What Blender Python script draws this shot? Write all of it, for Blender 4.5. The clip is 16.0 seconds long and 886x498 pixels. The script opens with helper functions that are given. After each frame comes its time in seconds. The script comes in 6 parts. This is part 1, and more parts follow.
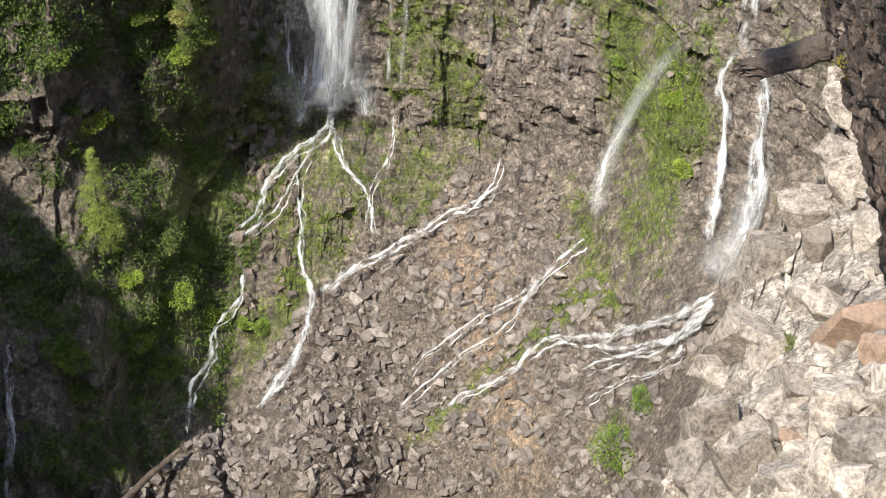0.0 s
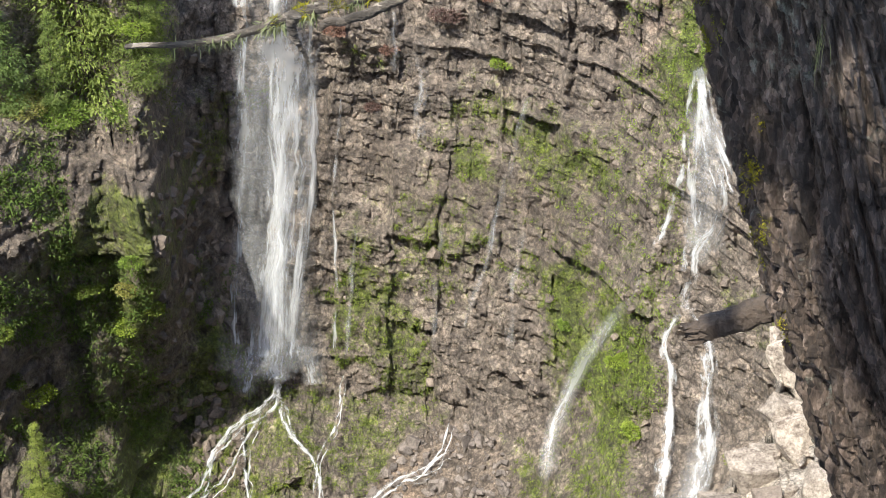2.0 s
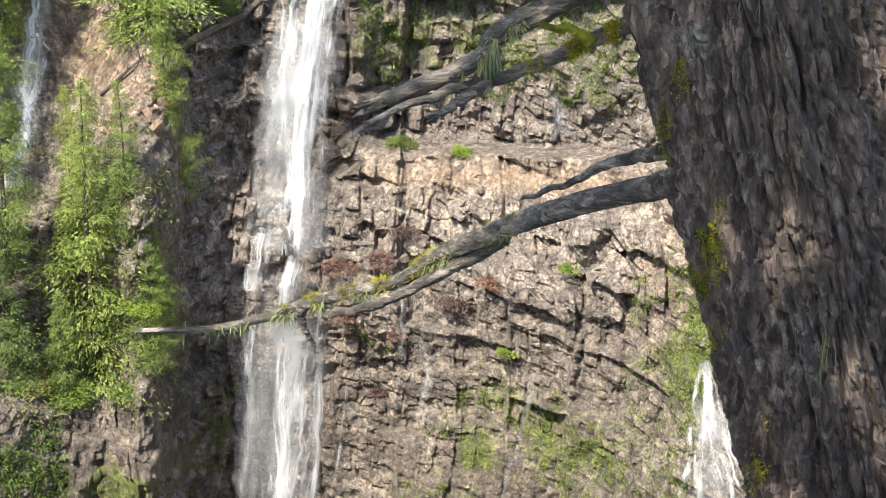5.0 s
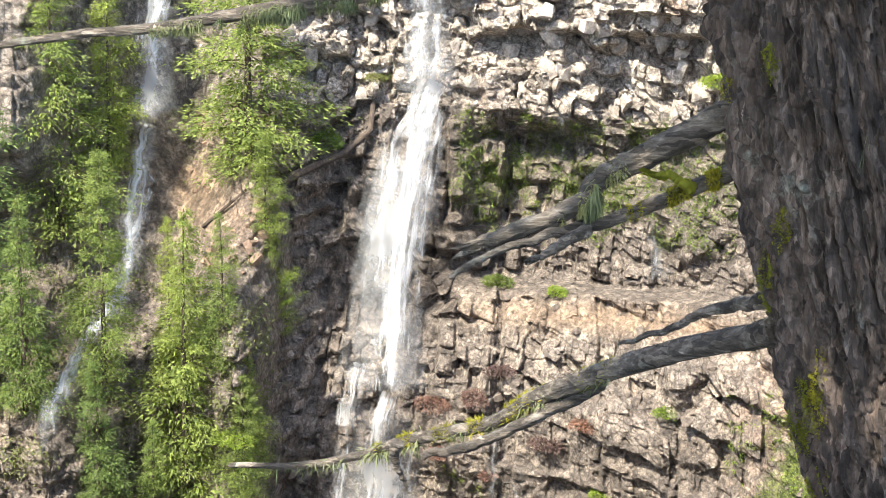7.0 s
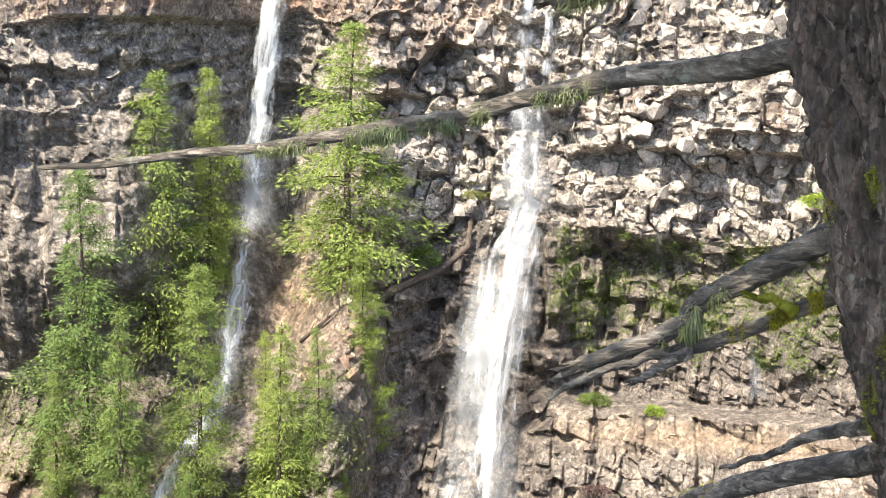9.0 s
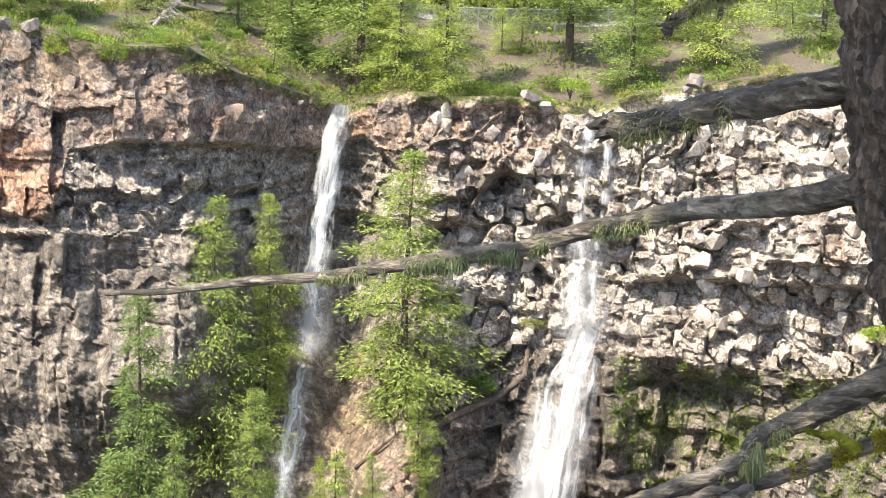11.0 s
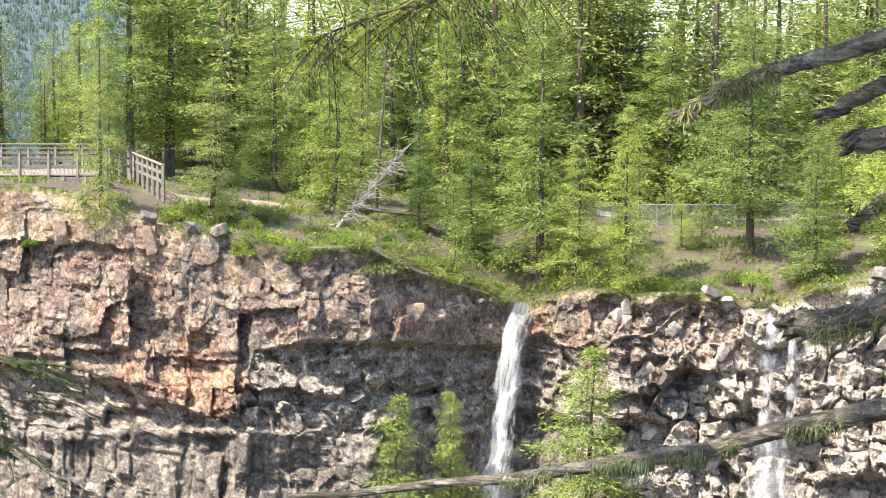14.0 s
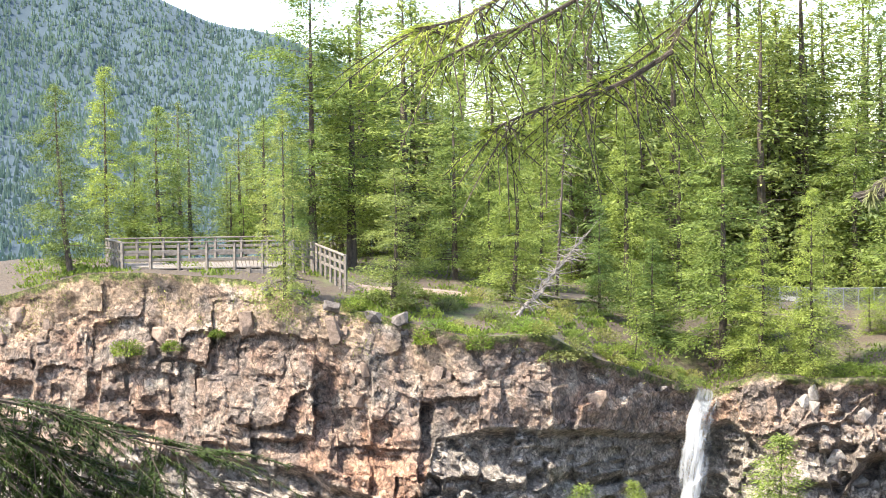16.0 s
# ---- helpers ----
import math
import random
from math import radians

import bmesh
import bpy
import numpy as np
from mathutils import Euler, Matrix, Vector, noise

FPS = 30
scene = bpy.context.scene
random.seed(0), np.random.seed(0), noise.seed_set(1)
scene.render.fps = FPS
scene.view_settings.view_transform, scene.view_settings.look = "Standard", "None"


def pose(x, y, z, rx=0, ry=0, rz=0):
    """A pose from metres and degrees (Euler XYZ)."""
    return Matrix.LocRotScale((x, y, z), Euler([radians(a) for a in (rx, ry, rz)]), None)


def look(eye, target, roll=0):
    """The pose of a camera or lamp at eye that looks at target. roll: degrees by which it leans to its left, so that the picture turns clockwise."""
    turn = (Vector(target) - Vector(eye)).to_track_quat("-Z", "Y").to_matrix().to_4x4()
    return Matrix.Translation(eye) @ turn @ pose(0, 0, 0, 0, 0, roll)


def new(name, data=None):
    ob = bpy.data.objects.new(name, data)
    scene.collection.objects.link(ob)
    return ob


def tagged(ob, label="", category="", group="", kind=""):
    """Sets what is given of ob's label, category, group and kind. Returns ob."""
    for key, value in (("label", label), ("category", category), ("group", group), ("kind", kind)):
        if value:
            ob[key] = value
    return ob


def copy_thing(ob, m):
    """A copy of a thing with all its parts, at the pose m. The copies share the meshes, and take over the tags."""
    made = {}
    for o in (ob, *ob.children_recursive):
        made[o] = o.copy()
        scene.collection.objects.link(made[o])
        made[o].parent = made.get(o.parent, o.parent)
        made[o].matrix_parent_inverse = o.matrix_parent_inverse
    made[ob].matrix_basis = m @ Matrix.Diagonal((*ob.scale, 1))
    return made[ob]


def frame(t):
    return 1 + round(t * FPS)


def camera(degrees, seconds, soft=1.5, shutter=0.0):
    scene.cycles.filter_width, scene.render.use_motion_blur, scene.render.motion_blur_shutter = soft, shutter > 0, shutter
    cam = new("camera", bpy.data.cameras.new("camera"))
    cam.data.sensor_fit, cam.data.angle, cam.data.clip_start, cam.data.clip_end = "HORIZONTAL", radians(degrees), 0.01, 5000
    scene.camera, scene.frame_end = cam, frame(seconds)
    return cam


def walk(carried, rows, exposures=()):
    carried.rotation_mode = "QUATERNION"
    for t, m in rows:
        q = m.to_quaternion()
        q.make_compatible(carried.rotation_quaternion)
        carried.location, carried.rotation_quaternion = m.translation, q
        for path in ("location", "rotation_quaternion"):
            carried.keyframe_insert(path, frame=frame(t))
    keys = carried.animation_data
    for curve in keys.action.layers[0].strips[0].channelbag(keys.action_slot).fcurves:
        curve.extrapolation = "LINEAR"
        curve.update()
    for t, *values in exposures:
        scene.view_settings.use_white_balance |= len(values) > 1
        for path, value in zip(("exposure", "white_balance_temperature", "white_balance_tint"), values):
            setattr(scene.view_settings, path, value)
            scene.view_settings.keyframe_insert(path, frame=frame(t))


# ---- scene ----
LENS, EYE = 30.0, 1.6
cam = camera(LENS, 16.0, 0.6)
# seconds, x, z, tilt, lean, turn of the camera in the hand
ROWS = [
    (0.0, -0.000, 1.600, 45.94, -0.96, -0.31),
    (0.5, -0.000, 1.603, 48.36, -0.37, -1.77),
    (1.0, -0.000, 1.606, 51.66, -0.47, -2.02),
    (1.5, -0.000, 1.608, 53.81, -0.92, -2.38),
    (2.0, -0.000, 1.611, 55.19, -1.21, -2.48),
    (2.5, -0.000, 1.614, 56.85, -1.15, -2.18),
    (3.0, -0.000, 1.617, 58.88, -1.35, -2.20),
    (3.5, -0.000, 1.619, 60.48, -1.86, -2.10),
    (3.7, -0.000, 1.620, 61.20, -2.09, -2.03),
    (5.8, -0.003, 1.632, 66.97, -2.39, -0.93),
    (6.0, -0.004, 1.633, 67.40, -2.50, 0.24),
    (6.5, -0.006, 1.636, 68.56, -2.49, 0.98),
    (7.0, -0.008, 1.639, 69.73, -2.37, 1.97),
    (7.5, -0.010, 1.641, 70.52, -2.21, 2.91),
    (8.0, -0.012, 1.644, 71.58, -2.21, 3.81),
    (8.5, -0.014, 1.647, 72.75, -1.97, 4.54),
    (9.0, -0.016, 1.650, 73.64, -1.84, 5.32),
    (11.5, -0.026, 1.663, 79.23, -1.66, 8.00),
    (12.0, -0.028, 1.666, 80.51, -1.03, 8.82),
    (12.5, -0.030, 1.669, 81.66, -1.02, 10.26),
    (13.0, -0.032, 1.671, 82.52, -0.78, 11.72),
    (13.5, -0.034, 1.671, 83.64, -0.76, 12.71),
    (14.0, -0.036, 1.671, 84.66, -0.54, 13.49),
    (14.5, -0.036, 1.671, 85.53, -0.21, 15.98),
    (15.0, -0.036, 1.671, 86.14, 0.17, 18.11),
    (15.5, -0.036, 1.671, 86.44, 0.17, 19.40),
    (16.0, -0.036, 1.671, 87.70, 0.60, 19.66),
]
walk(cam, [(t, pose(x, 0.0, z, rx, ry, rz)) for t, x, z, rx, ry, rz in ROWS], [(0.0, 1.46, 6350, 8), (3.5, 1.7, 6450, 8), (6.5, 2.06, 6600, 8), (9.0, 2.12, 6700, 8.5), (12.5, 2.06, 6850, 9.5), (16.0, 2.12, 6650, 9.5)])

# ---- sky and sun ----
SUN_AZ, SUN_EL = -138.0, 57.0
world = bpy.data.worlds.new("sky")
scene.world = world
world.use_nodes = True
wn = world.node_tree
sky = wn.nodes.new("ShaderNodeTexSky")
sky.sky_type, sky.sun_disc = "NISHITA", False
sky.sun_elevation, sky.sun_rotation = radians(SUN_EL), radians(SUN_AZ)
sky.dust_density, sky.air_density = 1.5, 1.0
back = wn.nodes["Background"]
back.inputs["Strength"].default_value = 0.15
wn.links.new(sky.outputs[0], back.inputs["Color"])
sun = new("sun", bpy.data.lights.new("sun", "SUN"))
sun.data.energy, sun.data.angle, sun.data.color = 3.4, radians(0.6), (1.0, 0.94, 0.82)
sun.matrix_world = look((0, 0, 0), (-math.sin(radians(SUN_AZ)) * math.cos(radians(SUN_EL)),
                                    -math.cos(radians(SUN_AZ)) * math.cos(radians(SUN_EL)), -math.sin(radians(SUN_EL))))


# ---- materials ----
def material(name):
    m = bpy.data.materials.new(name)
    m.use_nodes = True
    return m, m.node_tree, m.node_tree.nodes["Principled BSDF"]


def node(nt, kind, **values):
    n = nt.nodes.new(kind)
    for k, v in values.items():
        if k in n.inputs:
            n.inputs[k].default_value = v
    return n


def noise_tex(nt, vec, scale, detail=6.0, rough=0.6):
    n = node(nt, "ShaderNodeTexNoise", Scale=scale, Detail=detail, Roughness=rough)
    if vec is not None:
        nt.links.new(vec, n.inputs["Vector"])
    return n.outputs["Fac"]


def ramp(nt, fac, stops):
    r = nt.nodes.new("ShaderNodeValToRGB")
    while len(r.color_ramp.elements) < len(stops):
        r.color_ramp.elements.new(0.5)
    for el, (p, c) in zip(r.color_ramp.elements, stops):
        el.position, el.color = p, ((*c, 1) if len(c) == 3 else c)
    nt.links.new(fac, r.inputs[0])
    return r.outputs[0]


def mix(nt, fac, a, b, kind="MIX"):
    n = nt.nodes.new("ShaderNodeMix")
    n.data_type, n.blend_type = "RGBA", kind
    for sock, v in ((n.inputs[0], fac), (n.inputs[6], a), (n.inputs[7], b)):
        if isinstance(v, bpy.types.NodeSocket):
            nt.links.new(v, sock)
        elif isinstance(v, (int, float)):
            sock.default_value = v
        else:
            sock.default_value = (*v, 1)
    return n.outputs[2]


def maths(nt, op, a, b=0.0, clamp=False):
    n = nt.nodes.new("ShaderNodeMath")
    n.operation, n.use_clamp = op, clamp
    for sock, v in ((n.inputs[0], a), (n.inputs[1], b)):
        if isinstance(v, bpy.types.NodeSocket):
            nt.links.new(v, sock)
        else:
            sock.default_value = v
    return n.outputs[0]


def stretched(nt, coord, sx, sy, sz):
    m = nt.nodes.new("ShaderNodeMapping")
    m.inputs["Scale"].default_value = (sx, sy, sz)
    nt.links.new(coord, m.inputs["Vector"])
    return m.outputs[0]


def bump(nt, bsdf, height, strength, distance):
    b = node(nt, "ShaderNodeBump", Strength=strength, Distance=distance)
    nt.links.new(height, b.inputs["Height"])
    nt.links.new(b.outputs[0], bsdf.inputs["Normal"])


def rock_material():
    """Basalt; the attributes kind (warm, moss, wet, rust) and kind_two (pale, gravel, soil) say where it is stained,
    mossy, wet or bleached; moss also holds a rainbow's band, wet and gravel the left wall's shade.
    """
    m, nt, bsdf = material("rock")
    geo = nt.nodes.new("ShaderNodeNewGeometry").outputs["Position"]
    a1 = nt.nodes.new("ShaderNodeAttribute")
    a1.attribute_name = "kind"
    a2 = nt.nodes.new("ShaderNodeAttribute")
    a2.attribute_name = "kind_two"
    s1, s2 = nt.nodes.new("ShaderNodeSeparateColor"), nt.nodes.new("ShaderNodeSeparateColor")
    nt.links.new(a1.outputs["Color"], s1.inputs[0])
    nt.links.new(a2.outputs["Color"], s2.inputs[0])
    warm, moss, wet = s1.outputs
    pale, gravel, soil = s2.outputs
    big = noise_tex(nt, geo, 0.35, 5, 0.6)
    mid = noise_tex(nt, geo, 1.7, 8, 0.65)
    fine = noise_tex(nt, geo, 9.0, 6, 0.7)
    streak = noise_tex(nt, stretched(nt, geo, 1.6, 1.6, 0.13), 1.0, 6, 0.65)
    col = ramp(nt, mid, [(0.25, (0.095, 0.078, 0.068)), (0.5, (0.225, 0.195, 0.168)), (0.75, (0.36, 0.32, 0.28))])
    wcol = ramp(nt, noise_tex(nt, geo, 0.9, 6, 0.6), [(0.3, (0.13, 0.105, 0.092)), (0.43, (0.21, 0.172, 0.148)), (0.53, (0.28, 0.2, 0.152)), (0.62, (0.34, 0.285, 0.235)), (0.72, (0.5, 0.45, 0.38))])
    cell = nt.nodes.new("ShaderNodeTexVoronoi")
    cell.distance = "CHEBYCHEV"
    cell.inputs["Scale"].default_value = 2.3
    wob = nt.nodes.new("ShaderNodeVectorMath")
    wob.operation = "MULTIPLY_ADD"
    wnoise = node(nt, "ShaderNodeTexNoise", Scale=1.5, Detail=3.0)
    nt.links.new(geo, wnoise.inputs["Vector"])
    nt.links.new(wnoise.outputs["Color"], wob.inputs[0])
    wob.inputs[1].default_value = (0.5, 0.5, 0.5)
    nt.links.new(geo, wob.inputs[2])
    nt.links.new(wob.outputs[0], cell.inputs["Vector"])
    csep = nt.nodes.new("ShaderNodeSeparateColor")
    nt.links.new(cell.outputs["Color"], csep.inputs[0])
    cvar = csep.outputs[0]
    col = mix(nt, warm, col, wcol)
    col = mix(nt, a1.outputs["Alpha"], col, ramp(nt, mid, [(0.3, (0.17, 0.105, 0.078)), (0.5, (0.35, 0.205, 0.138)), (0.7, (0.43, 0.32, 0.235))]))
    pcol = ramp(nt, mid, [(0.25, (0.21, 0.18, 0.152)), (0.45, (0.45, 0.41, 0.36)), (0.7, (0.67, 0.63, 0.57))])
    col = mix(nt, pale, col, pcol)
    gcol = ramp(nt, fine, [(0.25, (0.05, 0.042, 0.036)), (0.5, (0.12, 0.1, 0.084)), (0.75, (0.24, 0.205, 0.175))])
    col = mix(nt, gravel, col, gcol)
    scol = ramp(nt, mid, [(0.3, (0.20, 0.14, 0.095)), (0.6, (0.36, 0.27, 0.19)), (0.8, (0.30, 0.27, 0.12))])
    col = mix(nt, soil, col, scol)
    dark = ramp(nt, streak, [(0.38, (0.3, 0.29, 0.29)), (0.64, (1.0, 0.99, 0.98))])
    col = mix(nt, maths(nt, "MULTIPLY", wet, 0.85), col, mix(nt, 1.0, col, dark, "MULTIPLY"))
    mcol = ramp(nt, fine, [(0.25, (0.025, 0.036, 0.01)), (0.5, (0.09, 0.115, 0.026)), (0.75, (0.2, 0.22, 0.055))])
    mfac = maths(nt, "MULTIPLY", maths(nt, "SUBTRACT", maths(nt, "ADD", maths(nt, "MULTIPLY", moss, 0.72), maths(nt, "ADD", maths(nt, "MULTIPLY", maths(nt, "SUBTRACT", mid, 0.5), 1.5), maths(nt, "SUBTRACT", fine, 0.5))), 0.33), 3.5, True)
    col = mix(nt, mfac, col, mcol)
    col = mix(nt, 0.5, col, ramp(nt, big, [(0.3, (0.62, 0.6, 0.6)), (0.7, (1.15, 1.12, 1.08))]), "MULTIPLY")
    col = mix(nt, 0.92, col, ramp(nt, cvar, [(0.0, (0.62, 0.6, 0.58)), (0.5, (0.98, 0.97, 0.96)), (1.0, (1.4, 1.36, 1.3))]), "MULTIPLY")
    grit = noise_tex(nt, geo, 5.0, 8, 0.75)
    crack = None
    for size, wide, deep in ((1.5, 0.05, 0.4), (4.2, 0.07, 0.5)):
        v = nt.nodes.new("ShaderNodeTexVoronoi")
        v.feature = "DISTANCE_TO_EDGE"
        v.inputs["Scale"].default_value = size
        nt.links.new(stretched(nt, wob.outputs[0], 1.0, 1.0, 0.75), v.inputs["Vector"])
        c = ramp(nt, v.outputs["Distance"], [(0.0, (deep, deep, deep)), (wide, (1, 1, 1))])
        crack = c if crack is None else mix(nt, 1.0, crack, c, "MULTIPLY")
    crack = mix(nt, maths(nt, "MAXIMUM", gravel, soil), crack, (1.0, 1.0, 1.0))
    col = mix(nt, 0.85, col, crack, "MULTIPLY")
    col = mix(nt, 1.0, col, ramp(nt, grit, [(0.36, (0.5, 0.48, 0.48)), (0.5, (1.12, 1.1, 1.08)), (0.64, (1.95, 1.9, 1.85))]), "MULTIPLY")
    nt.links.new(col, bsdf.inputs["Base Color"])
    nt.links.new(maths(nt, "SUBTRACT", 0.92, maths(nt, "MULTIPLY", wet, 0.42)), bsdf.inputs["Roughness"])
    bump(nt, bsdf, maths(nt, "ADD", maths(nt, "MULTIPLY", cell.outputs["Distance"], -0.9), maths(nt, "ADD", maths(nt, "MULTIPLY", cvar, 0.5), maths(nt, "ADD", mid, maths(nt, "ADD", maths(nt, "MULTIPLY", fine, 0.6), maths(nt, "MULTIPLY", grit, 1.2))))), 1.0, 0.18)
    return m


def leaf_material(name, dark, light, glow=0.35, scale=3.0):
    m, nt, bsdf = material(name)
    info = nt.nodes.new("ShaderNodeObjectInfo").outputs["Random"]
    geo = nt.nodes.new("ShaderNodeNewGeometry")
    n = noise_tex(nt, geo.outputs["Position"], scale, 3, 0.6)
    f = maths(nt, "ADD", maths(nt, "MULTIPLY", geo.outputs["Random Per Island"], 0.22), maths(nt, "MULTIPLY", n, 0.78))
    col = ramp(nt, f, [(0.28, dark), (0.68, light)])
    col = mix(nt, 0.85, col, mix(nt, info, (0.62, 0.72, 0.76), (1.42, 1.32, 1.04)), "MULTIPLY")
    nt.links.new(col, bsdf.inputs["Base Color"])
    bsdf.inputs["Roughness"].default_value = 0.75
    bsdf.inputs["Specular IOR Level"].default_value = 0.15
    tr = nt.nodes.new("ShaderNodeBsdfTranslucent")
    nt.links.new(mix(nt, 1.0, col, (1.15, 1.2, 0.75), "MULTIPLY"), tr.inputs["Color"])
    ms = nt.nodes.new("ShaderNodeMixShader")
    ms.inputs[0].default_value = glow
    nt.links.new(bsdf.outputs[0], ms.inputs[1])
    nt.links.new(tr.outputs[0], ms.inputs[2])
    nt.links.new(ms.outputs[0], nt.nodes["Material Output"].inputs["Surface"])
    return m


def bark_material(name, dark, mid_c, light, lichen=0.0, scale=14.0, along=(1, 1, 0.22)):
    m, nt, bsdf = material(name)
    co = nt.nodes.new("ShaderNodeTexCoord").outputs["Object"]
    lo = stretched(nt, co, *along)
    n1 = noise_tex(nt, lo, scale, 8, 0.7)
    n2 = noise_tex(nt, co, 2.2, 4, 0.6)
    n3 = noise_tex(nt, co, 26.0, 6, 0.7)
    col = ramp(nt, n1, [(0.3, dark), (0.52, mid_c), (0.75, light)])
    col = mix(nt, 0.5, col, ramp(nt, n2, [(0.3, (0.6, 0.55, 0.55)), (0.7, (1.2, 1.15, 1.1))]), "MULTIPLY")
    if lichen:
        plate = nt.nodes.new("ShaderNodeTexVoronoi")
        plate.inputs["Scale"].default_value = 1.0
        wn_ = node(nt, "ShaderNodeTexNoise", Scale=9.0, Detail=4.0)
        nt.links.new(co, wn_.inputs["Vector"])
        wv = nt.nodes.new("ShaderNodeVectorMath")
        wv.operation = "MULTIPLY_ADD"
        nt.links.new(wn_.outputs["Color"], wv.inputs[0])
        wv.inputs[1].default_value = (0.05, 0.05, 0.09)
        nt.links.new(co, wv.inputs[2])
        nt.links.new(stretched(nt, wv.outputs[0], *(50.0 * min(1, 1.35 * k) for k in along)), plate.inputs["Vector"])
        ps = nt.nodes.new("ShaderNodeSeparateColor")
        nt.links.new(plate.outputs["Color"], ps.inputs[0])
        col = mix(nt, 0.9, col, ramp(nt, ps.outputs[0], [(0.0, (0.35, 0.32, 0.3)), (0.45, (0.85, 0.8, 0.77)), (0.85, (1.35, 1.26, 1.2)), (1.0, (2.0, 1.88, 1.8))]), "MULTIPLY")
        spot = maths(nt, "MULTIPLY", maths(nt, "SUBTRACT", maths(nt, "ADD", maths(nt, "MULTIPLY", n2, 0.7), maths(nt, "MULTIPLY", n3, 0.4)), 0.71 - 0.1 * lichen), 9.0, True)
        col = mix(nt, spot, col, (0.30, 0.31, 0.25))
    nt.links.new(col, bsdf.inputs["Base Color"])
    bsdf.inputs["Roughness"].default_value = 0.95
    bump(nt, bsdf, maths(nt, "ADD", n1, maths(nt, "MULTIPLY", n3, 0.5)), 1.0, 0.035)
    return m


def water_material(name, density, streaky=7.0, along=0.5, spray=0.0):
    """White falling water: strands run along v of the sheet's own coordinates, with gaps between."""
    m, nt, bsdf = material(name)
    uv = nt.nodes.new("ShaderNodeUVMap").outputs[0]
    n1 = noise_tex(nt, stretched(nt, uv, streaky, along, 1), 1.0, 5, 0.6)
    n2 = noise_tex(nt, stretched(nt, uv, streaky * 0.45, along * 1.6, 1), 1.0, 4, 0.6)
    edge = nt.nodes.new("ShaderNodeAttribute")
    edge.attribute_name = "thin"
    f = maths(nt, "ADD", maths(nt, "MULTIPLY", maths(nt, "SUBTRACT", n1, 0.5), 2.5), maths(nt, "MULTIPLY", maths(nt, "SUBTRACT", n2, 0.5), 1.5))
    f = maths(nt, "SUBTRACT", f, maths(nt, "MULTIPLY", edge.outputs["Fac"], 0.85))
    f = maths(nt, "MULTIPLY", maths(nt, "ADD", f, density), 1.15 if spray == 0 else 1.0, True)
    f = maths(nt, "MULTIPLY", f, spray or 0.85, True)
    bsdf.inputs["Base Color"].default_value = (0.86, 0.88, 0.9, 1)
    bsdf.inputs["Roughness"].default_value = 0.45
    tr = nt.nodes.new("ShaderNodeBsdfTranslucent")
    tr.inputs["Color"].default_value = (0.86, 0.88, 0.9, 1)
    clear = nt.nodes.new("ShaderNodeBsdfTransparent")
    m1, m2 = nt.nodes.new("ShaderNodeMixShader"), nt.nodes.new("ShaderNodeMixShader")
    m1.inputs[0].default_value = 0.45
    nt.links.new(bsdf.outputs[0], m1.inputs[1])
    nt.links.new(tr.outputs[0], m1.inputs[2])
    nt.links.new(f, m2.inputs[0])
    nt.links.new(clear.outputs[0], m2.inputs[1])
    nt.links.new(m1.outputs[0], m2.inputs[2])
    nt.links.new(m2.outputs[0], nt.nodes["Material Output"].inputs["Surface"])
    return m


def plain_material(name, c1, c2, scale=6.0, rough=0.8, metal=0.0, relief=0.01):
    m, nt, bsdf = material(name)
    co = nt.nodes.new("ShaderNodeTexCoord").outputs["Object"]
    n = noise_tex(nt, co, scale, 6, 0.65)
    nt.links.new(ramp(nt, n, [(0.3, c1), (0.7, c2)]), bsdf.inputs["Base Color"])
    bsdf.inputs["Roughness"].default_value, bsdf.inputs["Metallic"].default_value = rough, metal
    bump(nt, bsdf, n, 0.5, relief)
    return m


ROCK = rock_material()
NEEDLES = leaf_material("conifer_needles", (0.06, 0.094, 0.033), (0.33, 0.39, 0.125), 0.45)
NEEDLES_PALE = leaf_material("pine_needles", (0.06, 0.087, 0.037), (0.29, 0.33, 0.125), 0.42)
# fir needles with shade put into the colour, for branches below the lookout
NEEDLES_SHADED = leaf_material("shaded_fir_needles", (0.014, 0.026, 0.01), (0.06, 0.085, 0.028), 0.25)
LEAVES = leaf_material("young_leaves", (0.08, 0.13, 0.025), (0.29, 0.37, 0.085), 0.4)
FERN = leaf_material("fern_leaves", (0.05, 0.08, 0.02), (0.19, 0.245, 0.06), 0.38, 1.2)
GRASS = leaf_material("grass_blades", (0.10, 0.11, 0.04), (0.27, 0.27, 0.11), 0.3, 1.0)
DRY = leaf_material("dry_twigs", (0.09, 0.05, 0.045), (0.22, 0.13, 0.11), 0.1)
MOSS = leaf_material("hanging_lichen", (0.11, 0.12, 0.06), (0.27, 0.28, 0.15), 0.3, 9.0)
YELLOW_MOSS = leaf_material("yellow_moss", (0.10, 0.10, 0.01), (0.30, 0.27, 0.03), 0.2, 9.0)
BARK = bark_material("conifer_bark", (0.03, 0.022, 0.018), (0.085, 0.065, 0.05), (0.16, 0.125, 0.10), 0, 9.0)
BARK_NEAR = bark_material("fir_bark", (0.024, 0.018, 0.015), (0.1, 0.079, 0.065), (0.26, 0.22, 0.19), 0.8, 30.0)
DEAD = bark_material("weathered_branch_bark", (0.03, 0.026, 0.021), (0.12, 0.107, 0.088), (0.36, 0.34, 0.3), 0.9, 34.0, (0.16, 1, 1))
SNAG = bark_material("silvery_dead_wood", (0.08, 0.07, 0.06), (0.2, 0.18, 0.16), (0.34, 0.32, 0.29), 0, 10.0)
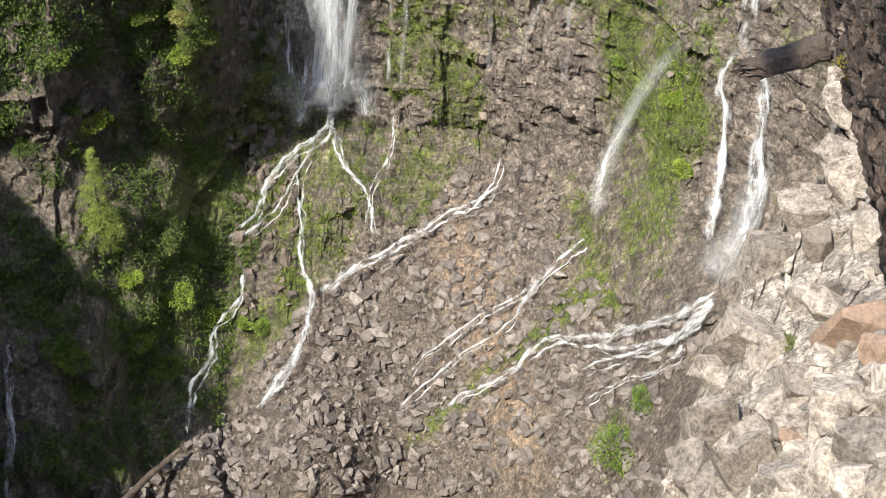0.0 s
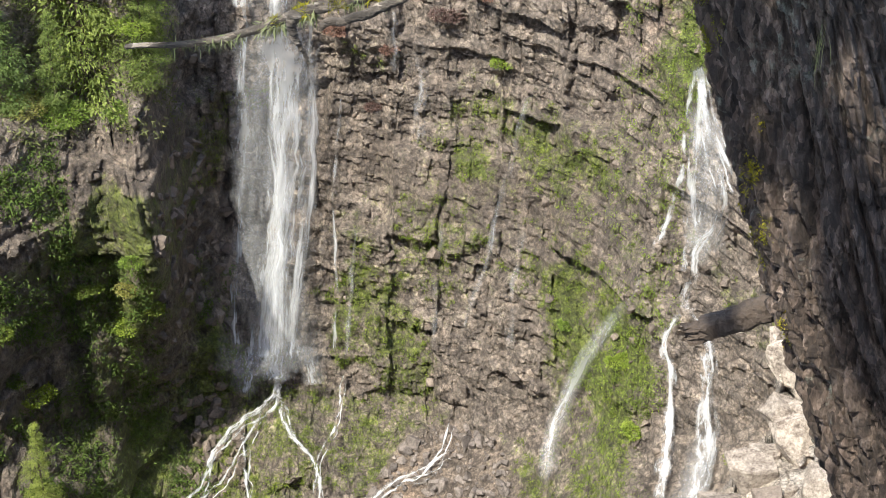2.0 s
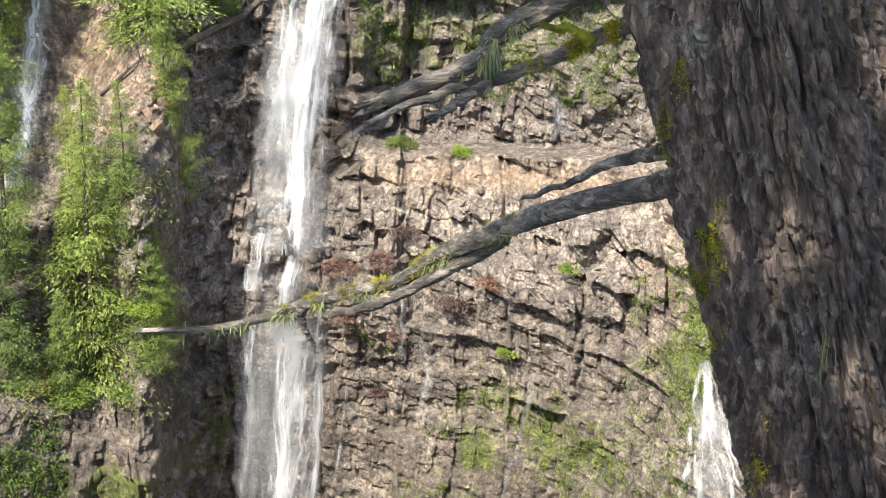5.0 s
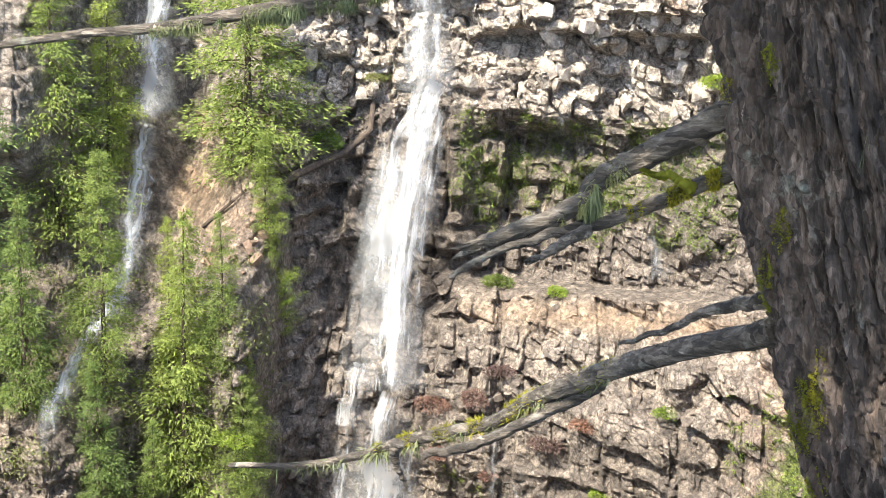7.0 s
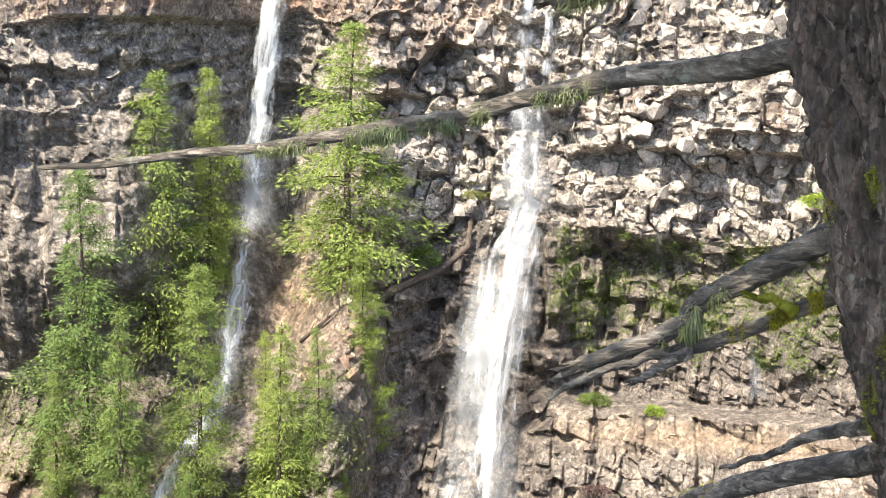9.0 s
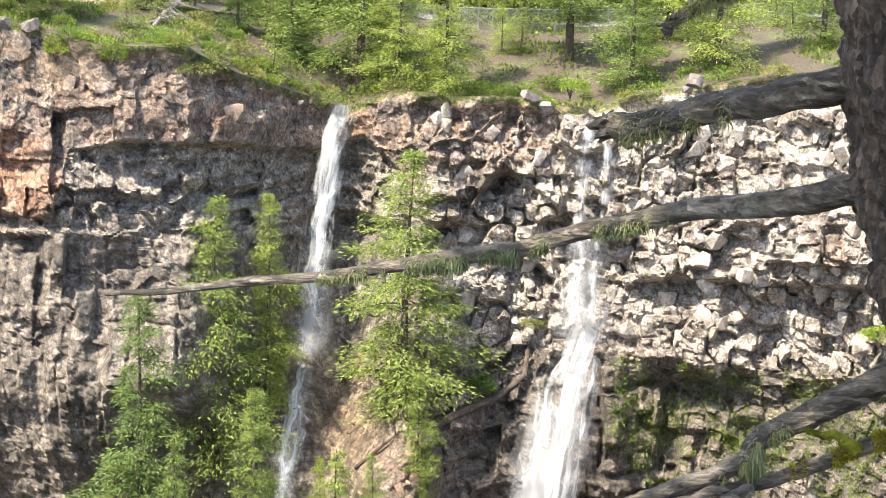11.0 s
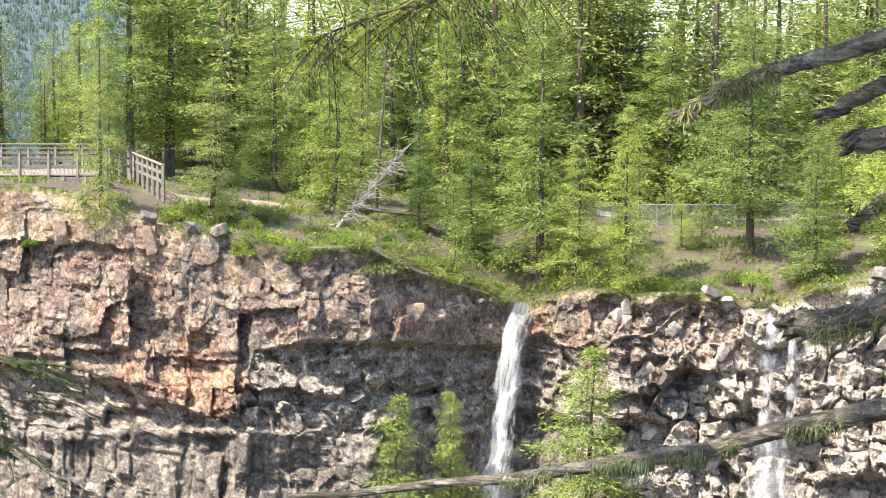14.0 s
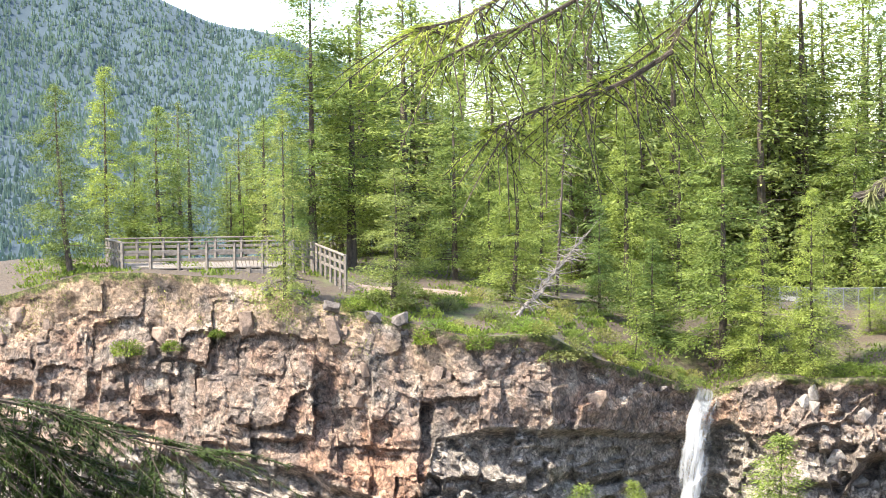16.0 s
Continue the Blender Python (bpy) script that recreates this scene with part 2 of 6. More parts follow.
WATER = water_material("falling_water", 0.46, 4.2, 0.2)
DROPS = water_material("breaking_water", 0.3, 4.5, 1.0)
TRICKLE = water_material("trickle_water", 0.25, 6.0, 0.5, 0.45)
WATER_THIN = water_material("thin_falling_water", 0.26, 5.0, 0.4)
STREAM = water_material("stream_water", 0.42, 6.0, 1.1)
SPRAY = water_material("spray", 0.75, 1.0, 0.16, 0.3)
TIMBER = plain_material("weathered_timber", (0.1, 0.082, 0.068), (0.24, 0.205, 0.172), 9.0)
CONCRETE = plain_material("pale_path", (0.2, 0.19, 0.175), (0.3, 0.285, 0.265), 1.0, 0.9, 0, 0.01)
STEEL = plain_material("galvanised_steel", (0.2, 0.205, 0.21), (0.32, 0.325, 0.33), 5.0, 0.5, 0.6)


# ---- building helpers ----
def link_mesh(name, verts, faces, mat, parent=None, label="", smooth=False):
    me = bpy.data.meshes.new(name)
    me.from_pydata(verts, [], faces)
    if mat is not None:
        me.materials.append(mat)
    if smooth:
        me.polygons.foreach_set("use_smooth", [True] * len(me.polygons))
    ob = new(name, me)
    if parent is not None:
        ob.parent = parent
    if label:
        ob["label"] = label
    return ob


def part(name, bm, mat, parent=None, label="", smooth=False):
    me = bpy.data.meshes.new(name)
    bm.to_mesh(me)
    bm.free()
    me.materials.append(mat)
    if smooth:
        me.polygons.foreach_set("use_smooth", [True] * len(me.polygons))
    ob = new(name, me)
    if parent is not None:
        ob.parent = parent
    if label:
        ob["label"] = label
    return ob


def empty(name, m=None):
    ob = new(name)
    ob.empty_display_size = 0.2
    if m is not None:
        ob.matrix_basis = m
    return ob


def grid_mesh(name, pts, mat, attrs=(), uvs=None, thin=None, smooth=False, wrap=False):
    """A sheet from an array of points (rows, columns, 3)."""
    rows, cols = pts.shape[:2]
    me = bpy.data.meshes.new(name)
    idx = np.arange(rows * cols).reshape(rows, cols)
    a, b, c, d = idx[:-1, :-1], idx[:-1, 1:], idx[1:, 1:], idx[1:, :-1]
    if wrap:
        nxt = np.roll(idx, -1, axis=1)
        a, b, c, d = idx[:-1], nxt[:-1], nxt[1:], idx[1:]
    quads = np.stack([a, d, c, b], -1).reshape(-1, 4)
    me.vertices.add(rows * cols)
    me.vertices.foreach_set("co", pts.astype(np.float32).ravel())
    me.loops.add(quads.size)
    me.loops.foreach_set("vertex_index", quads.astype(np.int32).ravel())
    me.polygons.add(len(quads))
    me.polygons.foreach_set("loop_start", np.arange(0, quads.size, 4, dtype=np.int32))
    me.polygons.foreach_set("use_smooth", np.full(len(quads), smooth))
    me.update(calc_edges=True)
    for nm, val in attrs:
        at = me.attributes.new(nm, "FLOAT_COLOR", "POINT")
        full = np.zeros((rows * cols, 4), np.float32)
        full[:, :val.shape[-1]] = val.reshape(-1, val.shape[-1])
        at.data.foreach_set("color", full.ravel())
    if thin is not None:
        at = me.attributes.new("thin", "FLOAT", "POINT")
        at.data.foreach_set("value", thin.astype(np.float32).ravel())
    if uvs is not None:
        layer = me.uv_layers.new(name="UVMap")
        layer.data.foreach_set("uv", uvs.reshape(-1, 2)[quads.ravel()].astype(np.float32).ravel())
    me.materials.append(mat)
    me.validate()
    return new(name, me)


def hashed(i, j, k):
    n = (i.astype(np.int64) * 374761393 + j.astype(np.int64) * 668265263 + k * 974634777) & 0xFFFFFFFF
    n = ((n ^ (n >> 13)) * 1274126177) & 0xFFFFFFFF
    return ((n ^ (n >> 16)) & 0xFFFF) / 65535.0


def value_noise(x, y, k):
    i, j = np.floor(x), np.floor(y)
    fx, fy = x - i, y - j
    fx, fy = fx * fx * (3 - 2 * fx), fy * fy * (3 - 2 * fy)
    a, b = hashed(i, j, k), hashed(i + 1, j, k)
    c, d = hashed(i, j + 1, k), hashed(i + 1, j + 1, k)
    return (a * (1 - fx) + b * fx) * (1 - fy) + (c * (1 - fx) + d * fx) * fy


def fbm(x, y, k, octaves=4):
    total, amp = 0.0, 0.5
    for o in range(octaves):
        total = total + amp * value_noise(x * 2 ** o, y * 2 ** o, k + o)
        amp *= 0.5
    return total / (1 - 0.5 ** octaves)


def blocks(x, y, k):
    """Angular blocks over a plane: for each point the block's own random height, its tilt and the distance to its edge."""
    i, j = np.floor(x), np.floor(y)
    best, second = np.full(x.shape, 9.0), np.full(x.shape, 9.0)
    height, tilt = np.zeros(x.shape), np.zeros(x.shape)
    for di in (-1, 0, 1):
        for dj in (-1, 0, 1):
            ci, cj = i + di, j + dj
            px, py = ci + 0.15 + 0.7 * hashed(ci, cj, k), cj + 0.15 + 0.7 * hashed(ci, cj, k + 1)
            dist = np.maximum(np.abs(x - px), np.abs(y - py)) * 0.6 + 0.4 * np.hypot(x - px, y - py)
            near = dist < best
            second = np.where(near, best, np.minimum(second, dist))
            height = np.where(near, hashed(ci, cj, k + 2), height)
            tilt = np.where(near, (hashed(ci, cj, k + 3) - 0.5) * (x - px) + (hashed(ci, cj, k + 4) - 0.6) * (y - py), tilt)
            best = np.where(near, dist, best)
    return height, tilt, second - best


def step(lo, hi, v):
    t = np.clip((v - lo) / (hi - lo), 0, 1)
    return t * t * (3 - 2 * t)


def hill(a, e, ca, ce, ra, re):
    return np.exp(-((a - ca) / ra) ** 2 - ((e - ce) / re) ** 2)


# ---- the shape of the gorge: bearing a and slope angle e in degrees as seen from the lookout, h the level distance ----
def rim_angle(a):
    return np.interp(a, (-60, -34.7, -32, -30, -26.6, -22.9, -18.8, -16.3, -14.3, -10.6, -8.8, -7, -4.9, -2.1, -0.5, 4.9, 12, 30),
                     (-3.6, -3.6, -2.9, -2.9, -3.2, -4.3, -5.3, -5.2, -6.1, -7.2, -6.5, -6.7, -6.6, -7.0, -6.3, -5.3, -4.6, -4))


def wall_line(a):
    return np.interp(a, (-60, -36, -28, -20, -16, -12.5, -10.5, -8.5, -2, 4, 10, 16, 26, 45), (82, 76, 70, 66, 66, 70.5, 72, 71, 71, 69, 66, 61, 55, 50))


def outcrop_edge(e):
    return np.interp(-e, (36, 37, 38.5, 40, 41.2, 42, 44, 46, 49, 52, 55), (18.2, 17.7, 18.0, 18.1, 17.0, 16.4, 15.5, 15.4, 14.1, 13.3, 12.6))


def cap_angle(a):
    return np.interp(a, (-40, -27, -25, -21.3, -20.6, -20.0, -17.5, -11.3, -9.9, -8.4, -8, -6, -5, 0, 8, 30),
                     (-9, -9.4, -9.8, -11.2, -11.0, -8.8, -8.5, -8.7, -8.2, -9.5, -10.4, -10.2, -9.0, -12.6, -12.4, -12))


def reach(a, e):
    """Level distance from the lookout to the smooth face of the gorge."""
    d = -e
    h = wall_line(a) - np.interp(d, (4, 15, 21, 24, 26, 33, 40, 41, 46, 50, 54), (0, 2.2, 4.2, 7.0, 8.0, 10, 12.3, 13.4, 20, 25, 29))
    # overhanging cap rock, with hollows under it
    left = step(-6.5, -8.0, a)
    under = step(cap_angle(a) + 0.12, cap_angle(a) - 0.12, e)
    h = h + ((0.55 + 0.2 * hill(a, e, -16, -10, 5, 9)) * left * step(-34, -29, a) + 0.9 * (1 - left)) * under * (1 - 0.65 * step(-12.0, -19.0, e))
    led = np.interp(a, (-30, -20, -12), (-11.3, -11.5, -12.3))
    h = h - 0.3 * left * step(led + 0.1, led - 0.1, e) * step(-30, -26, a) * step(-10, -12, a)
    h = h + 1.7 * hill(a, e, -10.6, -11.0, 1.9, 3.4)
    # slope with trees below the left wall, running out to the lower spur
    start = np.interp(a, (-22, -14, -9), (-21.5, -17.3, -15.3))
    low = step(-35.0, -40.0, e)
    h = h - 5.0 * step(-6.7 - 0.8 * low, -9.2 - 2.6 * low, a) * step(0.0, 8.5, start - e)
    spur = step(-5.4, -8.0, a + 0.35 * np.sin(d * 1.3)) * step(-28.6, -30.2, e)
    spur = spur * step(-53.0, -45.5, e - 0.45 * (a + 7.5))
    h = h - 1.1 * spur * step(-41.0, -36.5, e)
    # unseen buttress left of the view, added to shade the lower-left wall
    h = h - 23.0 * step(-27.5, -34.5, a) * step(-20, -27, e)
    h = h - step(-5.6, -9.0, a) * np.interp(d, (29.5, 33, 36, 40), (0, 1.4, 0.8, 0))
    h = h + 4.5 * step(-8.0, -18.0, a) * step(-16, -22, e)
    h = h - 3.0 * hill(a, e, -6.0, -52.0, 4.5, 4.0)
    h = h + step(-10.5, -15.0, a) * np.interp(d, (41, 46, 50, 54), (0, 2.5, 4.5, 6.0))
    h = h + 3.0 * hill(a, e, -10.6, -48.5, 2.4, 5.5)
    # rib between the two falls, ledges right of the main fall
    h = h - 3.0 * hill(a, e, -7.5, -20, 2.2, 7.5)
    h = h + 1.6 * step(-0.6, 0.6, a) * step(-15.2, -16.2, e) * (1 - step(-21.0, -21.6, e))
    h = h - 1.1 * hill(a, e, -2.6, -16.8, 1.6, 1.1) - 0.8 * hill(a, e, -2.8, -26.6, 2.2, 1.0)
    h = h - 1.8 * hill(a, e, -3.3, -41.5, 2.4, 2.6) - 1.6 * hill(a, e, 11.2, -39.0, 2.2, 5.0)
    return h - 8.0 * step(0.0, 0.25, a - outcrop_edge(e)) * step(-35.8, -36.8, e)


def joints(x, z, w, h, k):
    """Jointed rock: columns about w wide, each broken at its own heights about h apart. For each point the block's random height, its tilt and the distance to its joint."""
    u = x / w + 1.1 * value_noise(x / w * 0.37, x * 0 + k, k + 9)
    i = np.floor(u)
    v = z / h * (0.7 + 0.6 * hashed(i, i * 0, k)) + 7.0 * hashed(i, i * 0, k + 1)
    j = np.floor(v)
    fu, fv = u - i, v - j
    height = hashed(i, j, k + 2)
    tilt = (hashed(i, j, k + 3) - 0.5) * (fu - 0.5) + (hashed(i, j, k + 4) - 0.62) * (fv - 0.5)
    return height, tilt, np.minimum(np.minimum(fu, 1 - fu) * w, np.minimum(fv, 1 - fv) * h)


def relief(a, e, h):
    """How far the rock stands out from the smooth face: beds, jointed columns, broken blocks and rubble."""
    z = -np.tan(np.radians(-e)) * h
    x = np.radians(a) * h
    wx = x + 0.55 * (fbm(x * 0.6, z * 0.6, 11) - 0.5) + 1.6 * (fbm(x * 0.12, z * 0.12, 12, 2) - 0.5)
    wz = z + 0.5 * (fbm(x * 0.6, z * 0.6, 17) - 0.5) + 1.8 * (fbm(x * 0.08, z * 0.08, 18, 2) - 0.5)
    patch = step(0.34, 0.64, fbm(x * 0.22, z * 0.3, 19, 3))
    low = step(-23.5, -26.5, e)
    talus = talus_mask(a, e)
    left = step(-7.5, -9.5, a)
    column = left * step(-11.5, -12.0, e) * step(-22, -20.5, e)
    layer = left * step(cap_angle(a), cap_angle(a) - 0.3, e) * step(-12.0, -11.5, e)
    cap = left * step(cap_angle(a) - 0.1, cap_angle(a) + 0.2, e)
    out = step(0.1, 0.5, a - outcrop_edge(e)) * step(-35.8, -36.8, e)
    broken = step(-6.5, -5, a) * step(-16.2, -14.8, e)
    spoil = np.clip(hill(a, e, 6, -22.6, 7, 0.7) + hill(a, e, 5.0, -32.6, 3.4, 0.9) + hill(a, e, -10.2, -18.4, 1.6, 2.2) + step(-17, -20, a) * step(2.2, 0.8, rim_angle(a) - e), 0, 1)
    loose = np.clip(out + broken + 0.25 * cap + (1 - 0.4 * column) * (1 - 0.8 * cap) * (1 - 0.65 * low) * step(0.44, 0.56, fbm(x * 0.3 + 9, z * 0.35, 23, 3)), 0, 1)
    h1, t1, e1 = joints(wx, wz, 2.7, 3.4, 31)
    b1, s1, f1 = blocks(wx / (2.5 - 0.7 * broken), wz / (2.0 - 0.3 * broken), 33)
    h1, t1, e1 = h1 + (b1 - h1) * loose, t1 + (s1 - t1) * loose, e1 + (2.0 * f1 - e1) * loose
    d = (1 - 0.75 * column) * (1 - 0.3 * layer) * (1 - 0.2 * low) * (1.4 * (h1 - 0.5) + (0.9 + 0.7 * cap) * t1) * step(0.0, 0.2, e1) - (1.5 * out + 0.12 * broken + 0.04) * (1 - step(0.0, 0.2, e1))
    # beds that overhang the ones below
    bed = wz / 2.6 + 0.5 * h1 + 0.45 * fbm(x * 0.1, z * 0.05, 21, 3)
    bed = bed - np.floor(bed)
    d = d - (0.2 + 0.05 * low + 0.35 * layer) * (1 - out) * (0.2 + 1.1 * patch) * (1 - column) * (1 - 0.9 * broken) * (bed - 0.5) * step(0.0, 0.07, bed) * step(1.0, 0.93, bed)
    # columns and blocks of a pace
    h2, t2, e2 = joints(wx, wz, 0.62, 0.95, 47)
    for mask, w, ht, k in ((column, 0.75, 3.6, 51), (layer, 1.0, 0.55, 53), (cap, 1.15, 1.7, 57)):
        p, q, r = joints(wx, wz, w, ht, k)
        h2, t2, e2 = h2 + (p - h2) * mask, t2 + (q - t2) * mask, e2 + (r - e2) * mask
    p, q, r = blocks(wx / (0.85 - 0.1 * broken), wz / 0.75, 61)
    h2, t2, e2 = h2 + (p - h2) * loose, t2 + (q - t2) * loose, e2 + (r * 0.9 - e2) * loose
    d = d + (0.4 + 0.5 * patch + 0.1 * broken) * (1 - 0.2 * low) * (1 - 0.35 * cap) * ((h2 - 0.5) * (1 - 0.3 * column) + t2 * (1 - 0.4 * column) * (1 - 0.5 * low)) * step(0.0, 0.12, e2) - (0.02 + 0.8 * out + 0.12 * broken * patch) * (1 - step(0.0, 0.1, e2))
    # broken stone of a hand or two
    h3, t3, e3 = blocks(wx / 0.44 + 0.6 * h2, wz / 0.36, 59)
    d = d + (1 - 0.3 * low) * ((0.34 * (h3 - 0.5) + 0.34 * t3) * step(0.0, 0.2, e3) - 0.03) * (1 - 0.5 * column) * (1 - 0.6 * cap) * (1.25 - 0.5 * patch)
    d = d * (1 - 0.1 * low * (1 - out)) * (1 - 0.72 * spoil) + 2.2 * (fbm(x * 0.17, z * 0.17, 71) - 0.5)
    g = 0.5 * (fbm(x * 0.3, z * 0.3, 83) - 0.5) + 0.13 * (h3 - 0.5) + 0.08 * (h2 - 0.5)
    return d * (1 - talus) * (1 + 0.6 * out) + g * talus


def talus_mask(a, e):
    foot = np.interp(a, (-20, -9.5, -8, -5.2, -3, 0, 1.6, 4, 6, 8, 10, 14, 16), (-53, -49.2, -47.8, -45.6, -44.6, -43.2, -41.6, -40.6, -41.2, -43.4, -45.2, -45.5, -45))
    return step(foot + 0.25, foot - 0.35, e) * (1 - step(-0.1, 0.1, a - outcrop_edge(e)))


def spot(a, e, off=0.0):
    """The place on the smooth face of the gorge at bearing a and slope angle e, off metres out from it."""
    h = float(reach(np.float64(a), np.float64(e))) - off
    return Vector((h * math.sin(radians(a)), h * math.cos(radians(a)), EYE + h * math.tan(radians(e))))


def rock_kinds(a, e, h):
    z = -np.tan(np.radians(-e)) * h
    x = np.radians(a) * h
    n = fbm(x * 0.22, z * 0.22, 101)
    n2 = fbm(x * 0.7, z * 0.7, 113)
    cap = step(cap_angle(a) - 0.1, cap_angle(a) + 0.3, e)
    left = step(-6.5, -8.5, a)
    out = step(-0.1, 0.1, a - outcrop_edge(e)) * step(-35.8, -36.8, e)
    talus = talus_mask(a, e)
    warm = left * cap * step(0.32, 0.54, n2 + 0.12) + 0.75 * hill(a, e, -22.5, -10, 2.0, 1.2)
    warm = warm + (1 - left) * step(-14.5, -13.0, e) * step(0.5, 0.62, n) * 0.7 + 0.8 * hill(a, e, 2.0, -14.0, 4.5, 1.0) * step(0.42, 0.55, n)
    warm = warm + 0.8 * hill(a, e, -8.6, -19.5, 0.9, 1.2) + 0.8 * hill(a, e, 12.0, -25, 1.6, 2.5) + 0.6 * out * step(0.58, 0.64, n2)
    top = step(0.45, 0.12, rim_angle(a) - e)
    brown = step(-2.6, -3.8, a) * step(3.2, 1.8, rim_angle(a) - e)
    warm = warm + (1 - left) * brown * 0.8
    pale = (1 - left) * (1 - 0.8 * brown) * (1 - top) * step(-16.2, -13.8, e) * step(0.28, 0.5, n2) * 0.9 + left * (1 - cap) * step(-22, -20, e) * (0.45 - 0.1 * step(-11.0, -12.0, e))
    pale = pale + out * (0.6 + 0.4 * n2) + 0.1 * hill(a, e, 5, -23.3, 6, 1.3)
    moss = 0.5 * hill(a, e, 3.5, -17.6, 5.0, 1.8) + 0.95 * hill(a, e, 12.5, -27.5, 1.3, 2.6) + 0.7 * hill(a, e, 8.7, -31.5, 2.2, 1.4)
    moss = moss + 1.0 * hill(a, e, 11.3, -38.7, 1.5, 4.2) + 0.9 * hill(a, e, 8.8, -37.2, 0.9, 2.6) + 0.55 * hill(a, e, 8.8, -43.5, 2.5, 2.4)
    moss = moss + 0.5 * hill(a, e, 3, -34.5, 5, 3) + 0.55 * hill(a, e, -11, -39, 5, 6) + 0.7 * hill(a, e, -6.5, -46.0, 1.3, 1.5) + 0.45 * hill(a, e, 5.0, -30.0, 3.5, 1.5)
    moss = moss + 0.55 * step(-26, -30, e) * (1 - talus) * step(0.5, 0.66, n) * (1 - out)
    moss = moss * (1 - 0.8 * out) * (0.55 + 0.9 * n2) + 0.75 * out * step(0.66, 0.72, n)
    # first term: the rainbow's yellow-green arc over the scree, painted in as moss
    moss = moss + 0.85 * talus * np.exp(-((e + 50.6 - 0.62 * a) / 0.75) ** 2) * step(-2, 1, a) * step(10, 8, a) + 0.75 * talus * hill(a, e, 10.6, -50.0, 1.2, 1.6) + 0.6 * talus * hill(a, e, 9.6, -45.4, 1.6, 0.7)
    moss = moss + 0.8 * top
    wet = 0.6 * step(-24.5, -27, e) * (1 - talus) * (1 - out) + (0.35 + 0.5 * step(-11.4, -12.2, e)) * left * (1 - cap) * step(-23, -21, e) + 0.5 * (1 - left) * step(-15, -16.5, e) * step(-24, -21, e)
    # lower-left wall: its shade is painted in as extra wet and gravel tone
    wall = step(-5.4, -6.4, a) * step(-29.4, -30.4, e) * step(-46, -42, e)
    wet = wet + 0.7 * hill(a, e, -2.5, -21, 2.5, 6) + 0.8 * step(-8, -11, a) * step(-36, -39, e)
    gravel = talus + 0.85 * hill(a, e, 5.0, -32.6, 3.4, 1.3) + 0.8 * hill(a, e, 0.3, -31.8, 1.3, 0.9) + 0.7 * hill(a, e, 8.5, -33, 2.2, 4)
    soil = 0.9 * step(-1.0, 0.3, a) * hill(a, e, 6, -22.3, 7, 0.55) + 0.9 * hill(a, e, -10.2, -18.4, 1.6, 2.2) + 0.5 * top + 0.8 * step(-17, -20, a) * step(2.4, 0.8, rim_angle(a) - e) * step(0.36, 0.5, n2)
    soil = soil + 0.55 * step(-10, -15, a) * hill(a, e, -20, -24, 8, 2.0) + talus * 0.7 * hill(a - 0.55 * (e + 47.5) * -1.0, e, 4.0, -47.5, 1.6, 4.5)
    wet, gravel, soil = wet + 0.4 * wall, gravel + 0.25 * wall, soil * (1 - wall)
    rust = 1.1 * hill(a, e, -22.4, -10.1, 1.9, 1.1) * step(0.42, 0.6, n2) + 0.55 * left * cap * step(1.2, 0.1, e - cap_angle(a)) * step(0.5, 0.62, n2) * step(-24, -20, a)
    rust = rust + 0.5 * left * cap * step(0.6, 0.7, n2) + 0.7 * hill(a, e, 11.6, -25.6, 0.9, 1.6) * step(0.4, 0.6, n2) + 0.6 * hill(a, e, 0.2, -14.2, 1.4, 0.9) * step(0.45, 0.55, n2) + 0.5 * hill(a, e, -8.6, -19.5, 0.7, 1.0)
    k1 = np.stack([np.clip(v, 0, 1) for v in (warm, moss, wet, rust)], -1)
    k2 = np.stack([np.clip(v, 0, 1) for v in (pale, gravel, soil)], -1)
    return k1, k2


def cliff_sheet(name, cols, rows):
    """The face of the gorge; its columns crowd together over the stretch that the lookout faces."""
    v = np.linspace(0, 1, rows)[:, None]
    u = np.broadcast_to(np.linspace(0, 1, cols)[None, :], (rows, cols))
    guess = -5.5 - 49.0 * v
    lo = np.interp(guess, (-52, -44, -37, -31, -28, -22, -18.5, -16, -13, -12), (-27, -23, -20, -20, -20, -23.5, -26.5, -29, -33, -36 + 0.4))
    hi = np.interp(guess, (-50, -43, -37, -33, -27, -22, -17, -11, -5), (25.6, 24.5, 20, 17, 15, 13, 11, 9.5, 8.5))
    a = np.where(u < 0.03, -36 + (lo + 36) * u / 0.03, np.where(u > 0.97, hi + (26 - hi) * (u - 0.97) / 0.03, lo + (hi - lo) * (u - 0.03) / 0.94))
    top = rim_angle(a)
    e = top + (-54.5 - top) * v
    h = reach(a, e)
    k1, k2 = rock_kinds(a, e, h)
    d = relief(a, e, h) * step(0.0, 0.012, v)
    z = EYE + h * np.tan(np.radians(e)) + 0.25 * d
    hh = h - d
    pts = np.stack([hh * np.sin(np.radians(a)), hh * np.cos(np.radians(a)), z], -1)
    return grid_mesh(name, pts, ROCK, (("kind", k1), ("kind_two", k2)))


cliff = cliff_sheet("cliff", 800, 740)
tagged(cliff, "tall brown and grey basalt cliff with ledges and scree", "cliff", kind="structure")


def floor_angle(a):
    """Slope angle under which the wood's floor would meet the rim, were there no gully at the lip."""
    return np.interp(a, (-60, -32, -26, -22, -18, -13, -7, 0, 5, 12, 30), (-3.6, -3.0, -3.3, -4.2, -4.9, -5.3, -5.6, -5.5, -5.1, -4.6, -4))


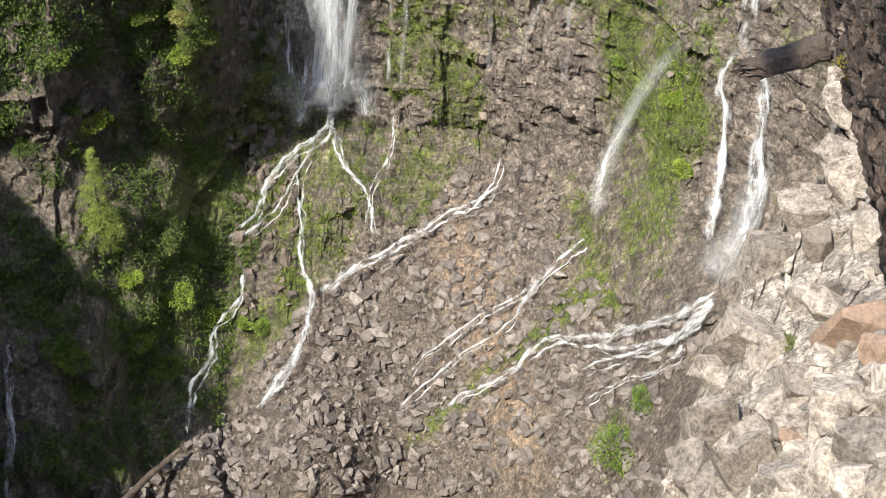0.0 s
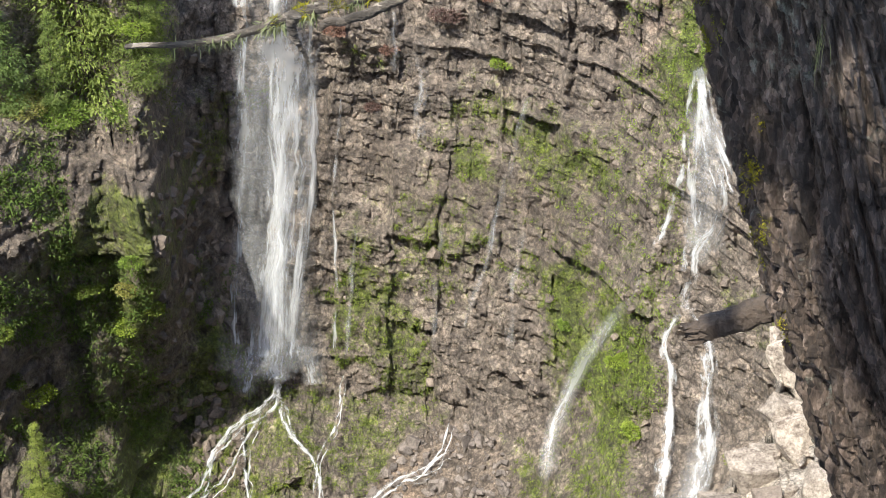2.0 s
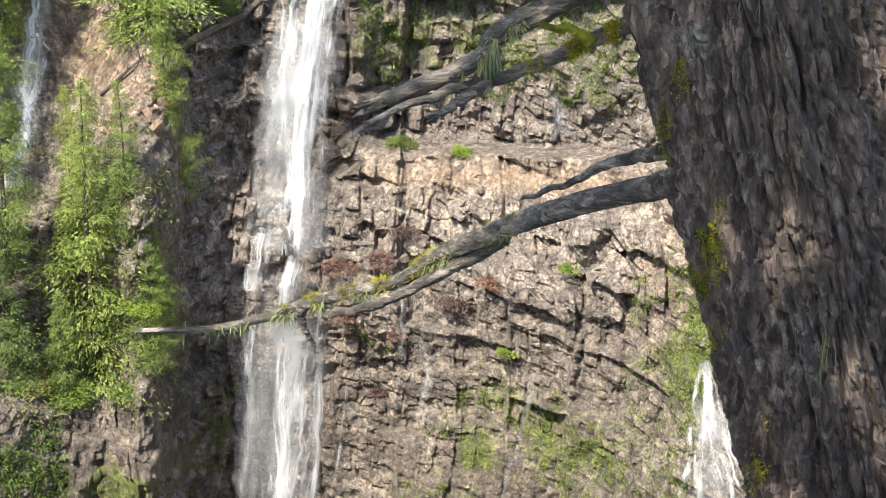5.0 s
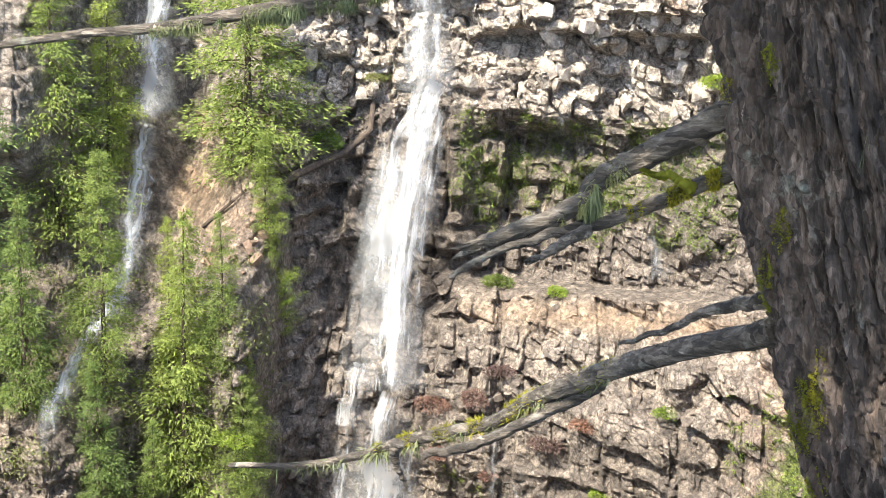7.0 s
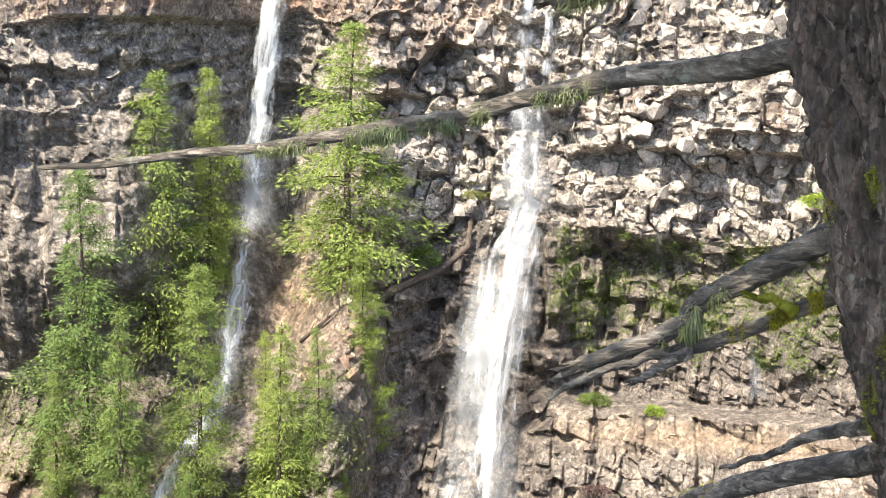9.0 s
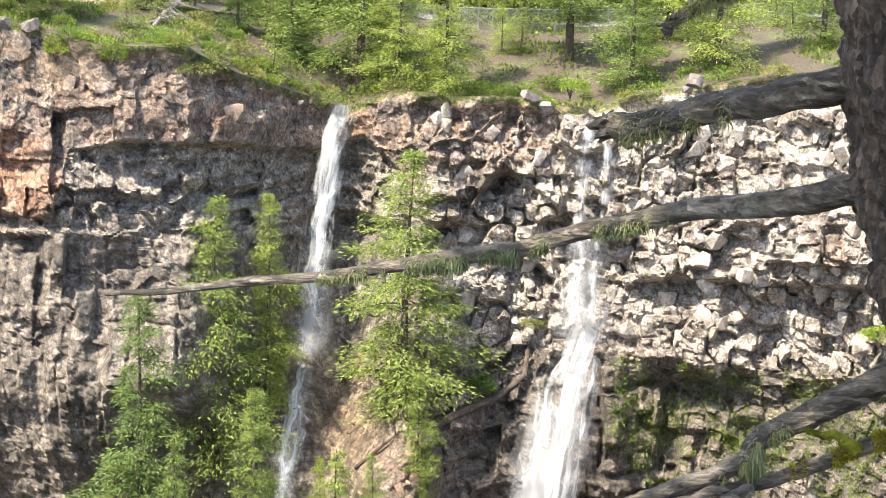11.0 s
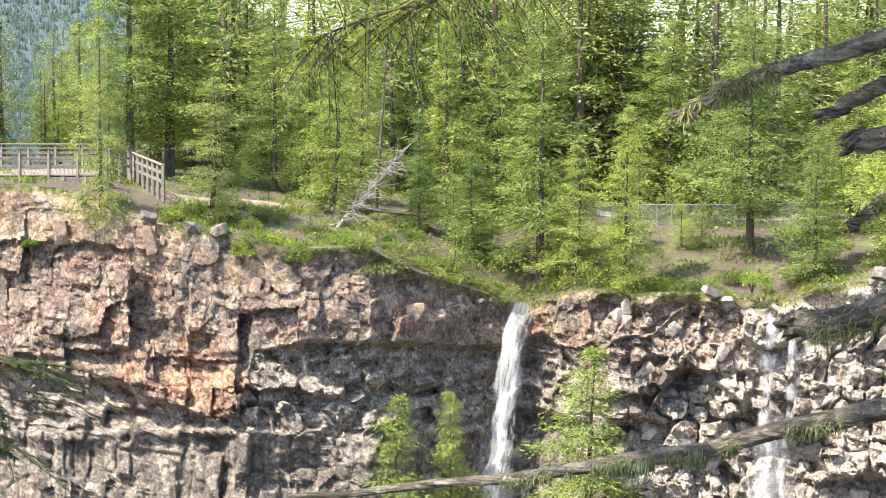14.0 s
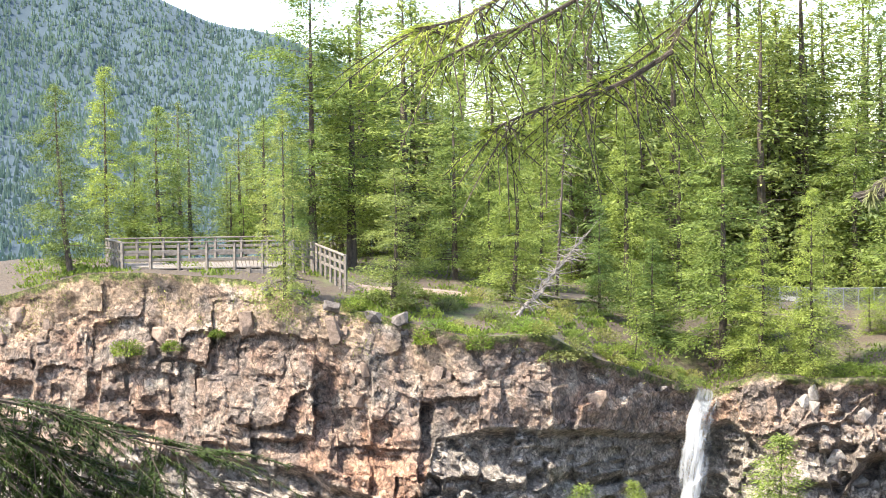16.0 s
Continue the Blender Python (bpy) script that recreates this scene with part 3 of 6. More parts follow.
def floor_level(a, back):
    """Height of the forest floor at bearing a, back metres behind the rim."""
    rh = wall_line(a)
    lip, flat = np.tan(np.radians(rim_angle(a))), np.tan(np.radians(floor_angle(a)))
    return EYE + rh * (lip + (flat - lip) * step(0.5, 7.0, back)) + 0.045 * np.minimum(np.maximum(back, 0), 25)


def plateau():
    """Forest floor behind the rim, all round, out to the horizon, and the bank under the lookout."""
    bear = np.concatenate([np.linspace(-36, 26, 260), np.linspace(26, 324, 120)[1:-1]])
    sa = (bear + 180) % 360 - 180
    inside = step(-75, -45, sa) * (1 - step(32, 70, sa))
    ring = np.array([0, 0.4, 1.2, 2.5, 5, 9, 15, 24, 33, 48, 60, 80, 110, 180, 400, 1200, 4500.0])
    rim_h = np.where(inside > 0, wall_line(np.clip(sa, -60, 45)), 60.0)
    low_h = reach(np.clip(sa, -60, 45), np.full_like(sa, -54.5))
    low_z = EYE + low_h * math.tan(radians(-54.5))
    pts = []
    for v in (0.0, 0.6, 1.0):      # the lookout's edge
        pts.append(np.stack([v * 1.1 * np.sin(np.radians(sa)), v * 1.1 * np.cos(np.radians(sa)), np.zeros_like(sa)], -1))
    for v in (0.06, 0.14, 0.3, 0.5, 0.75, 1.0):
        hh = 1.1 + (low_h - 1.1) * v
        zz = inside * (low_z * v ** 0.85 - 1.2 * math.sin(3.14 * v) * 4)
        pts.append(np.stack([hh * np.sin(np.radians(sa)), hh * np.cos(np.radians(sa)), zz], -1))
    near = grid_mesh("ground_near", np.array(pts), FLOOR, (("kind", np.zeros((len(pts), len(sa), 3))), ("kind_two", np.tile((0, 0.4, 0.6), (len(pts), len(sa), 1)))), wrap=True)
    tagged(near, "stony bank of the gorge under the lookout", "ground", kind="structure")
    # coarse walls of the gorge beyond the sides of the view
    side = np.linspace(26, 324, 120)
    ss = (side + 180) % 360 - 180
    ins = step(-75, -45, ss) * (1 - step(32, 70, ss))
    cl = np.clip(ss, -60, 45)
    wall = []
    for v in np.linspace(0, 1, 14):
        ee = rim_angle(cl) + (-54.5 - rim_angle(cl)) * v
        hh = reach(cl, ee)
        zz = (EYE + hh * np.tan(np.radians(ee))) * ins
        wall.append(np.stack([hh * np.sin(np.radians(ss)), hh * np.cos(np.radians(ss)), zz], -1))
    wall = np.array(wall)
    w = grid_mesh("cliff_beyond", wall, ROCK, (("kind", np.tile((0.2, 0.2, 0.3), (14, 120, 1))), ("kind_two", np.tile((0.2, 0.2, 0.2), (14, 120, 1)))))
    tagged(w, "rock walls and banks closing the gorge", "cliff", kind="structure")
    pts = []
    cl = np.clip(sa, -60, 45)
    for n_, back in enumerate((0, 0.7, 2, 5, 9, 14, 22, 35, 60, 120, 300, 900, 2500, 4500.0)):
        hh = rim_h + back
        if n_ == 0:
            hh = np.where(inside > 0, reach(cl, rim_angle(cl)), 60.0) + 0.02
        bumps = 0.5 * (fbm(sa * 0.6, np.full_like(sa, back * 0.3), 131) - 0.5) * min(back, 5) / 5
        zz = inside * floor_level(cl, np.full_like(cl, float(back))) + bumps - step(-24, -30, sa) * step(-120, -80, sa) * min(max(back - 13, 0) * 0.45, 330) - step(-4, -16, sa) * step(-120, -80, sa) * min(max(back - 45, 0) * 0.3, 330)
        pts.append(np.stack([hh * np.sin(np.radians(sa)), hh * np.cos(np.radians(sa)), zz], -1))
    k2 = np.tile((0.0, 0.0, 0.75), (len(pts), len(sa), 1))
    k1 = np.tile((0.0, 0.75, 0.0), (len(pts), len(sa), 1))
    g = grid_mesh("ground", np.array(pts), FLOOR, (("kind", k1), ("kind_two", k2)), wrap=True)
    tagged(g, "forest floor of brown soil and moss above the gorge", "ground", kind="structure")


def floor_material():
    m, nt, bsdf = material("forest_floor")
    geo = nt.nodes.new("ShaderNodeNewGeometry").outputs["Position"]
    n1, n2, n3 = noise_tex(nt, geo, 0.25, 5, 0.6), noise_tex(nt, geo, 1.6, 6, 0.65), noise_tex(nt, geo, 9.0, 5, 0.7)
    soil = ramp(nt, n3, [(0.3, (0.035, 0.026, 0.019)), (0.7, (0.12, 0.088, 0.063))])
    green = ramp(nt, n3, [(0.3, (0.045, 0.06, 0.018)), (0.7, (0.15, 0.17, 0.055))])
    f = maths(nt, "MULTIPLY", maths(nt, "SUBTRACT", maths(nt, "ADD", n1, maths(nt, "MULTIPLY", n2, 0.6)), 0.58), 6.0, True)
    nt.links.new(mix(nt, f, green, soil), bsdf.inputs["Base Color"])
    bsdf.inputs["Roughness"].default_value = 0.95
    bump(nt, bsdf, maths(nt, "ADD", n2, n3), 0.8, 0.1)
    return m


FLOOR = floor_material()
plateau()


def floor_height(a, h):
    """Height of the forest floor at bearing a, level distance h."""
    return float(floor_level(np.float64(a), np.float64(h - float(wall_line(np.float64(a))))))


def polar(a, h, z):
    return Vector((h * math.sin(radians(a)), h * math.cos(radians(a)), z))


# ---- plants ----
def soup(name, quads, mat, parent=None, label=""):
    """One mesh of many loose leaves (n, corners, 3)."""
    n, c = quads.shape[:2]
    me = bpy.data.meshes.new(name)
    me.vertices.add(n * c)
    me.vertices.foreach_set("co", quads.astype(np.float32).ravel())
    me.loops.add(n * c)
    me.loops.foreach_set("vertex_index", np.arange(n * c, dtype=np.int32))
    me.polygons.add(n)
    me.polygons.foreach_set("loop_start", np.arange(0, n * c, c, dtype=np.int32))
    me.update(calc_edges=True)
    me.materials.append(mat)
    ob = new(name, me)
    if parent is not None:
        ob.parent = parent
    if label:
        ob["label"] = label
    return ob


def unit(v):
    return v / np.maximum(np.linalg.norm(v, axis=-1, keepdims=True), 1e-9)


def sprays(base, way, length, width, rng, twist=1.0):
    """Leaf shapes from base points along way: narrow foot, wide middle, pointed drooping end."""
    side = unit(np.cross(way, unit(np.array((0, 0, 1.0)) + twist * rng.normal(0, 0.6, way.shape))))
    up = np.cross(side, way)
    L, W = length[:, None], width[:, None]
    mid = base + way * L * 0.55 + up * L * 0.06
    tip = base + way * L - np.array((0, 0, 1.0)) * L * 0.12
    return np.stack([base, mid + side * W, tip, mid - side * W], 1)


def spikes(base, way, length, width, rng):
    """Pointed needle twigs from base points along way."""
    side = unit(np.cross(way, unit(np.array((0, 0, 1.0)) + rng.normal(0, 0.7, way.shape))))
    L, W = length[:, None], width[:, None]
    tip = base + way * L - np.array((0, 0, 1.0)) * L * 0.1
    foot = base + way * L * 0.12
    return np.stack([foot + side * W, tip, foot - side * W], 1)


def tube(path, radii, sides=7, rough=0.0, rng=None):
    """Rings along a path; returns vertices and faces."""
    verts, faces = [], []
    path = [Vector(p) for p in path]
    for i, p in enumerate(path):
        d = (path[min(i + 1, len(path) - 1)] - path[max(i - 1, 0)]).normalized()
        s = d.cross(Vector((0.13, 0.31, 0.94))).normalized() if abs(d.z) < 0.9 else d.cross(Vector((1, 0, 0))).normalized()
        u = s.cross(d)
        for k in range(sides):
            r = radii[i] * (1 + (rng.normal(0, rough) if rng is not None and rough else 0))
            q = 2 * math.pi * k / sides
            verts.append(p + (s * math.cos(q) + u * math.sin(q)) * r)
    for i in range(len(path) - 1):
        for k in range(sides):
            a, b = i * sides + k, i * sides + (k + 1) % sides
            faces.append((a, b, b + sides, a + sides))
    faces.append(tuple(range(sides))[::-1])
    faces.append(tuple(range(len(verts) - sides, len(verts))))
    return verts, faces


def join(chunks):
    verts, faces = [], []
    for v, f in chunks:
        n = len(verts)
        verts += v
        faces += [tuple(i + n for i in q) for q in f]
    return verts, faces


def conifer(name, seed, height=15.0, spread=2.7, bare=0.08, thick=0.2, limbs=150, clumps=4, per=64, leaf=0.2, mat=None, gaps=0.1, shape=0.75, droop=0.3, twigs=14):
    """A conifer: a tapered trunk, bare lower twigs, limbs that droop and carry flat tufts of needle sprays."""
    rng = np.random.default_rng(seed)
    tree = empty(name)
    bend = rng.normal(0, 0.15, 2)

    def axis(z):
        u = z / height
        return np.array((bend[0] * math.sin(u * 3), bend[1] * math.sin(u * 2.4), z))
    steps = [height * i / 9 for i in range(10)]
    chunks = [tube([axis(z) for z in steps], [thick * (1 - 0.94 * z / height) for z in steps], 7, 0.05, rng)]
    leaves = []
    phase = rng.uniform(0, 6.28, 4)
    up = np.array((0, 0, 1.0))
    for i in range(limbs):
        u = bare + (1 - bare) * ((i + rng.uniform(0, 1)) / limbs) ** 1.1
        q = i * 2.4 + rng.normal(0, 0.5)
        lump = 0.9 + 0.22 * math.sin(q + phase[0] + u * 7) + 0.16 * math.sin(u * 31 + phase[1])
        length = spread * ((1 - u) ** shape * min(1.0, 0.5 + (u - bare) * 4) + 0.04) * lump * rng.uniform(0.6, 1.2)
        if rng.uniform() < gaps or length < 0.1:
            continue
        out = np.array((math.cos(q), math.sin(q), 0.0))
        lat = np.cross(out, up)
        rise = rng.uniform(-0.05, 0.3) + 0.45 * u
        s = np.linspace(0, 1, 6)
        line = axis(u * height) + out * (s * length)[:, None] + up * ((rise * s - droop * (1.7 - u) * s ** 1.6) * length)[:, None]
        if i % 3 == 0:
            chunks.append(tube(line[[0, 2, 5]], [0.012 + 0.014 * length, 0.01 + 0.007 * length, 0.006], 3))
        m = max(1, round(clumps * (0.35 + 0.8 * length / spread)))
        for c in range(m):
            f = 1.0 - 0.78 * (c + 0.25 * rng.uniform(-1, 1)) / m if m > 1 else 0.8
            f = min(max(f, 0.1), 1.0)
            mid = np.array([np.interp(f, s, line[:, k]) for k in range(3)])
            mid = mid + lat * rng.normal(0, 0.2 * length * (1.15 - f) + 0.05)
            size = (0.17 + 0.11 * length) * rng.uniform(0.7, 1.3)
            inner = f < 0.55
            n = int(per * rng.uniform(0.7, 1.3) * (0.5 if inner else 1.0))
            off = rng.normal(0, 1, (n, 3)) * (size, size, size * 0.5)
            way = unit(out * 0.75 + unit(off) * (1, 1, 0.5) + lat * rng.normal(0, 0.35, (n, 1)) + up * rng.normal(-0.3, 0.32, (n, 1)))
            ln = leaf * rng.uniform(0.55, 1.25, n) * min(1.0, 0.6 + 0.5 * length / spread) * (1.35 if inner else 1.0)
            leaves.append(spikes(mid + off * 0.75 - up * 0.1 * (off[:, :1] ** 2 + off[:, 1:2] ** 2) / size, way, ln, ln * rng.uniform(0.13, 0.22, n) * (1.4 if inner else 1.0), rng))
    n = 40
    base = np.tile(axis(height * 0.985), (n, 1)) - up * rng.uniform(0, 1.2, (n, 1))
    q = rng.uniform(0, 6.28, n)
    leaves.append(spikes(base, unit(np.stack([np.cos(q), np.sin(q), rng.uniform(0.2, 2.2, n)], 1)), np.full(n, leaf), np.full(n, leaf * 0.18), rng))
    for i in range(twigs):
        q = rng.uniform(0, 6.28)
        p0 = axis(height * rng.uniform(0.06, bare + 0.25))
        ln = spread * rng.uniform(0.2, 0.5)
        chunks.append(tube([p0, p0 + np.array((math.cos(q), math.sin(q), -0.2)) * ln], [0.02, 0.006], 3))
    link_mesh("trunk", *join(chunks), BARK, tree)
    soup("crown", np.concatenate(leaves), mat or NEEDLES, tree)
    tree["high"] = height
    return tree


def shrub_quads(rng, center, radius, n, leaf, squash=0.8):
    d = unit(rng.normal(0, 1, (n, 3)))
    d[:, 2] = np.abs(d[:, 2]) * 0.9 + 0.02
    lobes = unit(rng.normal(0, 1, (7, 3)))
    size = 0.3 + 0.7 * np.max(d @ lobes.T, axis=1) ** 2
    r = radius * size * rng.uniform(0.35, 1.0, n) ** 0.5
    base = np.asarray(center) + d * r[:, None] * (1, 1, squash)
    way = unit(d + rng.normal(0, 0.6, (n, 3)))
    ln = leaf * rng.uniform(0.5, 1.3, n)
    return sprays(base, way, ln, ln * rng.uniform(0.16, 0.3, n), rng)


def shrub(name, at, radius, n, leaf, mat, label, seed, squash=0.8, category="bush"):
    rng = np.random.default_rng(seed)
    bush = empty(name, Matrix.Translation(at))
    stems = []
    for k in range(5):
        q = rng.uniform(0, 6.28)
        end = Vector((math.cos(q) * radius * 0.5, math.sin(q) * radius * 0.5, radius * squash * 0.7))
        stems.append(tube([Vector((0, 0, -0.3)), end * 0.5 + Vector((0, 0, 0.05)), end], [0.03, 0.02, 0.008], 4))
    link_mesh("stem", *join(stems), BARK, bush)
    soup("crown", shrub_quads(rng, (0, 0, radius * 0.1), radius, n, leaf, squash), mat, bush)
    tagged(bush, label, category)
    return bush


def on_face(a, e, off=0.0):
    """Places on the rough rock for arrays of bearings and angles."""
    a, e = np.asarray(a, float), np.asarray(e, float)
    h = reach(a, e)
    d = relief(a, e, h)
    z = EYE + h * np.tan(np.radians(e)) + 0.25 * d
    h = h - d - off
    return np.stack([h * np.sin(np.radians(a)), h * np.cos(np.radians(a)), z], -1)


def seen_face(a, e, off=0.0):
    """Places just before the rough rock that are seen from the lookout at exactly these bearings and angles."""
    a, e = np.asarray(a, float), np.asarray(e, float)
    tries = e[None, :] + np.linspace(-1.0, 2.6, 37)[:, None]
    aa = np.broadcast_to(a, tries.shape)
    h = reach(aa, tries)
    d = relief(aa, tries, h)
    z = h * np.tan(np.radians(tries)) + 0.25 * d
    miss = np.abs(np.degrees(np.arctan2(z, h - d)) - e)
    near = np.where(miss < 0.1, h - d, 1e6).min(0)
    best = np.take_along_axis(h - d, miss.argmin(0)[None], 0)[0]
    h = np.where(near < 1e5, near, best) - off
    return np.stack([h * np.sin(np.radians(a)), h * np.cos(np.radians(a)), EYE + h * np.tan(np.radians(e))], -1)


FIRS = [conifer("fir_tree", 1, 15, 2.8, 0.06), conifer("fir_tree", 2, 16, 2.7, 0.1, gaps=0.16, shape=0.65), conifer("fir_tree", 3, 14, 2.9, 0.04, shape=0.7),
        conifer("fir_tree", 4, 17, 3.0, 0.18, limbs=130, clumps=5, gaps=0.25, shape=0.5, droop=0.2), conifer("fir_tree", 5, 12, 2.4, 0.03, limbs=125, shape=0.9)]
PINES = [conifer("pine_tree", 6, 15, 3.0, 0.12, limbs=120, leaf=0.2, mat=NEEDLES_PALE, gaps=0.2, shape=0.6, droop=0.25),
         conifer("pine_tree", 7, 16, 2.8, 0.08, limbs=120, mat=NEEDLES_PALE, gaps=0.2, shape=0.65)]
YOUNG = [conifer("broadleaf_tree", 8, 11, 2.6, 0.14, limbs=100, per=60, leaf=0.15, mat=LEAVES, gaps=0.1, shape=0.5, droop=0.0, twigs=4)]
THIN = [conifer("far_tree", 9, 15, 2.8, 0.05, limbs=100, clumps=3, per=24, leaf=0.28, shape=0.65, gaps=0.1, twigs=6), conifer("far_tree", 10, 16, 2.6, 0.12, limbs=95, clumps=3, per=24, leaf=0.28, shape=0.6, gaps=0.15, twigs=6),
        conifer("far_tree", 12, 14, 2.9, 0.08, limbs=100, clumps=3, per=24, leaf=0.28, shape=0.6, mat=NEEDLES_PALE, gaps=0.15, twigs=6)]
SMALL = [conifer("young_tree", 21, 5, 1.3, 0.03, thick=0.05, limbs=60, clumps=3, per=18, leaf=0.19, shape=0.8, twigs=0), conifer("young_tree", 22, 5, 1.7, 0.06, thick=0.05, limbs=55, clumps=3, per=20, leaf=0.16, mat=LEAVES, shape=0.45, droop=0.0, twigs=0),
         conifer("young_tree", 23, 5, 1.3, 0.05, thick=0.05, limbs=60, clumps=3, per=18, leaf=0.19, mat=NEEDLES_PALE, shape=0.7, twigs=0)]
used = set()


def plant(proto, at, height, seed, label, category, group, wide=1.0, lean=(0, 0)):
    s = height / proto["high"]
    m = Matrix.Translation(at) @ pose(0, 0, 0, lean[0], lean[1], (seed * 137.5) % 360) @ Matrix.Diagonal((s * wide, s * wide, s, 1))
    if proto.name in used:
        ob = copy_thing(proto, m)
    else:
        used.add(proto.name)
        proto.matrix_basis = m
        ob = proto
        return tagged(ob, label, category, group)
    return tagged(ob, label, category, group)


def foot_distance(a, low):
    """Level distance at which the forest floor is seen at the slope angle low."""
    rh = float(wall_line(np.float64(a)))
    back = np.linspace(0.3, 25, 100)
    seen = np.degrees(np.arctan((floor_level(np.full(100, float(a)), back) - EYE) / (rh + back)))
    return rh + float(back[np.argmin(np.abs(seen - low))])


def tree_between(proto, a, low, high, seed, label, h=None, wide=1.0, lean=(0, 0), group="trees on the rim", category="fir tree", sink=0.4):
    """A tree whose foot and top are seen at the slope angles low and high: on the face of the gorge, or at the level distance h on the floor above it (0: where low meets the floor)."""
    if h is None:
        at = spot(a, low)
        h = math.hypot(at.x, at.y)
        at.z -= sink
    else:
        h = h or foot_distance(a, low)
        at = polar(a, h, floor_height(a, h) - sink)
    tall = EYE + h * math.tan(radians(high)) - at.z
    return plant(proto, at, tall, seed, label, category, group, wide, lean)


PROTO = {"f": FIRS, "p": PINES, "y": YOUNG, "t": THIN}
SLOPE = "sunlit green fir growing on the rocky slope beside the falls"
# kind, which, bearing, foot, top, width
for n_, (k, w, a, lo, hi, wide) in enumerate((
        ("f", 1, -17.7, -24.0, -13.6, 1.3), ("f", 2, -14.9, -19.6, -10.4, 1.3), ("f", 0, -13.2, -17.6, -10.2, 0.95), ("f", 1, -13.6, -25.0, -14.6, 0.8),
        ("f", 0, -11.2, -24.8, -15.7, 0.6), ("f", 4, -10.6, -28.6, -18.9, 0.85), ("f", 2, -8.2, -17.6, -6.7, 1.5), ("f", 0, -7.7, -20.6, -13.6, 1.3),
        ("f", 4, -16.5, -25.3, -18.6, 1.0), ("f", 4, -8.3, -27.6, -23.6, 1.1),
        ("f", 2, -8.5, -28.4, -23.8, 1.0), ("f", 0, -14.6, -43.0, -37.6, 0.9), ("f", 0, -18.8, -25.0, -17.5, 1.1), ("f", 2, -9.4, -24.0, -18.0, 0.7), ("f", 4, -14.0, -29.0, -24.2, 1.3), ("f", 4, -11.8, -29.6, -26.2, 1.4))):
    tree_between(PROTO[k][w], a, lo, hi, n_ + 3, SLOPE, None, 0.48 + 0.5 * wide, group="trees on the slope")
small = tree_between(YOUNG[0], -6.9, -23.5, -20.2, 5, "small green tree with a bare leaning trunk on a ledge", None, 1.1, (0, -12), "trees on the slope", "tree")
RIM = "tall green conifer standing on the rim of the gorge"
for n_, (k, w, a, lo, hi, h, wide) in enumerate((
        ("p", 0, -32.4, -2.9, 3.6, 0, 1.05), ("f", 1, -31.2, -1.9, 5.8, 84, 0.8), ("f", 0, -30.25, -1.8, 3.9, 84, 0.95), ("f", 2, -29.3, -1.7, 3.8, 83, 1.0),
        ("y", 0, -26.5, -1.8, 2.7, 84, 0.95), ("f", 1, -25.9, -1.6, 3.4, 90, 1.0), ("f", 3, -24.2, -1.8, 7.3, 80, 1.15), ("f", 3, -22.9, -1.9, 6.9, 81, 1.15), ("p", 1, -25.2, -5.0, 2.7, None, 0.75),
        ("f", 0, -24.9, -2.3, 4.4, 78, 0.8), ("p", 0, -21.5, -4.3, 4.1, 0, 1.1), ("f", 1, -19.3, -3.4, 5.6, 0, 0.95), ("f", 0, -18.1, -3.6, 5.4, 0, 0.85),
        ("f", 2, -17.35, -4.0, 2.4, 0, 1.05), ("f", 1, -16.3, -4.0, 4.0, 80, 0.9), ("f", 0, -14.3, -4.5, 1.8, 0, 1.1), ("f", 2, -15.0, -3.8, 4.6, 88, 0.9), ("f", 4, -12.4, -5.4, -2.0, 0, 1.3),
        ("f", 1, -10.1, -6.4, 5.5, 0, 1.0), ("f", 2, -9.0, -6.4, -0.6, 0, 1.05), ("f", 1, -11.6, -4.4, 4.4, 84, 0.95), ("f", 0, -7.1, -6.6, 3.5, 0, 0.95), ("f", 4, -13.4, -4.6, 2.4, 82, 1.0),
        ("y", 0, -5.2, -5.2, -0.9, 0, 1.2), ("f", 3, -2.9, -5.1, 4.2, 0, 0.95), ("f", 4, -0.7, -6.1, -1.2, 0, 1.2), ("f", 2, 0.3, -5.2, 3.0, 80, 1.0), ("f", 1, 2.1, -5.3, 4.4, 0, 1.05),
        ("f", 2, -5.6, -4.6, 4.0, 88, 1.0), ("f", 0, -4.3, -4.6, 4.8, 92, 0.9), ("y", 0, -2.3, -6.6, -4.6, 0, 1.3), ("f", 1, 5.6, -5.2, 4.0, 74, 1.0), ("f", 0, 9.5, -5.0, 4.0, 74, 1.0))):
    tree_between(PROTO[k][w], a, lo, hi, n_ * 3 + 1, RIM, h, 1.22 * wide, (0, 10 if n_ == 0 else 0), category="conifer")
rng = np.random.default_rng(77)
for n_ in range(165):
    a = rng.uniform(-23.0, 8.5) if n_ % 7 else rng.uniform(-29, -22)
    h = rng.uniform(90, 175) if n_ % 3 else rng.uniform(86, 100)
    if a < -4:
        h = 86 + (h - 86) * 0.3
    z = floor_height(a, h) - 0.4
    if a < -24:
        h = rng.uniform(84, 96)
    top = EYE + h * math.tan(radians(rng.uniform(3.8, 6.4) if a > -23 else rng.uniform(0.6, 3.0)))
    plant(THIN[n_ % 3], polar(a, h, z), (top - z) * (0.55 if n_ % 24 == 0 else 1.0), n_, "tall forest conifer standing in the wood behind the rim", "conifer", "forest", rng.uniform(1.0, 1.4))

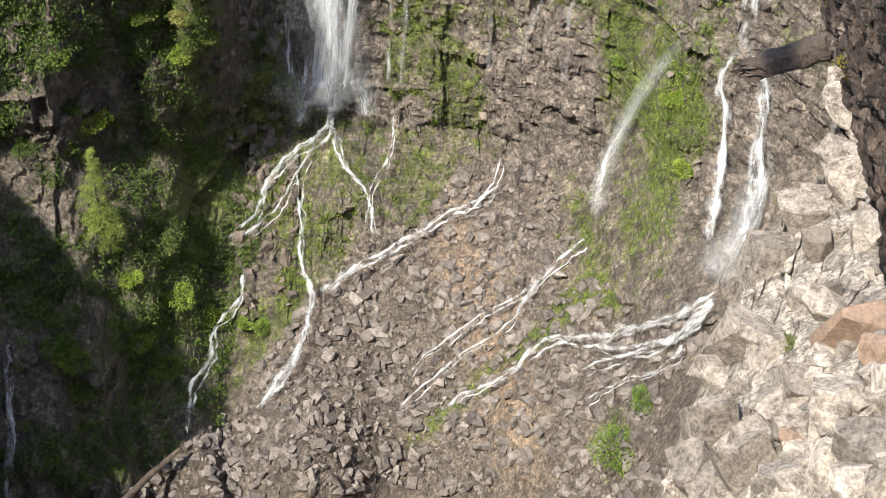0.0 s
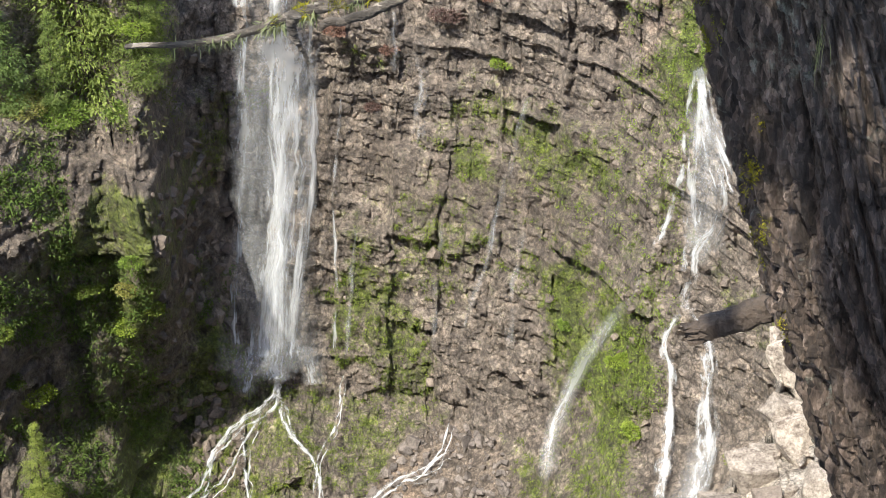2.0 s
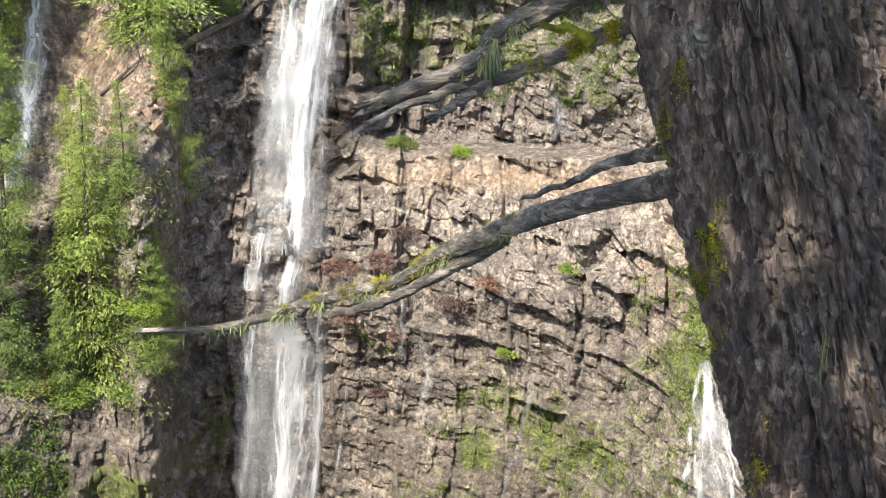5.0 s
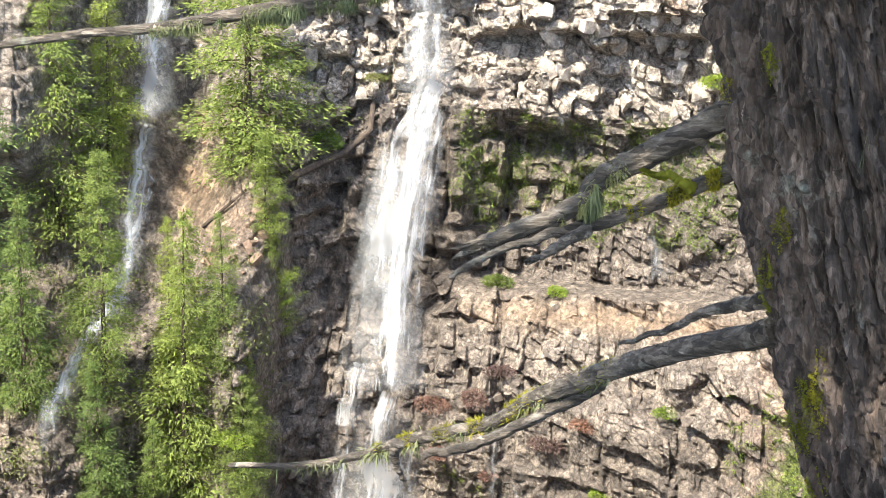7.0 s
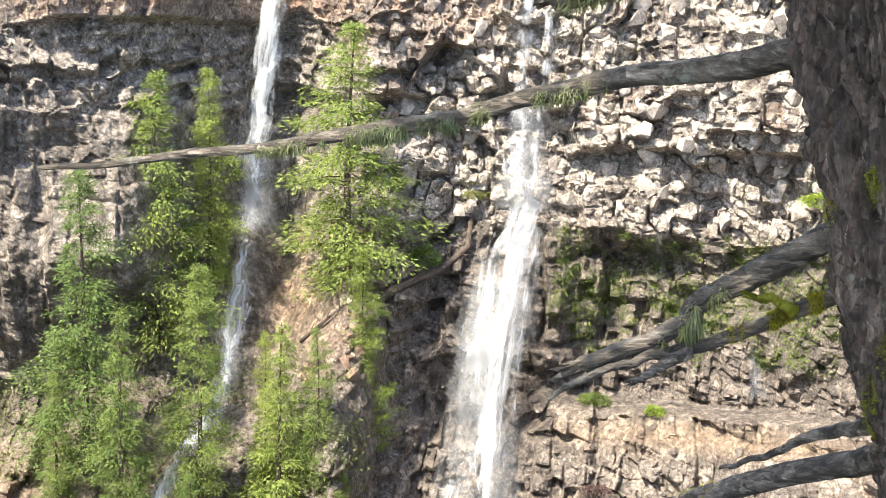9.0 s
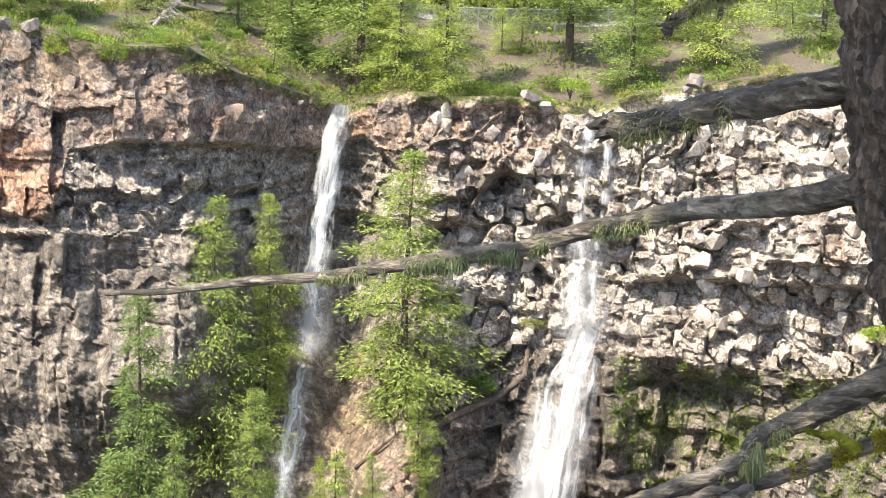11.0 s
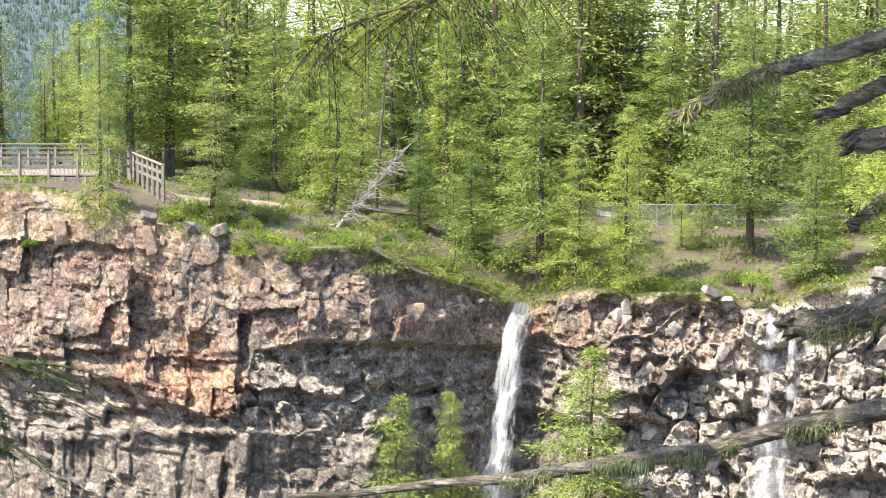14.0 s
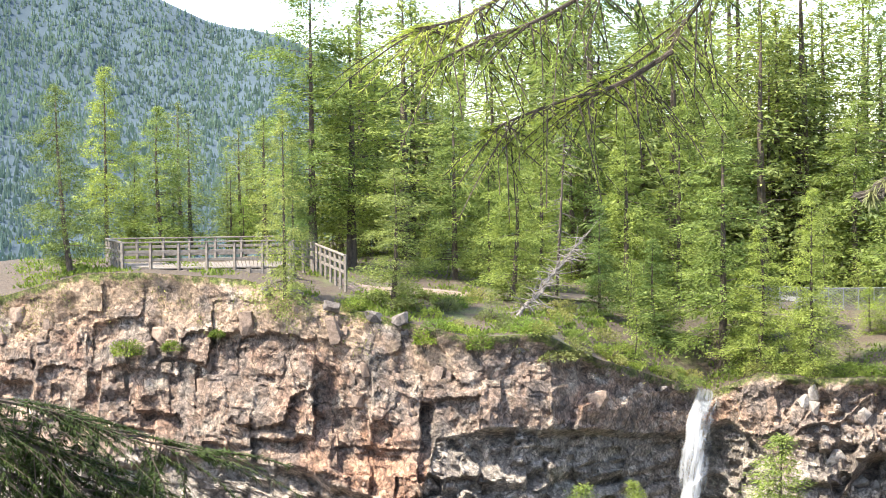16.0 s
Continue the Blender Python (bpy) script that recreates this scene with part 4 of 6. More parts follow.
for n_ in range(42):
    a, h = rng.uniform(-16, 3), rng.uniform(92, 125)
    h = 90 + (h - 90) * (0.4 if a < -4 else 1.0)
    z = floor_height(a, h) - 0.4
    plant(THIN[n_ % 3], polar(a, h, z), EYE + h * math.tan(radians(rng.uniform(1.5, 4.2))) - z, n_ + 50, "forest conifer of middle height in the wood behind the rim", "conifer", "forest", rng.uniform(1.2, 1.6))
for n_ in range(80):
    a = rng.uniform(-21.5, 8)
    h = rng.uniform(82, 104)
    plant(SMALL[(0, 1, 2, 0)[n_ % 4]], polar(a, h, floor_height(a, h) - 0.3), rng.uniform(2.0, 6.0), n_ + 9, "young tree in the undergrowth of the wood", "young tree", "undergrowth trees", 1.2)

for n_ in range(34):
    a = rng.uniform(-20, 5) if n_ % 2 else rng.uniform(-13.5, -5.5)
    if -11.3 < a < -10.2 or -2.6 < a < -1.2:
        continue
    h = float(wall_line(np.float64(a))) + rng.uniform(0.6, 8.0)
    plant(SMALL[(0, 2, 0, 1)[n_ % 4]], polar(a, h, floor_height(a, h) - 0.2), rng.uniform(1.2, 3.6), n_ + 200, "young fir growing close to the edge of the rim", "young tree", "undergrowth trees", 1.25)


# ---- falls and streams ----
def smooth_path(pts, n):
    p = np.array(pts, float)
    t = np.linspace(0, len(p) - 1, n)
    i = np.clip(t.astype(int), 0, len(p) - 2)
    f = (t - i)[:, None]
    g = lambda k: p[np.clip(k, 0, len(p) - 1)]
    a, b, c, d = g(i - 1), g(i), g(i + 1), g(i + 2)
    return 0.5 * (2 * b + (c - a) * f + (2 * a - 5 * b + 4 * c - d) * f ** 2 + (3 * b - a - 3 * c + d) * f ** 3)


def ribbon(name, pts, w0, w1, off, mat, parent, seed, label="", wobble=0.12, stick=True, bulge=0.3, ends=(0.25, 0.5), cols=9):
    rng = np.random.default_rng(seed)
    ae = smooth_path(pts, max(10, 9 * len(pts)))
    n = len(ae)
    p = seen_face(ae[:, 0], ae[:, 1])
    h = np.hypot(p[:, 0], p[:, 1])
    if stick:
        hs = np.minimum(h, np.minimum(np.roll(h, 1), np.roll(h, -1)))
        hs = np.convolve(np.pad(hs, 3, mode="edge"), np.ones(7) / 7, "valid") - off
    else:
        hs = np.minimum(np.linspace(h[:4].mean(), h[-4:].mean(), n), h) - off
        hs = np.convolve(np.pad(np.minimum(hs, np.minimum(np.roll(hs, 1), np.roll(hs, -1))), 4, mode="edge"), np.ones(9) / 9, "valid")
    p[:, 0], p[:, 1], p[:, 2] = p[:, 0] * hs / h, p[:, 1] * hs / h, EYE + (p[:, 2] - EYE) * hs / h
    ray = unit(p - np.array((0, 0, EYE)))
    d = unit(np.gradient(p, axis=0))
    side = unit(np.cross(d, ray))
    s = np.linspace(0, 1, n)
    along = np.concatenate([[0], np.cumsum(np.linalg.norm(np.diff(p, axis=0), axis=1))])
    w = (w0 + (w1 - w0) * s) * (1 + 0.3 * (fbm(along * 0.8 + seed, along * 0 + seed, 7, 3) - 0.5))
    shift = wobble * (fbm(along * 0.9 + seed * 3.1, along * 0, 13, 3) - 0.5) * 2 + (0.5 * wobble * (fbm(along * 3.1 + seed * 1.7, along * 0, 14, 2) - 0.5) * 2 if stick else 0)
    c = np.linspace(-1, 1, cols)
    pts3 = p[:, None] + side[:, None] * (w[:, None] * 0.5 * c + shift[:, None])[..., None] - ray[:, None] * (bulge * w[:, None] * (1 - c ** 2))[..., None]
    pts3 = pts3 + side[:, None] * (0.012 * w[:, None] * rng.normal(0, 1, (n, cols)))[..., None]
    uv = np.stack([np.broadcast_to(w[:, None] * c * 0.5 + seed * 3.7, (n, cols)), np.broadcast_to(along[:, None] + seed * 5.3, (n, cols))], -1)
    fade = np.clip(1 - s / max(ends[0] * 0.2, 1e-3), 0, 1) * (ends[0] > 0) + np.clip((s - 1 + ends[1] * 0.4) / max(ends[1] * 0.4, 1e-3), 0, 1) * (ends[1] > 0)
    thin = np.clip(np.abs(c)[None, :] ** 1.7 + 1.5 * fade[:, None], 0, 2.0)
    ob = grid_mesh(name, pts3, mat, (), uv, thin, True)
    ob.parent = parent
    if label:
        ob["label"] = label
    return ob


main_fall = tagged(empty("waterfall"), "tall white waterfall dropping in steps down the cliff", "waterfall")
for n_, (pts, w0, w1, off, mat) in enumerate((
        (((-2.0, -6.9), (-2.2, -8.8), (-2.2, -10.7), (-2.3, -13.2), (-2.3, -14.8)), 0.9, 1.5, 0.5, DROPS),
        (((-1.45, -7.0), (-1.35, -8.4), (-1.42, -10.3), (-1.55, -12.2), (-1.7, -14.8)), 0.4, 1.0, 0.5, DROPS),
        (((-1.8, -10.5), (-1.9, -13), (-2.0, -15.0)), 1.8, 2.8, 0.7, SPRAY),
        (((-1.6, -14.4), (-1.9, -15.3), (-2.3, -16.6)), 1.6, 2.6, 0.4, WATER),
        (((-2.2, -15.2), (-2.9, -16.4), (-3.3, -18.2), (-3.5, -20.4)), 1.1, 1.6, 0.6, WATER_THIN),
        (((-1.9, -15.2), (-2.15, -17.5), (-2.45, -19.5), (-2.68, -21.5), (-2.75, -23.4), (-2.9, -25.6)), 1.9, 1.0, 0.8, WATER),
        (((-2.0, -15.4), (-2.4, -17.5), (-2.75, -20.5), (-2.95, -23.5), (-3.1, -25.8)), 2.4, 2.0, 0.6, WATER_THIN),
        (((-1.4, -15.2), (-1.6, -17.5), (-1.95, -20.5), (-2.2, -22.5)), 0.9, 0.8, 0.6, WATER_THIN),
        (((-2.2, -16), (-2.8, -19), (-3.15, -22), (-3.3, -25.6)), 3.2, 4.2, 1.0, SPRAY),
        (((-4.15, -24.2), (-4.3, -25.0), (-4.55, -26.6)), 1.0, 1.3, 0.5, WATER),
        (((-2.9, -25.2), (-3.2, -26.2), (-3.3, -27.4)), 1.1, 1.6, 0.4, WATER),
        (((-4.5, -26.2), (-4.75, -28.7), (-5.0, -32.6), (-5.5, -36.5), (-5.6, -38.3)), 0.7, 0.9, 0.4, WATER_THIN),
        (((-3.15, -26.8), (-3.4, -30.3), (-3.3, -32.65), (-3.8, -35.5), (-4.0, -39.0)), 0.9, 1.5, 0.5, WATER),
        (((-1.97, -26.6), (-1.99, -29.75), (-2.18, -32.7), (-2.8, -35.8), (-3.4, -38.8)), 0.5, 0.8, 0.5, WATER),
        (((-2.9, -31.5), (-3.4, -34), (-4.1, -36.5), (-4.5, -38.8)), 0.8, 1.8, 0.6, WATER),
        (((-2.6, -27.4), (-3.0, -31), (-3.6, -35.5), (-3.9, -38.9)), 2.6, 3.8, 0.5, WATER_THIN),
        (((-3.1, -25.5), (-3.5, -31), (-4.0, -36.2), (-4.1, -39.3)), 3.8, 5.0, 0.9, SPRAY),
        (((-0.76, -29.3), (-1.2, -32.7), (-1.2, -36.2), (-1.4, -38.6)), 0.25, 0.5, 0.3, WATER_THIN))):
    ribbon("spray" if mat is SPRAY else "strand", pts, w0, w1, off, mat, main_fall, n_ + 1, "", 0.1, stick=False, ends=(0.25, 0.22))
for n_, (pts, w0, w1) in enumerate((
        (((-3.9, -37.8), (-3.9, -38.6), (-4.0, -39.4)), 2.0, 2.8), (((-4.9, -38.0), (-5.2, -39.0), (-5.5, -39.8)), 1.2, 1.4), (((-2.6, -38.0), (-2.4, -38.9), (-2.3, -39.6)), 1.2, 1.4))):
    ribbon("spray", pts, w0, w1, 0.7, SPRAY, main_fall, n_ + 21, "", 0.1)
    ribbon("strand", pts, w0 * 0.5, w1 * 0.6, 0.5, WATER_THIN, main_fall, n_ + 25, "", 0.2)
left_fall = tagged(empty("waterfall"), "narrow white waterfall shooting over the cap rock into an alcove", "waterfall")
for n_, (pts, w0, w1, off, mat) in enumerate((
        (((-10.6, -6.95), (-10.95, -8.5), (-11.3, -10.6), (-11.55, -12.6), (-11.7, -15.4)), 1.2, 2.0, 1.0, WATER),
        (((-10.6, -7.3), (-11.0, -9.5), (-11.3, -12.0), (-11.6, -15.7)), 0.8, 1.6, 1.2, DROPS),
        (((-11.3, -12.0), (-11.5, -14.0), (-11.7, -16.2)), 1.6, 2.8, 1.3, SPRAY))):
    ribbon("spray" if mat is SPRAY else "strand", pts, w0, w1, off, mat, left_fall, n_ + 31, "", 0.12, stick=False)
cascade = tagged(empty("cascade"), "white cascade tumbling down between the trees", "stream")
for n_, (pts, w0, w1) in enumerate((
        (((-11.8, -15.8), (-12.0, -17.2), (-12.4, -19.0), (-12.6, -21.0), (-13.8, -23.0), (-14.7, -24.2), (-15.4, -25.6), (-15.9, -27.8)), 0.9, 0.9),
        (((-12.0, -17.4), (-11.9, -18.4), (-12.2, -19.6), (-12.9, -21.4)), 0.5, 0.7),
        (((-13.2, -22.0), (-14.4, -23.6), (-14.9, -25.2)), 0.5, 0.5))):
    ribbon("strand", pts, w0 * 0.9, w1 * 1.0, 0.6, DROPS, cascade, n_ + 41, "", 0.2)
    ribbon("strand", [(a - 0.1, e) for a, e in pts], w0 * 0.55, w1 * 0.6, 0.7, WATER, cascade, n_ + 45, "", 0.2)
    if n_ == 0:
        ribbon("spray", pts, 1.2, 1.4, 0.8, SPRAY, cascade, 48, "", 0.2)
right_fall = tagged(empty("waterfall"), "white waterfall spreading over a mossy wall", "waterfall")
for n_, (pts, w0, w1, mat) in enumerate((
        (((13.0, -27.6), (13.4, -29.3), (14.0, -31.0), (14.7, -32.2), (14.5, -33.2), (13.8, -34.2), (13.9, -35.2), (13.55, -36.0)), 0.6, 1.3, WATER_THIN),
        (((13.1, -27.8), (13.8, -29.8), (14.8, -31.4), (15.3, -32.3)), 0.6, 1.6, WATER_THIN),
        (((13.1, -27.8), (13.3, -30.0), (13.5, -32.4), (13.7, -34.0)), 0.6, 1.5, WATER_THIN),
        (((13.0, -27.8), (12.8, -29.6), (12.9, -31.6), (12.5, -33.6), (11.8, -34.9)), 0.3, 0.5, DROPS),
        (((13.3, -28.8), (13.7, -31.0), (14.1, -33.0), (14.0, -35.0)), 1.3, 2.2, SPRAY),
        (((13.9, -35.0), (13.55, -36.0), (14.4, -36.6), (15.15, -37.9), (15.25, -39.2), (15.6, -40.9), (15.15, -42.7), (13.9, -44.4)), 0.5, 1.1, WATER_THIN),
        (((14.4, -36.6), (15.0, -38.2), (15.1, -40.2), (15.3, -42.0), (14.3, -44.2)), 0.7, 1.2, DROPS),
        (((13.6, -36.2), (13.0, -37.4), (13.45, -38.5), (13.7, -40.2), (13.7, -42.3), (13.7, -44.3)), 0.5, 1.0, DROPS),
        (((13.6, -36.2), (13.1, -37.4), (13.5, -38.5), (13.75, -40.2), (13.75, -42.3), (13.7, -44.3)), 0.2, 0.35, WATER),
        (((15.2, -40.5), (15.0, -42.5), (14.1, -44.5)), 1.4, 2.2, SPRAY),
        (((11.76, -35.2), (11.3, -36.0), (10.1, -37.9), (9.1, -39.5), (8.5, -40.9), (8.4, -42.9)), 0.5, 0.6, WATER_THIN),
        (((11.3, -36.0), (9.6, -38.6), (8.5, -41.2), (8.4, -42.9)), 0.7, 1.1, SPRAY))):
    ribbon("spray" if mat is SPRAY else "strand", pts, w0, w1, 0.4, mat, right_fall, n_ + 51, "", 0.06)
for n_, (pts, w) in enumerate((
        (((6.6, -29.0), (6.1, -31.1), (5.6, -33.0), (5.1, -35.4), (4.4, -37.2), (4.3, -39.6)), 0.3), (((3.3, -33.9), (3.1, -35.5), (2.9, -39.5)), 0.22),
        (((6.7, -33.6), (6.4, -36.1), (6.4, -39.5)), 0.25), (((3.0, -15.2), (3.0, -17.2)), 0.4), (((2.2, -27.5), (2.3, -29.5), (2.2, -31.5)), 0.5),
        (((1.2, -26.6), (1.3, -29.0)), 0.35), (((6.6, -19.0), (6.9, -21.0)), 0.9), (((-0.4, -33.5), (-0.6, -36.5), (-0.9, -39.0)), 0.25))):
    trickle = tagged(empty("trickle"), "thin white trickle of water running down dark rock", "water", "trickles")
    ribbon("strand", pts, w * 1.5, w * 2.2, 0.3, TRICKLE, trickle, n_ + 71, "", 0.1)
for n_, (pts, w0, w1) in enumerate((
        (((-3.8, -39.0), (-4.3, -40.0), (-5.7, -40.6), (-6.9, -41.5), (-7.7, -42.7), (-9.4, -43.7)), 0.75, 0.4),
        (((-5.6, -40.8), (-5.5, -42.4), (-5.6, -44.5), (-5.2, -45.4), (-5.6, -46.5), (-6.4, -47.8), (-7.9, -48.9), (-9.2, -49.6)), 0.35, 0.8),
        (((-3.9, -39.6), (-3.4, -41.1), (-2.4, -42.1), (-2.1, -43.8)), 0.5, 0.35),
        (((4.0, -41.7), (3.0, -42.2), (1.4, -42.8), (-0.2, -43.6), (-2.7, -44.5), (-4.1, -45.2), (-5.1, -45.7)), 0.22, 0.75),
        (((-8.4, -44.3), (-8.8, -45.5), (-10.1, -46.4), (-10.4, -47.3), (-11.6, -48.4), (-12.4, -50.3)), 0.3, 0.6),
        (((14.6, -44.5), (13.4, -45.2), (11.1, -46.1), (8.6, -46.8), (6.9, -46.9), (5.6, -47.7), (3.6, -48.7), (1.9, -49.3), (0.1, -50.7)), 0.8, 0.25),
        (((14.6, -44.7), (13.0, -46.2), (11.8, -46.8), (9.9, -47.4), (8.0, -48.1)), 0.7, 0.2),
        (((3.9, -40.6), (3.4, -41.8), (2.7, -42.6), (1.4, -42.8)), 0.2, 0.3),
        (((13.6, -46.6), (12.0, -47.6), (10.2, -48.2), (8.4, -49.2)), 0.35, 0.15),
        (((14.2, -45.4), (12.4, -46.5), (10.2, -47.0), (8.6, -47.0)), 0.5, 0.3),
        (((8.3, -43.1), (7.1, -44.1), (6.1, -44.8), (5.4, -45.6), (4.3, -46.7), (1.8, -47.9), (-0.5, -49.3), (-1.7, -49.8)), 0.4, 0.18),
        (((6.1, -45.0), (3.2, -46.3), (0.7, -47.6), (-1.1, -48.7)), 0.3, 0.15),
        (((-20.0, -45.5), (-20.9, -48.5), (-22.1, -51.0)), 0.5, 0.8),
        (((-1.0, -39.0), (-1.3, -40.7), (-2.1, -41.9), (-2.5, -43.4)), 0.25, 0.25),
        (((-4.6, -40.2), (-6.6, -42.5), (-8.4, -43.4)), 0.25, 0.3))):
    stream = tagged(empty("stream"), "white rushing stream running over rock and scree", "stream", "streams")
    ribbon("strand", pts, w0 * 0.75, w1 * 0.75, 0.6, STREAM, stream, n_ + 91, "", 0.12, ends=(0.2, 0.3))
    ribbon("strand", [(a + 0.12, e - 0.18) for a, e in pts], w0 * 0.4, w1 * 0.4, 0.35, STREAM, stream, n_ + 121, "", 0.16, ends=(0.3, 0.4))


# ---- the old fir beside the lookout ----
TREE_H = 4.6


def near_point(a, e, h=TREE_H, t=0.0):
    """A place at bearing a and angle e from the eye as it stands t seconds into the walk."""
    return Vector((h * math.sin(radians(a)) - 0.004 * max(0, t - 5), h * math.cos(radians(a)), EYE + 0.0055 * min(t, 13) + h * math.tan(radians(e))))


def near_trunk():
    fir = empty("old_fir_tree", Matrix.Translation((0, 0, 0)))
    tagged(fir, "old leaning fir with thick furrowed bark and dead branches", "fir tree")
    edge_a = (38.0, 26.5, 22.24, 18.03, 15.1, 12.82, 10.9, 8.81, 7.15, 6.22, 5.3, 4.6, 3.6)
    edge_e = (-68, -50, -42.8, -36.9, -32.6, -27.1, -22.5, -16.8, -11.2, -7.3, -1.8, 8, 30)
    m, r = 200, 0.47
    z = np.concatenate([np.linspace(-9.5, -3.6, 40)[:-1], np.linspace(-3.6, 2.3, 660), np.linspace(2.3, 4.6, 42)[1:]])
    n = len(z)
    ee = np.degrees(np.arctan((z - EYE - 0.0055 * np.interp(z, (-2.5, 0, 1.6), (1.5, 6.0, 11.5))) / TREE_H))
    a = np.interp(ee, edge_e, edge_a)
    k = np.ones(61) / 61
    a = np.convolve(np.pad(a, 30, mode="edge"), k, "valid")
    rad = r * (1 - 0.02 * (z + 3))
    # the silhouette is the left edge: the axis stands one radius to the right of it
    off = np.degrees(np.arcsin(np.clip(rad / TREE_H, 0, 0.5)))
    when = np.interp(z, (-2.5, 0, 1.6), (1.5, 6.0, 11.5))
    ax = np.stack([TREE_H * np.sin(np.radians(a + off)) - 0.004 * np.maximum(0, when - 5), TREE_H * np.cos(np.radians(a + off)), z], 1)
    share = np.linspace(0, 1, m, endpoint=False)
    q = radians(-105) + 2 * math.pi * (share - 0.5) + 0.62 * np.sin(2 * math.pi * share)
    u, v = q[None, :] * 0.47, z[:, None]
    uu, vv = np.broadcast_to(u, (n, m)), np.broadcast_to(v, (n, m))
    wx = uu + 0.05 * (fbm(uu * 6, vv * 2.2, 201) - 0.5)
    h1, t1, e1 = blocks(wx / 0.045, vv / 0.19, 211)
    h2, t2, e2 = blocks(wx / 0.02, vv / 0.055, 223)
    ridge = 1 - np.abs(fbm(uu * 16, vv * 3.2, 241, 4) - 0.5) * 5
    d = 0.018 * (h1 - 0.5) + 0.007 * t1 - 0.018 * (1 - step(0, 0.2, e1)) - 0.05 * np.clip(ridge, 0, 1) + 0.013 * (h2 - 0.5) + 0.008 * t2 - 0.008 * (1 - step(0, 0.2, e2))
    d = d + 0.02 * (fbm(uu * 40, vv * 14, 251, 3) - 0.5) + 0.06 * (fbm(uu * 2.5, vv * 0.8, 231) - 0.5)
    rr = rad[:, None] * (1 + 0.04 * np.sin(3 * q + 1)[None, :]) + d
    pts = ax[:, None] + np.stack([np.cos(q)[None, :] * rr, np.sin(q)[None, :] * rr, np.zeros_like(rr)], -1)
    trunk = grid_mesh("trunk", pts[:, ::-1], BARK_NEAR, wrap=True)
    trunk.parent = fir
    top = [Vector(ax[-1]) + Vector((-0.05 * i, 0.02 * i, i * 1.1)) for i in range(9)]
    link_mesh("upper_trunk", *tube(top, [0.4 - 0.035 * i for i in range(9)], 14), BARK_NEAR, fir)
    return fir


old_fir = near_trunk()


def dead_branch(pts, w0, w1, far, label, seed, broken=0.0, mat=None, h0=TREE_H, t=7.0):
    """A branch along bearings and angles, w0 to w1 metres thick, running from the trunk out to the level distance far."""
    rng = np.random.default_rng(seed)
    ae = smooth_path(pts, 14 * len(pts))
    n = len(ae)
    s = np.linspace(0, 1, n)
    h = h0 + (far - h0) * s
    path = np.array([near_point(a, e, hh, t) for (a, e), hh in zip(ae, h)])
    path += 0.010 * np.stack([fbm(s * 14 + seed, s * 0 + k, 301 + k) - 0.5 for k in range(3)], 1) * 2
    rad = 0.5 * (w0 + (w1 - w0) * s ** 0.8)
    q = np.linspace(0, 2 * math.pi, 18, endpoint=False)
    d = unit(np.gradient(path, axis=0))
    side = unit(np.cross(d, (0, 0, 1.0)))
    up = np.cross(side, d)
    along = np.concatenate([[0], np.cumsum(np.linalg.norm(np.diff(path, axis=0), axis=1))])
    lump = 1 + 0.28 * (fbm(np.broadcast_to(np.cos(q) * 1.5 + 5, (n, 18)), along[:, None] * 2.5 + np.sin(q)[None, :] * 1.5, 311 + seed) - 0.5) * 2
    lump = lump + 0.05 * rng.normal(0, 0.5, (n, 18)) + 0.08 * rng.normal(0, 0.5, (1, 18))
    if broken:
        lump[-6:] *= rng.uniform(1 - broken, 1.0, (6, 18))
    rr = rad[:, None] * lump
    pts3 = path[:, None] + side[:, None] * (np.cos(q)[None, :] * rr)[..., None] + up[:, None] * (np.sin(q)[None, :] * rr)[..., None]
    if broken:
        pts3[-4:] += d[-4:, None] * rng.uniform(-0.06, 0.05, (4, 18, 1))
    cap0, cap1 = np.repeat(path[:1, None], 18, 1), np.repeat(path[-1:, None] + d[-1] * 0.01, 18, 1)
    ob = grid_mesh("branch", np.concatenate([cap0, pts3, cap1])[:, ::-1], mat or DEAD, wrap=True)
    ob.parent = old_fir
    ob["label"] = label
    return path, rad, ob


def lichen(path, rad, lo, hi, n, length, mat, parent, seed, name="lichen", under=0.7, loose=0.8):
    """Shaggy beards and crusts on a stretch of a branch."""
    rng = np.random.default_rng(seed)
    n = int(2.2 * n)
    t = lo + (hi - lo) * rng.beta(1.3, 1.3, n)
    clump = fbm(t * 40 + seed, t * 0, 5, 2)
    keep = clump > 0.42
    t = t[keep]
    i = np.clip((t * (len(path) - 1)).astype(int), 0, len(path) - 2)
    f = (t * (len(path) - 1) - i)[:, None]
    base = path[i] * (1 - f) + path[i + 1] * f
    q = rng.uniform(0, 6.28, len(t))
    r = rad[i] * 0.95
    base = base + np.stack([np.zeros(len(t)), np.cos(q) * r, np.sin(q) * r], 1)
    way = unit(np.stack([rng.normal(0, loose, len(t)), np.cos(q) * 0.5 + rng.normal(0, 0.5, len(t)), -under * 1.3 * np.ones(len(t)) + rng.normal(0, 0.7, len(t))], 1))
    ln = 0.75 * length * rng.uniform(0.3, 1.2, len(t)) * (0.4 + clump[keep])
    soup(name, sprays(base, way, ln, ln * 0.025 + 0.0009, rng), mat, parent)["kind"] = "stuff"


